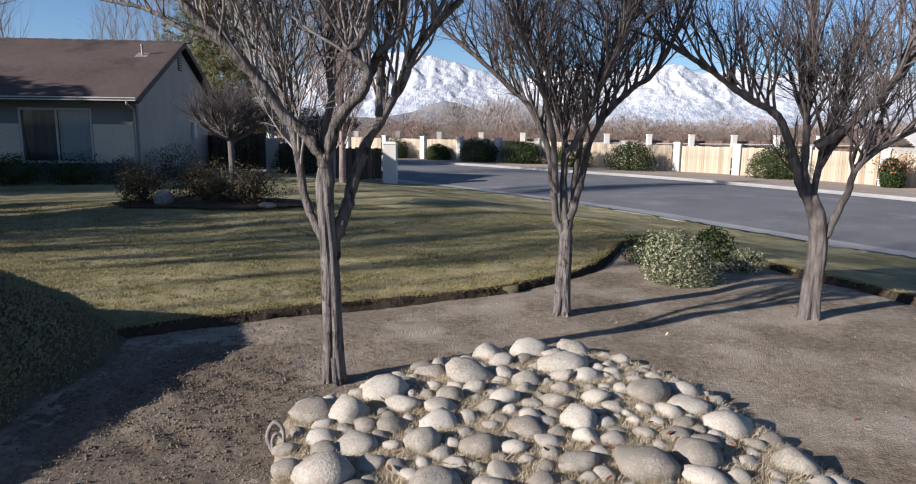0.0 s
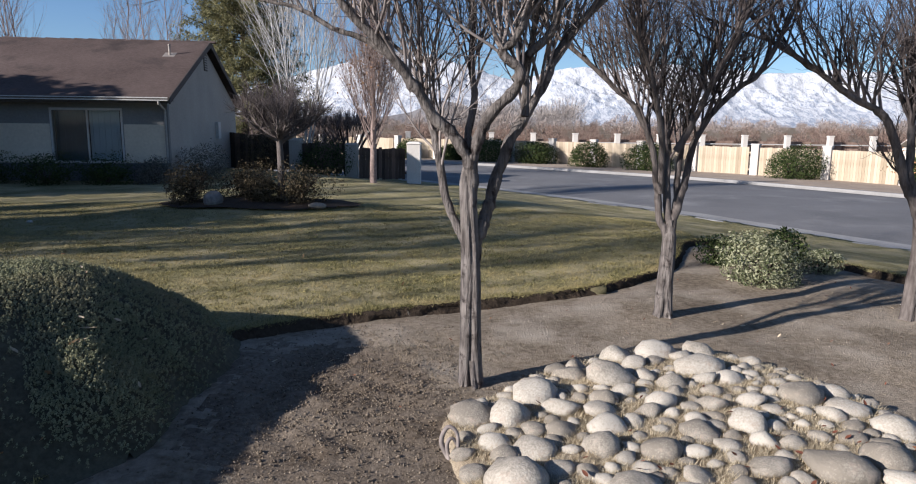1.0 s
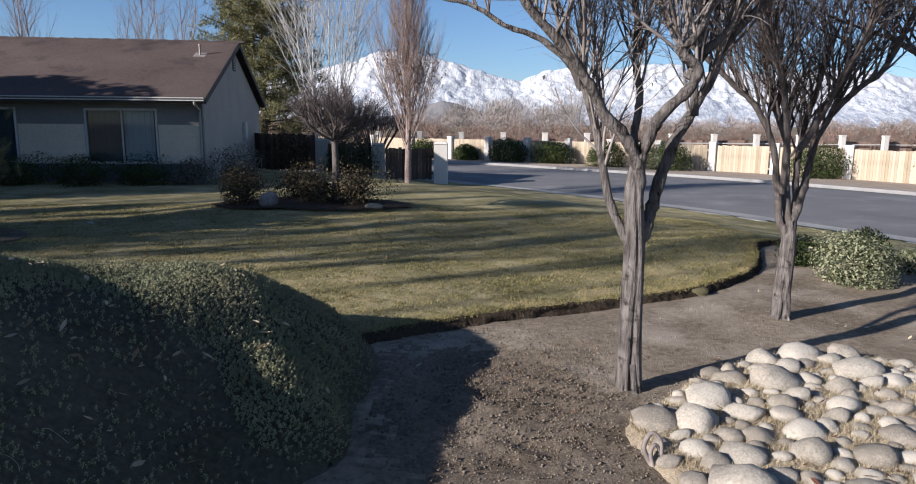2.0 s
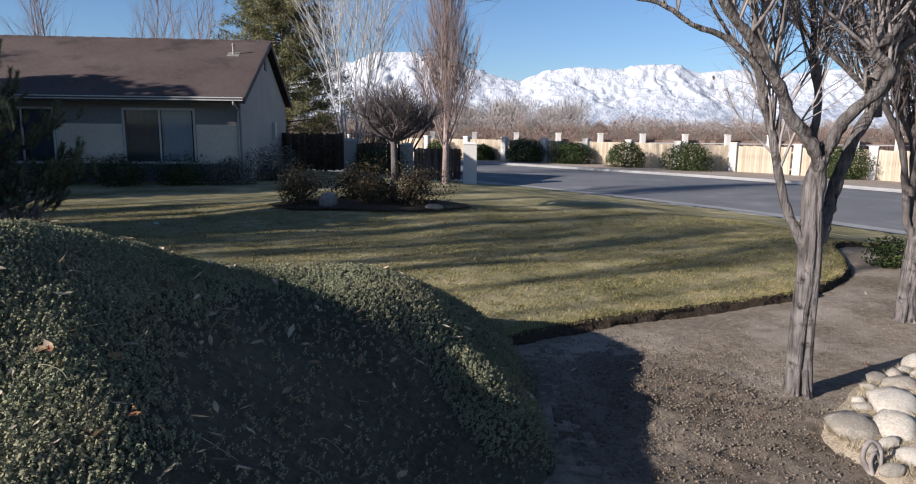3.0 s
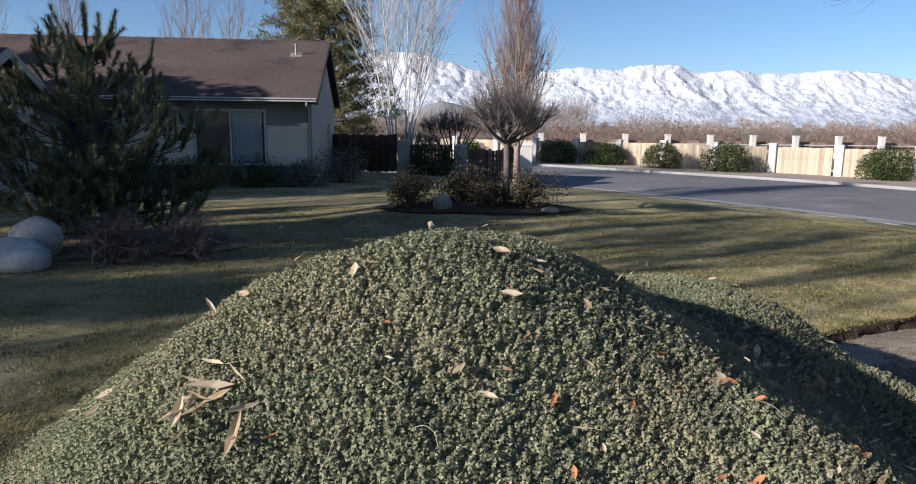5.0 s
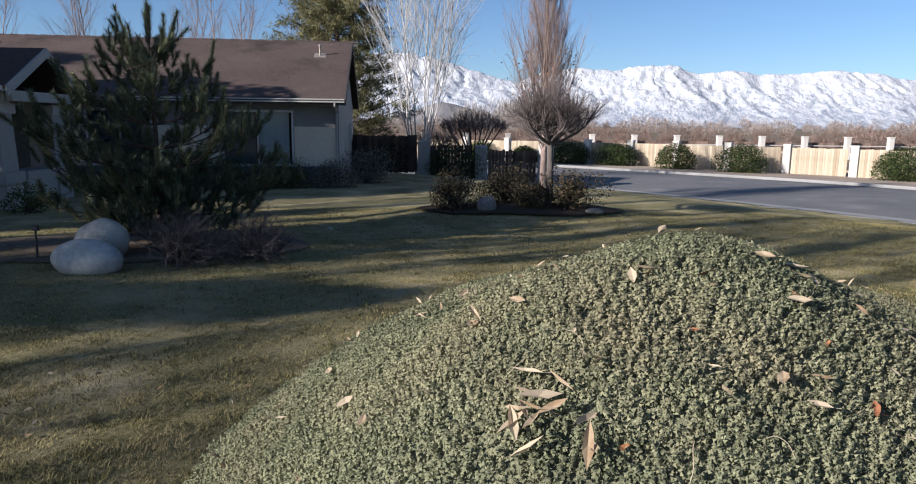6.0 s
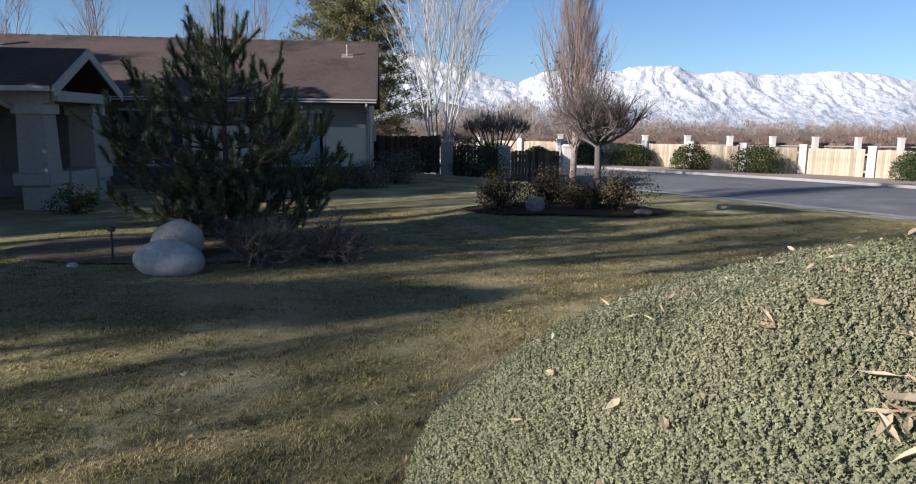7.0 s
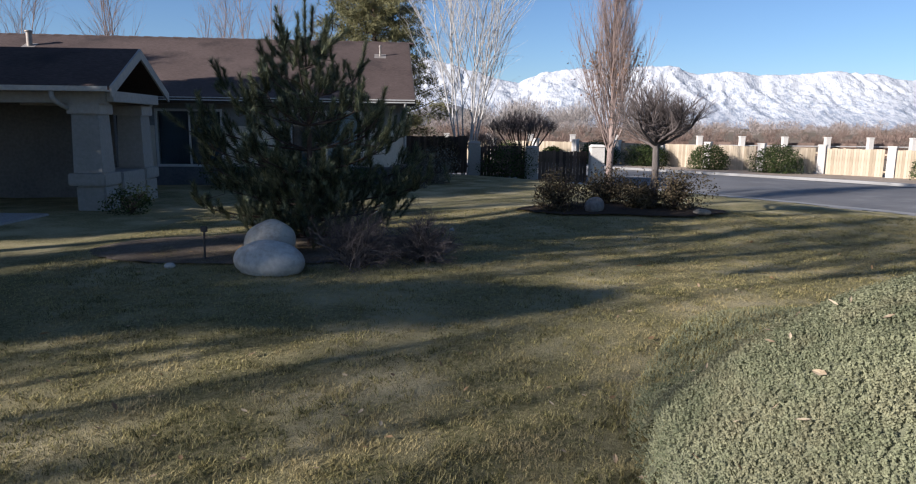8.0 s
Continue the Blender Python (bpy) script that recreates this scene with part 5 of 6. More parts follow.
            shoot(twigs, rng, L[i], d0 * 0.4 + side * 0.55 + np.array([0, 0, 0.75]), 0.6 + 0.7 * rng.random(), rr[i] * (0.36 if bark is M_BARK else 0.45), 0, spec, tips)
    C = np.array([p for p, d in tips])
    C = C[rng.random(len(C)) < 0.05]
    V, F = leaves(rng, C, rng.normal(size=C.shape), 0.035, 0.6)
    tagged(part_np("dry_leaves", V, F, M_CROWN, tree, "a few curled dead leaves on the twigs"), kind="stuff")
    tagged(twigs.done("twig_crown", M_TWIG if bark is M_BARK else M_CROWN, tree, "crowded thin grey twigs"), kind="stuff")
    return tree


vase_tree((-1.0, 4.88, -0.04), ((0, 0), (-0.01, 0.5), (-0.015, 0.9), (-0.03, 1.2), (-0.045, 1.5), (-0.04, 1.72)), (
    (0.040, 0.022, ((-0.04, 1.05), (-0.10, 1.21), (-0.18, 1.46), (-0.24, 1.77), (-0.30, 2.06), (-0.37, 2.38))),
    (0.052, 0.026, ((-0.04, 1.6), (-0.15, 1.80), (-0.29, 1.95), (-0.44, 2.17), (-0.61, 2.38), (-0.85, 2.61), (-1.04, 2.88))),
    (0.026, 0.009, ((-0.43, 2.15), (-0.52, 2.30), (-0.73, 2.46), (-0.95, 2.53), (-1.15, 2.63), (-1.36, 2.68), (-1.52, 2.72))),
    (0.034, 0.020, ((-0.04, 1.68), (-0.05, 1.85), (-0.04, 2.01), (-0.02, 2.17), (-0.04, 2.35), (-0.05, 2.73), (-0.07, 2.96))),
    (0.050, 0.026, ((-0.02, 1.6), (0.02, 1.78), (0.08, 1.95), (0.23, 2.11), (0.29, 2.25), (0.17, 2.37), (0.27, 2.49), (0.37, 2.85))),
    (0.036, 0.020, ((0.28, 2.22), (0.37, 2.39), (0.53, 2.58), (0.57, 2.85))),
    (0.056, 0.026, ((0.02, 1.06), (0.08, 1.24), (0.14, 1.47), (0.24, 1.80), (0.37, 2.02), (0.51, 2.26), (0.63, 2.51), (0.93, 2.82))),
    (0.030, 0.018, ((0.35, 1.98), (0.36, 2.25), (0.41, 2.55), (0.47, 2.89)))),
    5, "bare ornamental tree with twisted grey limbs beside the stones", 0.070, (0.2, -0.35, -0.25, 0.3, -0.25, -0.3, 0.2, 0.35), M_BARK)
vase_tree((0.98, 6.8, -0.04), ((0, 0), (0.0, 0.35), (0.01, 0.7), (0.01, 1.0)), (
    (0.042, 0.020, ((-0.02, 0.85), (-0.09, 1.0), (-0.12, 1.31), (-0.20, 1.76), (-0.36, 2.10), (-0.56, 2.28), (-0.84, 2.52), (-1.24, 2.84))),
    (0.048, 0.022, ((0.0, 0.9), (-0.01, 1.1), (-0.01, 1.42), (0.01, 1.71), (-0.08, 1.99), (-0.14, 2.18), (-0.26, 2.9))),
    (0.036, 0.020, ((0.01, 1.68), (0.13, 1.90), (0.20, 2.13), (0.28, 2.37), (0.43, 2.73), (0.54, 3.18))),
    (0.044, 0.022, ((0.03, 0.92), (0.08, 1.13), (0.15, 1.42), (0.25, 1.77), (0.46, 2.08), (0.67, 2.27), (0.89, 2.46), (1.21, 3.08))),
    (0.040, 0.020, ((0.02, 0.92), (0.06, 1.15), (0.12, 1.54), (0.21, 1.93), (0.39, 2.40), (0.58, 2.86))),
    (0.034, 0.018, ((-0.11, 1.27), (-0.18, 1.76), (-0.27, 2.17), (-0.43, 2.58), (-0.62, 3.01)))),
    9, "bare vase-shaped tree with smooth grey trunk in the soil bed", 0.073, (0.1, 0.3, -0.3, 0.15, 0.35, -0.35), M_DARKBARK)
vase_tree((3.54, 6.85, -0.07), ((0, 0), (0.01, 0.4), (0.02, 0.75), (-0.02, 1.05), (-0.07, 1.3)), (
    (0.052, 0.024, ((-0.09, 1.2), (-0.20, 1.42), (-0.34, 1.86), (-0.46, 2.08), (-0.70, 2.22), (-0.90, 2.35), (-1.16, 2.53), (-1.59, 2.79))),
    (0.052, 0.022, ((-0.10, 1.25), (-0.14, 1.50), (-0.11, 1.84), (-0.11, 2.12), (-0.06, 2.47), (-0.01, 3.18))),
    (0.050, 0.024, ((-0.11, 1.78), (0.08, 1.92), (0.28, 2.14), (0.47, 2.36), (0.65, 2.66), (0.89, 3.08))),
    (0.040, 0.026, ((0.01, 0.8), (0.0, 1.0), (-0.02, 1.28), (0.07, 1.70), (0.18, 1.98), (0.28, 2.14))),
    (0.042, 0.022, ((0.03, 0.78), (0.09, 1.0), (0.20, 1.34), (0.25, 1.59), (0.48, 1.82), (0.84, 2.04), (1.32, 2.32)))),
    14, "bare dark-limbed tree with spreading crown in the soil bed", 0.082, (0.15, 0.3, -0.3, 0.2, -0.15), M_DARKBARK)


# ---- shrubs ----
def leafy_bush(name, at, radii, n, size, material, label, category, seed, group="", stems=14, flat=0.75, aspect=0.5, amp=0.22, shell=0.45, stem_mat=None):
    rng = np.random.default_rng(seed)
    b = thing(name, label, category, at, group=group)
    P, d = crown_points(rng, n, radii, 9, amp, shell, flat)
    P[:, 2] += radii[2] * flat
    V, F = leaves(rng, P, d, size, aspect)
    part_np("foliage", V, F, material, b)
    T = Tubes()
    for k in range(stems):
        an, o = rng.random() * 6.283, 0.3 + 0.6 * rng.random()
        tip = np.array([math.cos(an) * radii[0] * o, math.sin(an) * radii[1] * o, radii[2] * (0.6 + 0.9 * rng.random())])
        T.add(spline([(0, 0, -0.05), tip * np.array([0.35, 0.35, 0.5]), tip], 4), np.linspace(0.018, 0.006, 9), 4)
    tagged(T.done("framework", stem_mat or M_TWIG_DARK, b), kind="stuff")
    return b


def twig_bush(name, at, radius, height, n, material, label, category, seed, group="", ball=False, r=0.009, spec=None):
    """A leafless shrub: many branching shoots from the base."""
    rng = np.random.default_rng(seed)
    b = thing(name, label, category, at, group=group)
    spec = spec or ((5, 0.12, 0.03, 5, 0.6, 0.6, 4), (4, 0.16, 0.02, 4, 0.6, 0.7, 3), (3, 0.2, 0.0, 0, 0, 0, 3))
    T = Tubes()
    for k in range(n):
        if k % 10 == 9:
            T.done("branch", material, b)
            T = Tubes()
        an, tilt = rng.random() * 6.283, 0.15 + 0.75 * rng.random()
        d = np.array([math.cos(an) * math.sin(tilt) * radius / height * 1.4, math.sin(an) * math.sin(tilt) * radius / height * 1.4, math.cos(tilt)])
        shoot(T, rng, (rng.normal() * 0.06, rng.normal() * 0.06, -0.04), d, height * (0.6 + 0.3 * rng.random()), r, 0, spec)
    T.done("branch", material, b)
    return b


def on_land(x, y, dz=0.0):
    return (x, y, float(land(np.array([x]), np.array([y]))[0]) + dz)


V_LABEL = "low shrub with cream-variegated leaves in bare soil"
leafy_bush("variegated_shrub", on_land(2.72, 8.5, -0.07), (0.43, 0.42, 0.36), 6500, 0.038, M_VARIEG, V_LABEL, "shrub", 81, "variegated shrubs")
leafy_bush("variegated_shrub", on_land(3.78, 9.15, -0.07), (0.22, 0.22, 0.2), 2200, 0.036, M_VARIEG, V_LABEL, "shrub", 82, "variegated shrubs")
leafy_bush("evergreen_shrub", on_land(3.6, 10.0, -0.07), (0.25, 0.25, 0.27), 1500, 0.055, M_BOX, "small dark green shrub behind the variegated ones", "shrub", 83)
leafy_bush("evergreen_shrub", on_land(2.6, 9.7, -0.07), (0.25, 0.25, 0.22), 1100, 0.05, M_BOX, "small dark green shrub at the lawn corner", "shrub", 84)

# island bed with its round-headed tree
isl = np.array([(-5.45 + 2.1 * math.cos(t) * (1 + 0.08 * math.sin(3 * t)), 14.15 + 1.05 * math.sin(t)) for t in np.linspace(0, 6.283, 40)])
island = region("island_bed", M_BEDDIRT, -8, -3, 12.8, 15.6, 0.1, lambda x, y: inside(x, y, isl), [isl], lambda x, y: land(x, y) + 0.045 + 0.02 * wave(x, y, 9, 91))
tagged(island, "oval bed of dark mulched dirt in the lawn", "flower bed", kind="structure")


def round_tree(at, trunk_h, reach, crown_h, label, seed, material):
    """A small trained tree: one stem, limbs arching out like a bowl, and a flat-topped head of upright twigs."""
    rng = np.random.default_rng(seed)
    tree = thing("tree", label, "tree", at)
    T = Tubes()
    T.add(spline([(0, 0, -0.05), (0.015, 0.01, trunk_h * 0.5), (0, 0, trunk_h)], 5), np.linspace(0.08, 0.06, 11), 10)
    T.done("trunk", M_DARKBARK, tree)
    twigs = Tubes()
    spec = ((5, 0.13, 0.08, 5, 0.6, 0.55, 3), (3, 0.16, 0.08, 4, 0.6, 0.6, 3), (2, 0.18, 0.05, 0, 0, 0, 3))
    for k in range(17):
        an, far = k * 2.4 + 0.4 * rng.random(), ((k + 0.5) / 17) ** 0.6
        out = np.array([math.cos(an), math.sin(an), 0]) * reach * far
        top = crown_h * (0.72 - 0.34 * far ** 2)
        fork = np.array([0, 0, trunk_h - 0.16 * rng.random()])
        L = spline([fork, fork + out * 0.42 + np.array([0, 0, top * (0.42 - 0.18 * far)]), fork + out * 0.8 + np.array([0, 0, top * 0.62]), fork + out * 0.95 + np.array([0, 0, top])], 5)
        L += np.cumsum(rng.normal(size=L.shape) * 0.006, axis=0)
        T = Tubes()
        T.add(L, np.linspace(0.034, 0.012, len(L)), 6)
        T.done("limb", material, tree)
        for q in range(20):
            i = 4 + int((len(L) - 5) * (q + rng.random()) / 20)
            d = np.array([0, 0, 0.75]) + out / reach * 0.6 + rng.normal(size=3) * 0.5
            shoot(twigs, rng, L[i], d, crown_h * (0.24 + 0.22 * rng.random()), 0.012, 0, spec)
    tagged(twigs.done("twig_crown", material, tree, "dense leafless head of dark twigs"), kind="stuff")
    return tree


round_tree(on_land(-4.9, 14.0), 1.32, 0.95, 1.22, "small bare tree with a dense bowl-shaped crown in the island bed", 92, M_CROWN)
S_LABEL = "drab brownish shrub in the island bed"
for i, (x, y, r, h) in enumerate(((-6.8, 14.0, 0.50, 0.42), (-5.75, 14.5, 0.46, 0.38), (-4.5, 13.95, 0.48, 0.42), (-5.25, 13.8, 0.34, 0.28))):
    leafy_bush("shrub", on_land(x, y, 0.03), (r, r * 0.9, h), 2800, 0.055, M_SHRUB, S_LABEL, "shrub", 93 + i, "island shrubs", stems=30, amp=0.34, shell=0.75)


def boulder(at, size, turn, label, seed, group="", material=None):
    rng = np.random.default_rng(seed)
    bm = bmesh.new()
    bmesh.ops.create_icosphere(bm, subdivisions=4, radius=0.5)
    for v in bm.verts:
        p = v.co
        k = 1 + 0.10 * noise.noise(p * 1.8 + Vector((seed, 2, 0))) + 0.03 * noise.noise(p * 5 + Vector((seed, 0, 5)))
        v.co = Vector((p.x * size[0] * k, p.y * size[1] * k, p.z * size[2] * k + size[2] * 0.32))
    ob = part("boulder", bm, material or M_BOULDER, smooth=True)
    ob.matrix_basis = pose(*at, 0, 0, turn)
    return tagged(ob, label, "boulder", group)


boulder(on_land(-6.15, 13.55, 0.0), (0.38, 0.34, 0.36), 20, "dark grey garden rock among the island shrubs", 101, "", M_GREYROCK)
boulder(on_land(-4.05, 13.55, 0.02), (0.36, 0.24, 0.14), 5, "flat grey rock at the bed's edge", 102, "", M_STONE)
boulder(on_land(-10.95, 8.1, -0.02), (0.86, 0.54, 0.48), -8, "smooth pale grey boulder on the lawn", 103, "boulder pair")
boulder(on_land(-11.12, 8.75, 0.04), (0.62, 0.50, 0.57), 15, "speckled tan boulder behind the grey one", 104, "boulder pair", M_STONE)
for x, y, d in ((-12.2, 8.3, 0.13), (-11.55, 9.1, 0.17), (-8.9, 12.0, 0.1)):
    boulder(on_land(x, y, 0.0), (d, d * 0.8, d * 0.6), 30, "small pale stone in the dirt", 105)

# dirt circle, stake, edging
ring = np.array([(-11.35 + 2.55 * math.cos(t), 9.85 + 1.45 * math.sin(t)) for t in np.linspace(0, 6.283, 48)])
circle = region("dirt_circle", M_DARKSOIL, -14.2, -8.4, 8.2, 11.6, 0.1, lambda x, y: inside(x, y, ring), [ring], lambda x, y: land(x, y) + 0.02 + 0.015 * wave(x, y, 9, 92))
tagged(circle, "bare brown dirt bed under the young pine", "flower bed", kind="structure")
stake = thing("stake", "thin dark metal stake in the dirt bed", "stake", on_land(-11.95, 8.75))
T = Tubes()
T.add([(0, 0, -0.1), (0.01, 0, 0.42)], [0.014, 0.014], 6)
T.done("rod", M_TRIM, stake)
bm = boxed(-0.03, 0.05, -0.02, 0.02, 0.36, 0.43, 0.006)
part("head", bm, M_TRIM, stake)


# ---- young pine ----
def candle_needles(rng, candles, needle, per, width):
    """Needles set all along each upright candle, slanting up and out."""
    V = []
    for p, q in candles:
        ax = (q - p) / np.linalg.norm(q - p)
        k = int(per * (0.6 + 0.8 * np.linalg.norm(q - p) / 0.35))
        s = rng.random(k)
        base = p[None, :] + (q - p)[None, :] * s[:, None]
        side = rng.normal(size=(k, 3))
        side -= (side @ ax)[:, None] * ax[None, :]
        side /= np.linalg.norm(side, axis=1)[:, None]
        L = needle * (0.7 + 0.5 * rng.random(k))[:, None]
        tip = base + side * L * 0.72 + ax[None, :] * L * 0.75
        w = np.cross(side, ax[None, :]) * width
        V.append(np.stack([base - w, base + w, tip], 1).reshape(-1, 3))
    V = np.concatenate(V)
    return V, np.arange(len(V)).reshape(-1, 3)


def young_pine(at, height, spread, seed, label):
    rng = np.random.default_rng(seed)
    tree = thing("pine", label, "tree", at)
    T = Tubes()
    T.add(spline([(0, 0, -0.05), (0.02, 0, height * 0.45), (0, 0.01, height - 0.5)], 6), np.linspace(0.055, 0.014, 13), 8)
    T.done("trunk", M_TWIG_DARK, tree, "dark slender trunk")
    top = np.array([0, 0.01, height + 0.42])
    candles = [(top - np.array([0, 0, 0.40]), top), (top - np.array([0, 0, 0.62]), top - np.array([0, 0, 0.30]))]
    T = Tubes()
    T.add([(0, 0.01, height - 0.55), top], [0.013, 0.007], 5)
    for k in range(4):
        an = k * 1.57 + 0.5
        out = np.array([math.cos(an), math.sin(an), 0])
        p0 = np.array([0, 0.01, height - 0.36])
        L = spline([p0, p0 + out * 0.2 + np.array([0, 0, 0.06]), p0 + out * 0.36 + np.array([0, 0, 0.22]), p0 + out * 0.38 + np.array([0, 0, 0.42])], 4)
        T.add(L, np.linspace(0.010, 0.006, len(L)), 4)
        candles.append((L[5], L[-1] + np.array([0, 0, 0.08])))
    for w in range(9):
        f = (0.05, 0.12, 0.19, 0.26, 0.34, 0.44, 0.55, 0.67, 0.80)[w]
        reach = spread * (0.85, 1.0, 1.0, 0.98, 0.92, 0.82, 0.68, 0.48, 0.26)[w]
        for k in range((9, 9, 9, 8, 7, 6, 6, 5, 4)[w]):
            an = k * 6.283 / (9, 9, 9, 8, 7, 6, 6, 5, 4)[w] + w * 0.7 + rng.normal() * 0.2
            r = reach * (0.75 + 0.4 * rng.random())
            if w < 4 and math.sin(an) < -0.35:
                r *= 0.55        # the low side by the boulders is short
            out = np.array([math.cos(an), math.sin(an), 0])
            p0 = np.array([0, 0, height * f])
            rise = 0.05 + (0.10 + 0.6 * f) * r * (0.6 + 0.6 * rng.random())
            L = spline([p0, p0 + out * r * 0.45 + np.array([0, 0, rise * 0.25]), p0 + out * r * 0.85 + np.array([0, 0, rise * 0.7]), p0 + out * r + np.array([0, 0, rise + 0.1])], 4)
            T.add(L, np.linspace(0.014, 0.006, len(L)), 4)
            n = 6 + int(r * 7)
            for q in range(n):
                i = int(len(L) * (0.22 + 0.73 * q / n))
                lean = out * (0.35 - 0.1 * rng.random()) + rng.normal(size=3) * 0.28
                lean[2] = 0.75
                lean /= np.linalg.norm(lean)
                h = (0.16 + 0.16 * rng.random()) * (1.25 if q == n - 1 else 0.9)
                c0 = L[i] + rng.normal(size=3) * np.array([0.11, 0.11, 0.05])
                T.add([L[i], c0, c0 + lean * h], [0.006, 0.006, 0.004], 3)
                candles.append((c0, c0 + lean * h))
            tip = np.array([0, 0, 1.0]) + out * 0.2
            candles.append((L[-3], L[-1]))
            candles.append((L[-1], L[-1] + tip * (0.2 + 0.12 * rng.random())))
    tagged(T.done("branchwork", M_TWIG_DARK, tree), kind="stuff")
    V, F = candle_needles(rng, candles, 0.095, 140, 0.0052)
    tagged(part_np("needles", V, F, M_PINE, tree, "dark green needles in upright bottlebrush tufts"), kind="stuff")
    return tree


young_pine(on_land(-10.85, 9.8), 3.05, 1.5, 111, "young dark green pine with upright bottlebrush shoots")
TANGLE = ((6, 0.26, 0.02, 6, 0.6, 0.8, 4), (4, 0.34, 0.0, 5, 0.6, 0.9, 3), (3, 0.4, 0.0, 0, 0, 0, 3))
G_LABEL = "leafless tangled grey shrub at the foot of the pine"
twig_bush("bare_shrub", on_land(-10.0, 8.45), 0.66, 0.84, 62, M_CROWN, G_LABEL, "shrub", 121, "bare shrubs", r=0.012, spec=TANGLE)
twig_bush("bare_shrub", on_land(-9.2, 8.85), 0.7, 0.76, 62, M_CROWN, G_LABEL, "shrub", 122, "bare shrubs", r=0.012, spec=TANGLE)

# ---- shrubs against the house ----
H_LABEL = "dark clipped shrub against the house wall"
for i, (x, y, r, h, mm, lab) in enumerate(((-11.9, 20.3, 0.75, 0.42, M_BOX, H_LABEL), (-13.6, 20.1, 0.8, 0.5, M_BOX, H_LABEL), (-15.3, 19.9, 0.7, 0.45, M_BOX, H_LABEL),
                                           (-9.75, 22.4, 0.75, 0.55, M_SAGE, "grey-green woolly shrub at the house corner"), (-10.6, 20.6, 0.6, 0.42, M_SAGE, "grey-green woolly shrub at the house corner"))):
    leafy_bush("foundation_shrub", on_land(x, y, -0.02), (r, r * 0.8, h), 3800, 0.06, mm, lab, "shrub", 130 + i, "foundation shrubs", amp=0.34, shell=0.6)
leafy_bush("foundation_shrub", on_land(-15.6, 14.3, -0.02), (0.5, 0.45, 0.32), 900, 0.06, M_BOX, "low dark shrub by the porch column", "shrub", 139, "foundation shrubs")
path = part("front_path", boxed(-24, -16.9, 12.2, 13.7, -0.1, 0.05, 0.02), M_KERB)
tagged(path, "pale concrete front path across the lawn", "path", kind="structure")

# ---- side fence in shade, stucco piers ----
def pier(at, w, h, label, name="fence_post", group="stucco piers", material=M_WHITEPOST):
    p = thing(name, label, "post", at, group=group)
    part("shaft", boxed(-w / 2, w / 2, -w / 2, w / 2, -0.15, h, 0.02), material, p)
    bm = bmesh.new()
    for v in box(bm, -w / 2 - 0.03, w / 2 + 0.03, -w / 2 - 0.03, w / 2 + 0.03, h, h + 0.10, 0):
        if v.co.z > h + 0.05:
            v.co.x, v.co.y = v.co.x * 0.72, v.co.y * 0.72
    bmesh.ops.bevel(bm, geom=bm.edges[:], offset=0.012, segments=2, affect="EDGES")
    part("cap", bm, material, p)
    return p


def board_fence(name, a0, b0, z0, height, material, label, rails=2, width=0.14, gap=0.006, group="", ragged=0.02, seed=1):
    """A run of upright boards on rails from a0 to b0 (plan), boards as parts."""
    rng = np.random.default_rng(seed)
    a0, b0 = np.array(a0), np.array(b0)
    run = b0 - a0
    length = np.linalg.norm(run)
    f = thing(name, label, "fence", (a0[0], a0[1], z0), math.degrees(math.atan2(run[1], run[0])), group)
    for k in range(rails):
        z = height * (0.2 + 0.6 * k / max(1, rails - 1))
        part("rail", boxed(0, length, 0.012, 0.05, z - 0.045, z + 0.045), material, f)
    bm = boxed(0, width - gap, -0.012, 0.010, 0.02, height)
    me = bpy.data.meshes.new("board")
    bm.to_mesh(me)
    bm.free()
    me.materials.append(material)
    for k in range(int(length / width)):
        ob = hang(new("board", me), f)
        ob.matrix_basis = Matrix.Translation((k * width, 0.002 * rng.normal(), ragged * rng.normal() - 0.02))
    return f


pier(on_land(-3.27, 28.3), 0.56, 1.62, "cream stucco pier at the end of the side fence")
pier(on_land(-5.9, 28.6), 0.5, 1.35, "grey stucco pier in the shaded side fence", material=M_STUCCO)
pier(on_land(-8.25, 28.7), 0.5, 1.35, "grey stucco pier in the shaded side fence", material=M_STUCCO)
D_LABEL = "dark brown board fence in shade"
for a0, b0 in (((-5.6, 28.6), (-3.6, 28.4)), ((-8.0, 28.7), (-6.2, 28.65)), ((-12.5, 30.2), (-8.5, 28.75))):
    board_fence("side_fence", a0, b0, on_land(*a0)[2], 1.3 if a0[0] > -10 else 1.55, M_DARKWOOD, D_LABEL, group="side fence", seed=int(-a0[0]))
leafy_bush("hedge", on_land(-7.0, 27.9, -0.05), (1.1, 0.45, 0.75), 2600, 0.08, M_BOX, "dark evergreen hedge before the side fence", "hedge", 141)
leafy_bush("hedge", on_land(-9.6, 28.4, -0.05), (0.7, 0.5, 0.95), 1800, 0.08, M_SHRUB, "dark reddish hedge beside the gate", "hedge", 142)

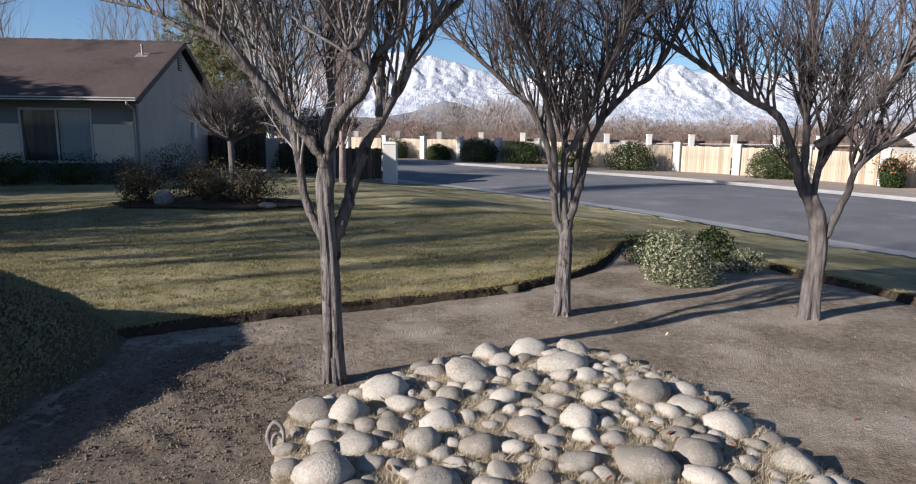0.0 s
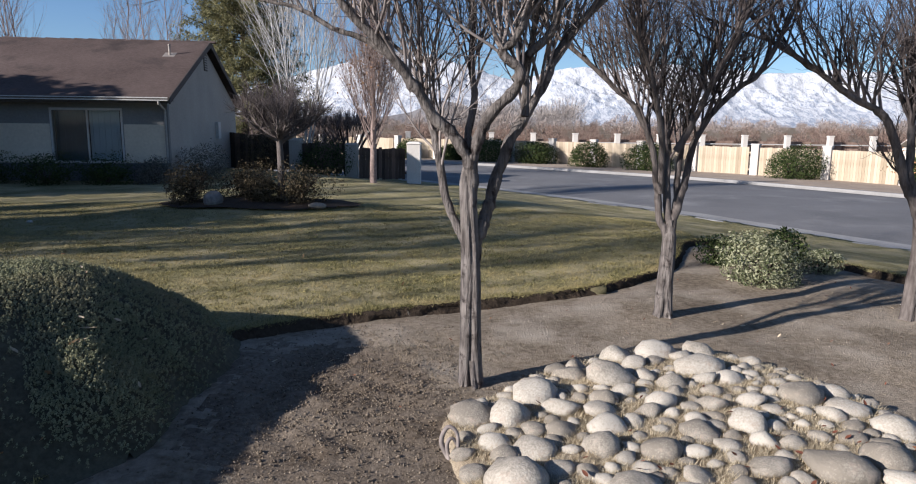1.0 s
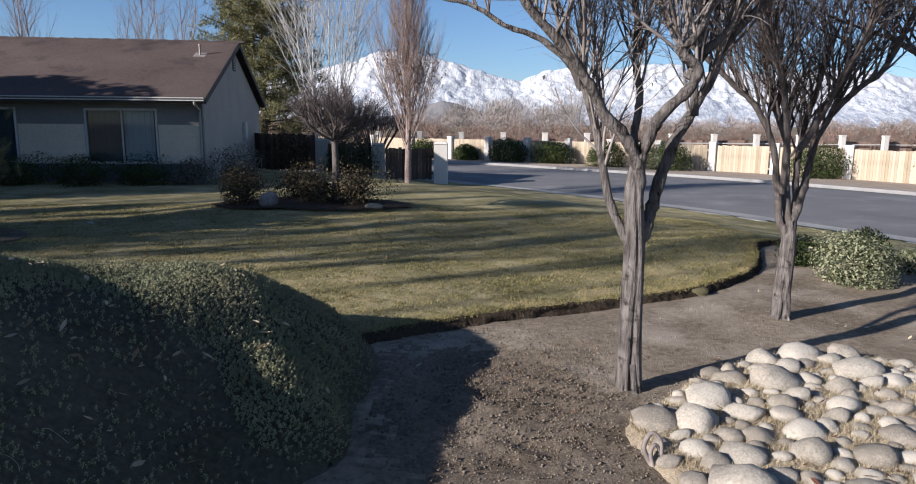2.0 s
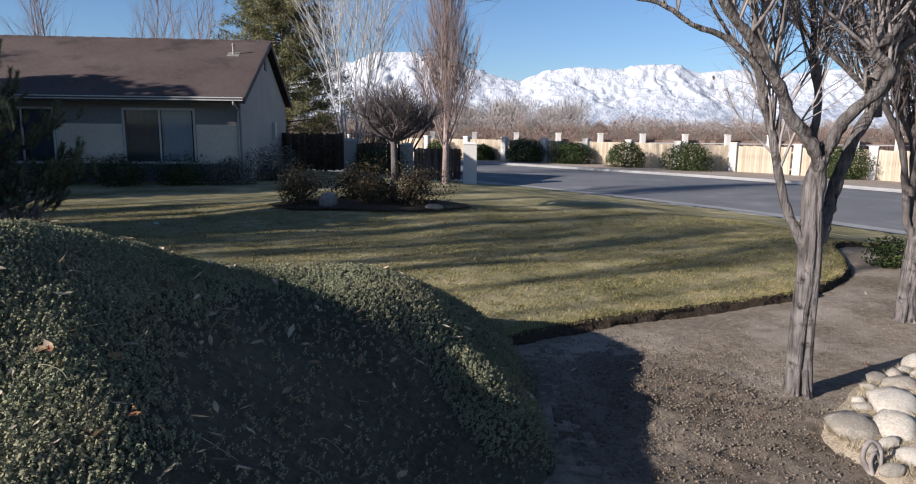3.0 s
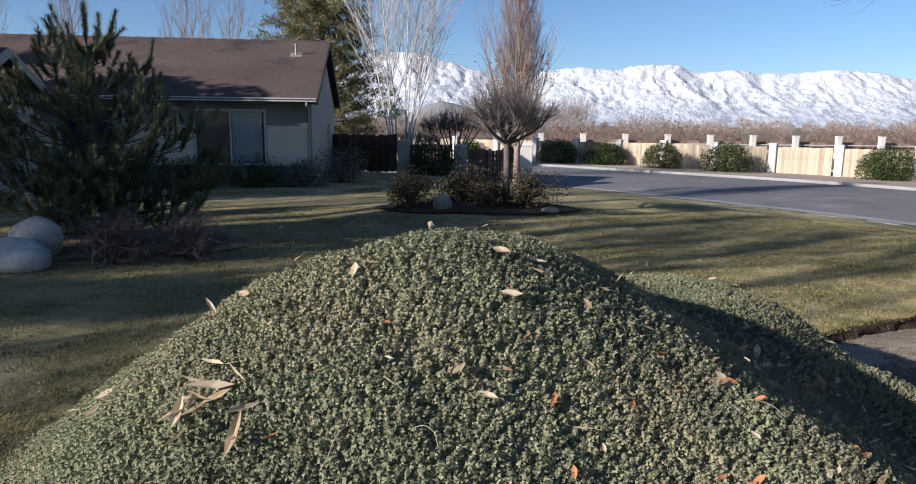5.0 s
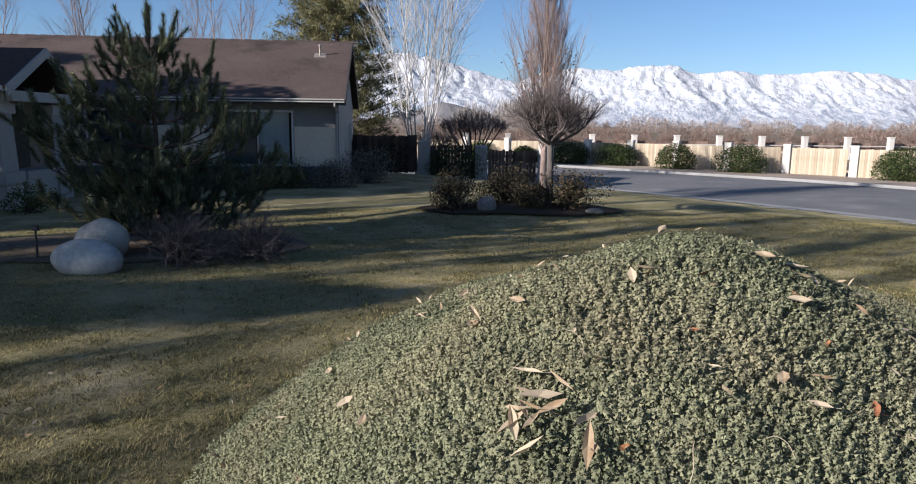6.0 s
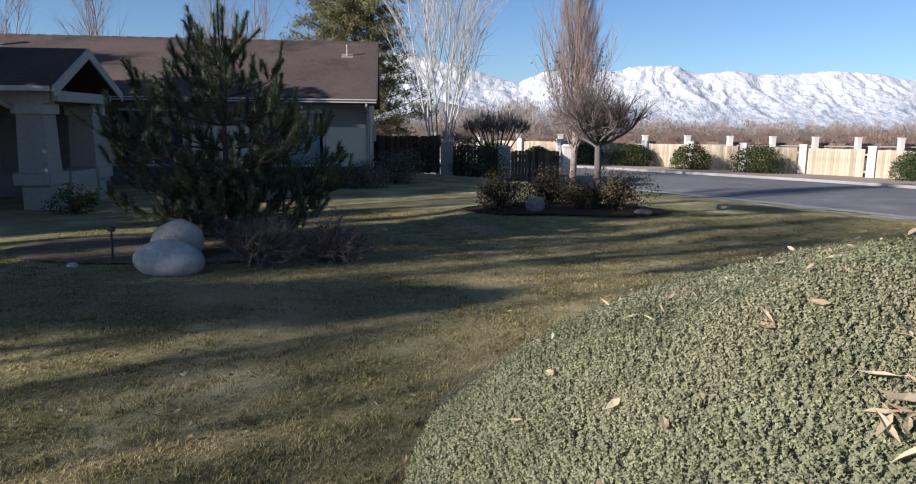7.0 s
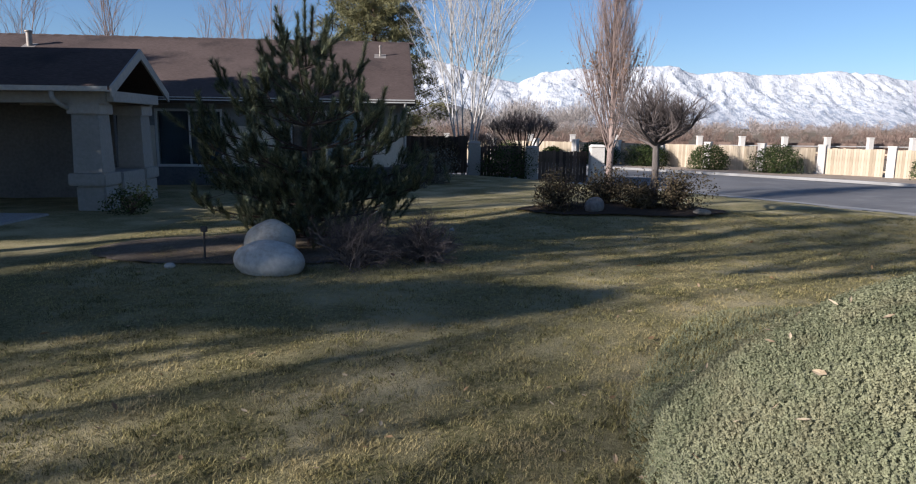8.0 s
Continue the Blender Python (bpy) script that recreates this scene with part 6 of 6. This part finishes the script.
def clipped_tree(at, height, radii, n, label, seed):
    """Stems fanning up into a dense clipped dome of twigs."""
    rng = np.random.default_rng(seed)
    tree = thing("clipped_shrub", label, "shrub", at)
    T = Tubes()
    for k in range(16):
        an, o = k * 2.4, 0.25 + 0.75 * rng.random()
        tip = np.array([math.cos(an) * radii[0] * o, math.sin(an) * radii[1] * o, height])
        T.add(spline([(0.1 * math.cos(an), 0.1 * math.sin(an), -0.1), tip * np.array([0.4, 0.4, 0.5]), tip], 4), np.linspace(0.05, 0.02, 9), 5)
    T.done("framework", M_TWIG_DARK, tree)
    twigs = Tubes()
    spec = ((4, 0.2, 0.06, 5, 0.55, 0.6, 3), (3, 0.22, 0.05, 0, 0, 0, 3))
    for k in range(n):
        an, o = rng.random() * 6.283, rng.random() ** 0.5
        x, y = math.cos(an) * radii[0] * o, math.sin(an) * radii[1] * o
        top = height + radii[2] * math.sqrt(max(0.05, 1 - o * o))
        low = height - radii[2] * 0.55 * (1 - 0.5 * o)
        z = low + (top - low) * rng.random() * 0.75
        shoot(twigs, rng, (x * 0.92, y * 0.92, z), (x * 0.35 + rng.normal() * 0.3, y * 0.35 + rng.normal() * 0.3, 0.8), min(0.45, top - z + 0.05), 0.013, 0, spec)
    tagged(twigs.done("crown", M_CROWN, tree, "dense dome of dark leafless twigs"), kind="stuff")
    return tree


clipped_tree(on_land(-6.2, 29.6), 2.2, (1.45, 1.1, 0.78), 420, "bare shrub clipped to a flat rounded top behind the fence", 143)
clipped_tree(on_land(-8.0, 33.0), 1.6, (1.2, 1.0, 0.75), 320, "bare clipped shrub behind the fence", 144)

# ---- column poplar and white birch ----
def poplar(at, height, seed, label):
    rng = np.random.default_rng(seed)
    tree = thing("poplar", label, "tree", at)
    T = Tubes()
    T.add(spline([(0, 0, -0.1), (0.03, 0, height * 0.3), (-0.02, 0.02, height * 0.6), (0, 0, height * 0.92)], 5), np.linspace(0.115, 0.02, 16), 10)
    T.done("trunk", M_TWIG_RED, tree, "pale grey-brown trunk")
    T, tips = Tubes(), []
    spec = ((7, 0.035, 0.085, 14, 0.34, 0.40, 4), (4, 0.08, 0.18, 6, 0.5, 0.4, 3), (2, 0.1, 0.16, 0, 0, 0, 3))
    for k in range(92):
        f = k / 91
        an, tilt = k * 2.4, 0.20 + 0.36 * rng.random()
        d = np.array([math.cos(an) * math.sin(tilt), math.sin(an) * math.sin(tilt), math.cos(tilt)])
        shoot(T, rng, (0, 0, 0.85 + (height - 2.2) * f ** 1.25), d, (4.0 - 2.4 * f) * (0.6 + 0.45 * rng.random()), 0.019 - 0.008 * f, 0, spec, tips)
    tagged(T.done("branchwork", M_TWIG_RED, tree, "steep reddish grey branches"), kind="stuff")
    C = np.array([p for p, d in tips])
    w = (C[:, 2] < height * 0.55) & (rng.random(len(C)) < 0.30)
    C = C[w] + rng.normal(size=(w.sum(), 3)) * 0.05
    V, F = leaves(rng, C, rng.normal(size=C.shape), 0.07, 0.7)
    part_np("leaves", V, F, M_BROWNLEAF, tree, "a few clinging brown leaves")
    return tree


poplar(on_land(-4.1, 22.0), 7.6, 151, "narrow column-shaped poplar, nearly leafless")


def birch(at, height, stems, spread, seed, label, name="birch", r=0.045, material=None, spec=None):
    rng = np.random.default_rng(seed)
    tree = thing(name, label, "tree", at)
    spec = spec or ((9, 0.05, 0.03, 20, 0.36, 0.45, 6), (5, 0.09, 0.07, 8, 0.5, 0.42, 4), (4, 0.12, 0.0, 0, 0, 0, 3))
    for k in range(stems):
        T = Tubes()
        an, tilt = k * 2.4 + rng.random(), spread * (0.15 + rng.random())
        d = np.array([math.cos(an) * math.sin(tilt), math.sin(an) * math.sin(tilt), math.cos(tilt)])
        shoot(T, rng, (0.12 * math.cos(an), 0.12 * math.sin(an), -0.1), d, height * (0.75 + 0.3 * rng.random()), r, 0, spec)
        T.done("stem", material or M_WHITEBARK, tree, "white-barked stem with fine twigs")
    return tree


birch(on_land(-8.6, 31.0), 13, 9, 0.28, 161, "white-barked multi-stemmed bare birch behind the fence", r=0.038)
for i, (x, y, h) in enumerate(((-33.5, 50, 13), (-27.4, 51, 12), (-23, 50, 12.5), (-40, 49, 12), (-17.5, 54, 12))):
    birch((x, y, -0.5), h, 3, 0.22, 162 + i, "distant bare greyish tree behind the house", "bare_tree", 0.06, M_TWIG_RED)


def conifer(at, height, spread, seed, label, n=900, material=None):
    """A big pine: trunk, drooping limbs and many clumps of needles."""
    rng = np.random.default_rng(seed)
    tree = thing("pine", label, "tree", at)
    T = Tubes()
    T.add(spline([(0, 0, -0.1), (0.05, 0, height * 0.5), (0, 0, height)], 5), np.linspace(0.22, 0.03, 11), 8)
    C = []
    k = int(height * 9)
    for i in range(k):
        f = 0.12 + 0.86 * i / k
        an = i * 2.4
        reach = spread * (1.05 - f) ** 0.6 * (0.6 + 0.55 * rng.random())
        d = np.array([math.cos(an), math.sin(an), 0.15])
        p0 = np.array([0, 0, height * f])
        L = spline([p0, p0 + d * reach * 0.5, p0 + d * reach + np.array([0, 0, 0.12 * reach])], 3)
        T.add(L, np.linspace(0.045, 0.012, len(L)), 4)
        for q in range(int(n / k)):
            u = 0.3 + 0.7 * rng.random()
            C.append(p0 + d * reach * u + rng.normal(size=3) * 0.16 * np.array([1.4, 1.4, 0.8]))
    T.done("trunk", M_TWIG_DARK, tree)
    C = np.array(C)
    per = 22
    base = np.repeat(C, per, axis=0) + rng.normal(size=(len(C) * per, 3)) * 0.10
    tip = base + rng.normal(size=base.shape) * 0.13 + np.array([0, 0, 0.06])
    w = rng.normal(size=base.shape) * 0.014
    V = np.stack([base - w, base + w, tip], 1).reshape(-1, 3)
    part_np("needles", V, np.arange(len(V)).reshape(-1, 3), material or M_PINE_FAR, tree, "clumps of needles")
    return tree


conifer((-13.7, 39, -0.5), 13.2, 4.6, 171, "tall yellowish green pine behind the house", 5600)

SA, CA = math.sin(radians(SUN_AZ)), math.cos(radians(SUN_AZ))
# unseen trees added beyond the view, sunward, whose long shadows stripe the lawn
SHADE = "unseen evergreen added west of the lawn for its shade"
conifer((-30, 17.0, 0), 8.8, 1.6, 186, SHADE, 1800, M_PINE)
CYPRESS = "unseen slender evergreen added west of the lawn to cast a stripe"
for i, (c, x, h) in enumerate(((15.1, -24, 8), (17.6, -25, 7))):
    conifer((x, (c + SA * x) / CA, 0), h, 0.30, 190 + i, CYPRESS, 900, M_PINE)


def crowned_tree(at, trunk, radii, n, label, seed, leaf=0.16, girth=0.05):
    """A broad evergreen: trunk, limbs and a full leafy crown."""
    rng = np.random.default_rng(seed)
    tree = thing("evergreen_tree", label, "tree", at)
    T = Tubes()
    T.add(spline([(0, 0, -0.1), (0.05, 0, trunk * 0.5), (0, 0, trunk)], 4), np.linspace(0.012 + girth * radii[0], 0.010 + 0.8 * girth * radii[0], 9), 9)
    for k in range(9):
        an = k * 2.4
        tip = np.array([math.cos(an) * radii[0] * 0.7, math.sin(an) * radii[1] * 0.7, trunk + radii[2] * (0.3 + rng.random())])
        T.add(spline([(0, 0, trunk - 0.2), tip * np.array([0.4, 0.4, 0.7]) + np.array([0, 0, trunk * 0.3]), tip], 4), np.linspace(0.07, 0.02, 9), 6)
    T.done("trunk", M_BARK, tree)
    P, d = crown_points(rng, n, radii, 9, 0.25, 0.6)
    P[:, 2] += trunk + radii[2]
    V, F = leaves(rng, P, d, leaf, 0.6)
    part_np("crown", V, F, M_BOX, tree)
    return tree


# unseen crowns added, each set back along the sun from its shadow
ROW = "unseen round-crowned evergreen added to cast the dark band on the lawn"
for i, (x, y, away, r) in enumerate(((-14.0, 6.3, 19, 0.62), (-13.2, 6.45, 19.5, 0.58), (-12.4, 6.6, 19.5, 0.56), (-11.6, 6.72, 20, 0.52), (-10.8, 6.85, 20.5, 0.48), (-10.0, 6.97, 20.5, 0.44), (-9.2, 7.08, 21, 0.4), (-8.4, 7.18, 21.5, 0.36), (-7.6, 7.3, 22, 0.32), (-12.5, 7.7, 20.5, 0.75), (-13.6, 7.5, 19.5, 0.75))):
    z = away * math.tan(radians(SUN_EL))
    crowned_tree((x - away * math.cos(radians(SUN_AZ)), y - away * math.sin(radians(SUN_AZ)), 0), z - r, (r, r, r), 1700, ROW, 300 + i, girth=0.02)
# unseen bare trees, added for thin stripes over lawn and road
for i, (x, y) in enumerate(((-29, -3.4), (-27, -2.0), (-23, 7.6), (-24, 10.2))):
    birch((x, y, 0), 12.5, 2, 0.16, 330 + i, "unseen tall bare tree added west of the lawn for striped shade", "bare_tree", 0.12, M_TWIG)


def high_tree(at, trunk, crown, seed, label):
    """A slim tree, bare trunk below and a small twiggy crown on top."""
    rng = np.random.default_rng(seed)
    tree = thing("bare_tree", label, "tree", at)
    T = Tubes()
    T.add([(0, 0, -0.1), (0.03, 0, trunk * 0.5), (0, 0, trunk)], [0.006 * trunk, 0.005 * trunk, 0.004 * trunk], 7)
    T.done("trunk", M_BARK, tree)
    T = Tubes()
    spec = ((5, 0.08, 0.05, 7, 0.45, 0.5, 4), (3, 0.12, 0.05, 4, 0.5, 0.5, 3), (2, 0.12, 0.0, 0, 0, 0, 3))
    for k in range(9):
        d = np.array([math.cos(k * 2.4) * 0.28, math.sin(k * 2.4) * 0.28, 1.0])
        shoot(T, rng, (0, 0, trunk - 0.1), d, crown * (0.7 + 0.3 * rng.random()), 0.045 if crown > 3 else 0.03, 0, spec)
    tagged(T.done("twig_crown", M_TWIG, tree), kind="stuff")
    return tree


# added out of view: crowns for soft dapple, trunks too thin to draw lines
for i, (c, x, up, crown) in enumerate(((9.6, -21, 7.4, 5.0), (10.2, -20, 6.6, 3.4), (8.3, -22, 8.4, 4.5), (11.4, -20, 6.0, 4.2), (7.2, -22, 10.5, 4.5), (7.7, -36, 11.3, 2.6), (8.7, -37, 11.4, 2.4), (9.4, -36, 10.9, 2.2))):
    high_tree((x, (c + SA * x) / CA, 0), up, crown, 370 + i, "unseen slim bare tree added west of the lawn for dappled shade")
POLE = ((9, 0.04, 0.04, 9, 0.33, 0.5, 6), (5, 0.09, 0.07, 4, 0.5, 0.42, 4), (4, 0.12, 0.0, 0, 0, 0, 3))
# two more unseen stems that lay soft stripes
for i, (c, x) in enumerate(((11.1, -27), (13.0, -26))):
    birch((x, (c + SA * x) / CA, 0), 11, 1, 0.07, 350 + i, "unseen slim bare tree added west of the lawn to cast a soft stripe", "bare_tree", 0.11, M_TWIG, POLE)
# unseen evergreens added to keep the house front and island bed in shade
for i, (c, x) in enumerate(((21.9, -22), (23.3, -21.5), (24.7, -22), (26.2, -23), (23.6, -28))):
    crowned_tree((x, (c + SA * x) / CA, 0), 2.3, (1.35, 1.35, 2.15), 4600, "unseen evergreen added beside the house to shade its front", 340 + i, 0.32)
crowned_tree((-18.9, 6.0, 0), 3.9, (0.9, 0.9, 1.2), 5000, "unseen round-crowned evergreen added to shade the island bed", 198)


# added shadow casters, never in view
def stripe_caster(at, height, wide, seed):
    """A tall bare column of steep branches."""
    rng = np.random.default_rng(seed)
    tree = thing("bare_tree", "unseen bare column-shaped tree added west of the lawn to cast a stripe", "tree", at, group="windbreak")
    T = Tubes()
    T.add(spline([(0, 0, -0.1), (0.04, 0, height * 0.5), (0, 0, height * 0.95)], 5), np.linspace(0.17, 0.03, 11), 7)
    T.done("trunk", M_BARK, tree)
    T = Tubes()
    spec = ((6, 0.05, 0.07, 7, 0.4, 0.42, 4), (4, 0.1, 0.1, 4, 0.5, 0.4, 3), (3, 0.1, 0.1, 0, 0, 0, 3))
    for k in range(20):
        f = k / 19
        d = np.array([math.cos(k * 2.4) * wide, math.sin(k * 2.4) * wide, 1.0])
        shoot(T, rng, (0, 0, 1.2 + (height - 3.0) * f), d, 3.2 - 1.6 * f, 0.045, 0, spec)
    tagged(T.done("branchwork", M_TWIG, tree), kind="stuff")
    return tree


for i, (c, x, h, wide) in enumerate(((12.4, -22, 12, 0.12), (13.7, -23, 11, 0.13), (16.2, -22, 10.5, 0.14))):
    stripe_caster((x, (c + SA * x) / CA, 0), h, wide, 400 + i)

# likewise out of view, added for the porch's shade
for i, (c, x) in enumerate(((18.4, -21), (19.9, -21.5), (21.2, -22))):
    crowned_tree((x, (c + SA * x) / CA, 0), 0.8, (1.2, 1.2, 1.1), 2600, "unseen low round evergreen added to shade the porch", 360 + i, 0.24)

# ---- street fence: cream posts and cedar pickets ----
FZ = -0.78


posts = np.array((-6.5, 0.3)) + 1.04 * (np.array([(-30, 58.5), (-26.5, 57.6), (-23, 56.6), (-19.5, 55.6), (-16, 54.4), (-12.6, 53.2), (-9.4, 51.8), (-6.4, 50.4), (-3.5, 49.0), (-0.9, 47.7), (1.7, 46.4), (4.3, 45.2), (6.7, 43.4), (9.1, 41.2), (11.6, 39.1), (14.1, 36.8), (16.4, 33.9), (18.4, 30.9), (20.1, 27.8), (21.9, 24.6), (23.6, 21.4), (25.2, 18)]) - np.array((-6.5, 0.3)))
first = thing("fence_post", "cream stucco fence post in sun", "post", (0, 0, 0), group="street fence posts")
part("shaft", boxed(-0.2, 0.2, -0.2, 0.2, -0.2, 1.66, 0.015), M_WHITEPOST, first)
part("cap", boxed(-0.235, 0.235, -0.235, 0.235, 1.66, 1.74, 0.02), M_WHITEPOST, first)
for i, (x, y) in enumerate(posts):
    m = pose(x, y, FZ, 0, 0, 50)
    if i == 0:
        first.matrix_basis = m
    else:
        copy_thing(first, m)
for i in range(len(posts) - 1):
    p, q = posts[i], posts[i + 1]
    d = (q - p) / np.linalg.norm(q - p)
    w = 0.14 if i > 7 else 0.4
    board_fence("street_fence", p + d * 0.24, q - d * 0.22, FZ, 1.56, M_CEDAR, "new blond cedar picket fence panel in sun", group="street fence panels", ragged=0.012, seed=i, width=w)
B_LABEL = "rounded dark green evergreen shrub before the street fence"
for i, (x, y, r, h) in enumerate(((-2.4, 48.0, 1.0, 0.7), (0.35, 45.9, 1.5, 1.0), (3.3, 44.6, 1.45, 0.95), (6.0, 41.3, 1.35, 0.95), (8.95, 38.9, 1.45, 1.0), (15.0, 34.3, 1.5, 1.0), (-5.6, 49.4, 1.1, 0.8), (18.0, 29.6, 0.55, 0.8))):
    leafy_bush("street_shrub", (-6.5 + 1.035 * (x + 6.5), 0.3 + 1.035 * (y - 0.3), FZ - 0.02), (r * 0.88, r * 0.8, h * 0.97), 6500, 0.10, M_BOX, B_LABEL, "shrub", 200 + i, "street shrubs", amp=0.15)

# second fence further back, with its own posts and a white top rail
back = thing("fence_post", "cream post of the fence further back", "post", (0, 0, 0), group="back fence posts")
part("shaft", boxed(-0.22, 0.22, -0.22, 0.22, -0.2, 1.78, 0.02), M_WHITEPOST, back)
part("cap", boxed(-0.26, 0.26, -0.26, 0.26, 1.78, 1.88, 0.02), M_WHITEPOST, back)
for i in range(16):
    m = pose(-10.2 + 3.75 * i, 62 - 0.06 * i, -0.72)
    if i == 0:
        back.matrix_basis = m
    else:
        copy_thing(back, m)
    board_fence("back_fence", (-9.8 + 3.75 * i, 62.0), (-6.9 + 3.75 * i, 62.0), -0.72, 1.35, M_BACKFENCE, "brown board fence further back", group="back fence panels", width=0.5, seed=i)
    rail = thing("top_rail", "white metal rail along the back fence", "rail", (-10.2 + 3.75 * i, 61.7, -0.72), group="back rails")
    part("bar", boxed(0, 3.75, -0.05, 0.05, 1.02, 1.10, 0.01), M_GUTTER, rail)

# low pale-boarded shed beyond the fence, and a rusty creeper on the fence
far_house = thing("far_shed", "low shed with pale lapped boards beyond the street fence", "shed", (27, 43, -0.7), 0)
bm = bmesh.new()
prism(bm, [(-2, 1.3), (0, 2.25), (2, 1.3), (0, 2.35)], "x", -0.3, 9)
part("roof", bm, M_ROOF_FAR, far_house)
part("wall", boxed(0, 8.7, -1.6, 1.6, -0.2, 1.4), M_STUCCO, far_house)
for k in range(7):
    part("lap_board", boxed(-0.3, 9, -2.0 + k * 0.28, -1.97 + k * 0.28 + 0.24, 1.31 + k * 0.133, 1.34 + k * 0.133), M_ROOF_FAR, far_house)
leafy_bush("creeper", (18.9, 30.4, FZ + 0.75), (1.3, 0.5, 0.5), 420, 0.11, M_BROWNLEAF, "sparse rusty-leaved creeper over the street fence", "creeper", 221, stems=34, amp=0.4, shell=0.9)
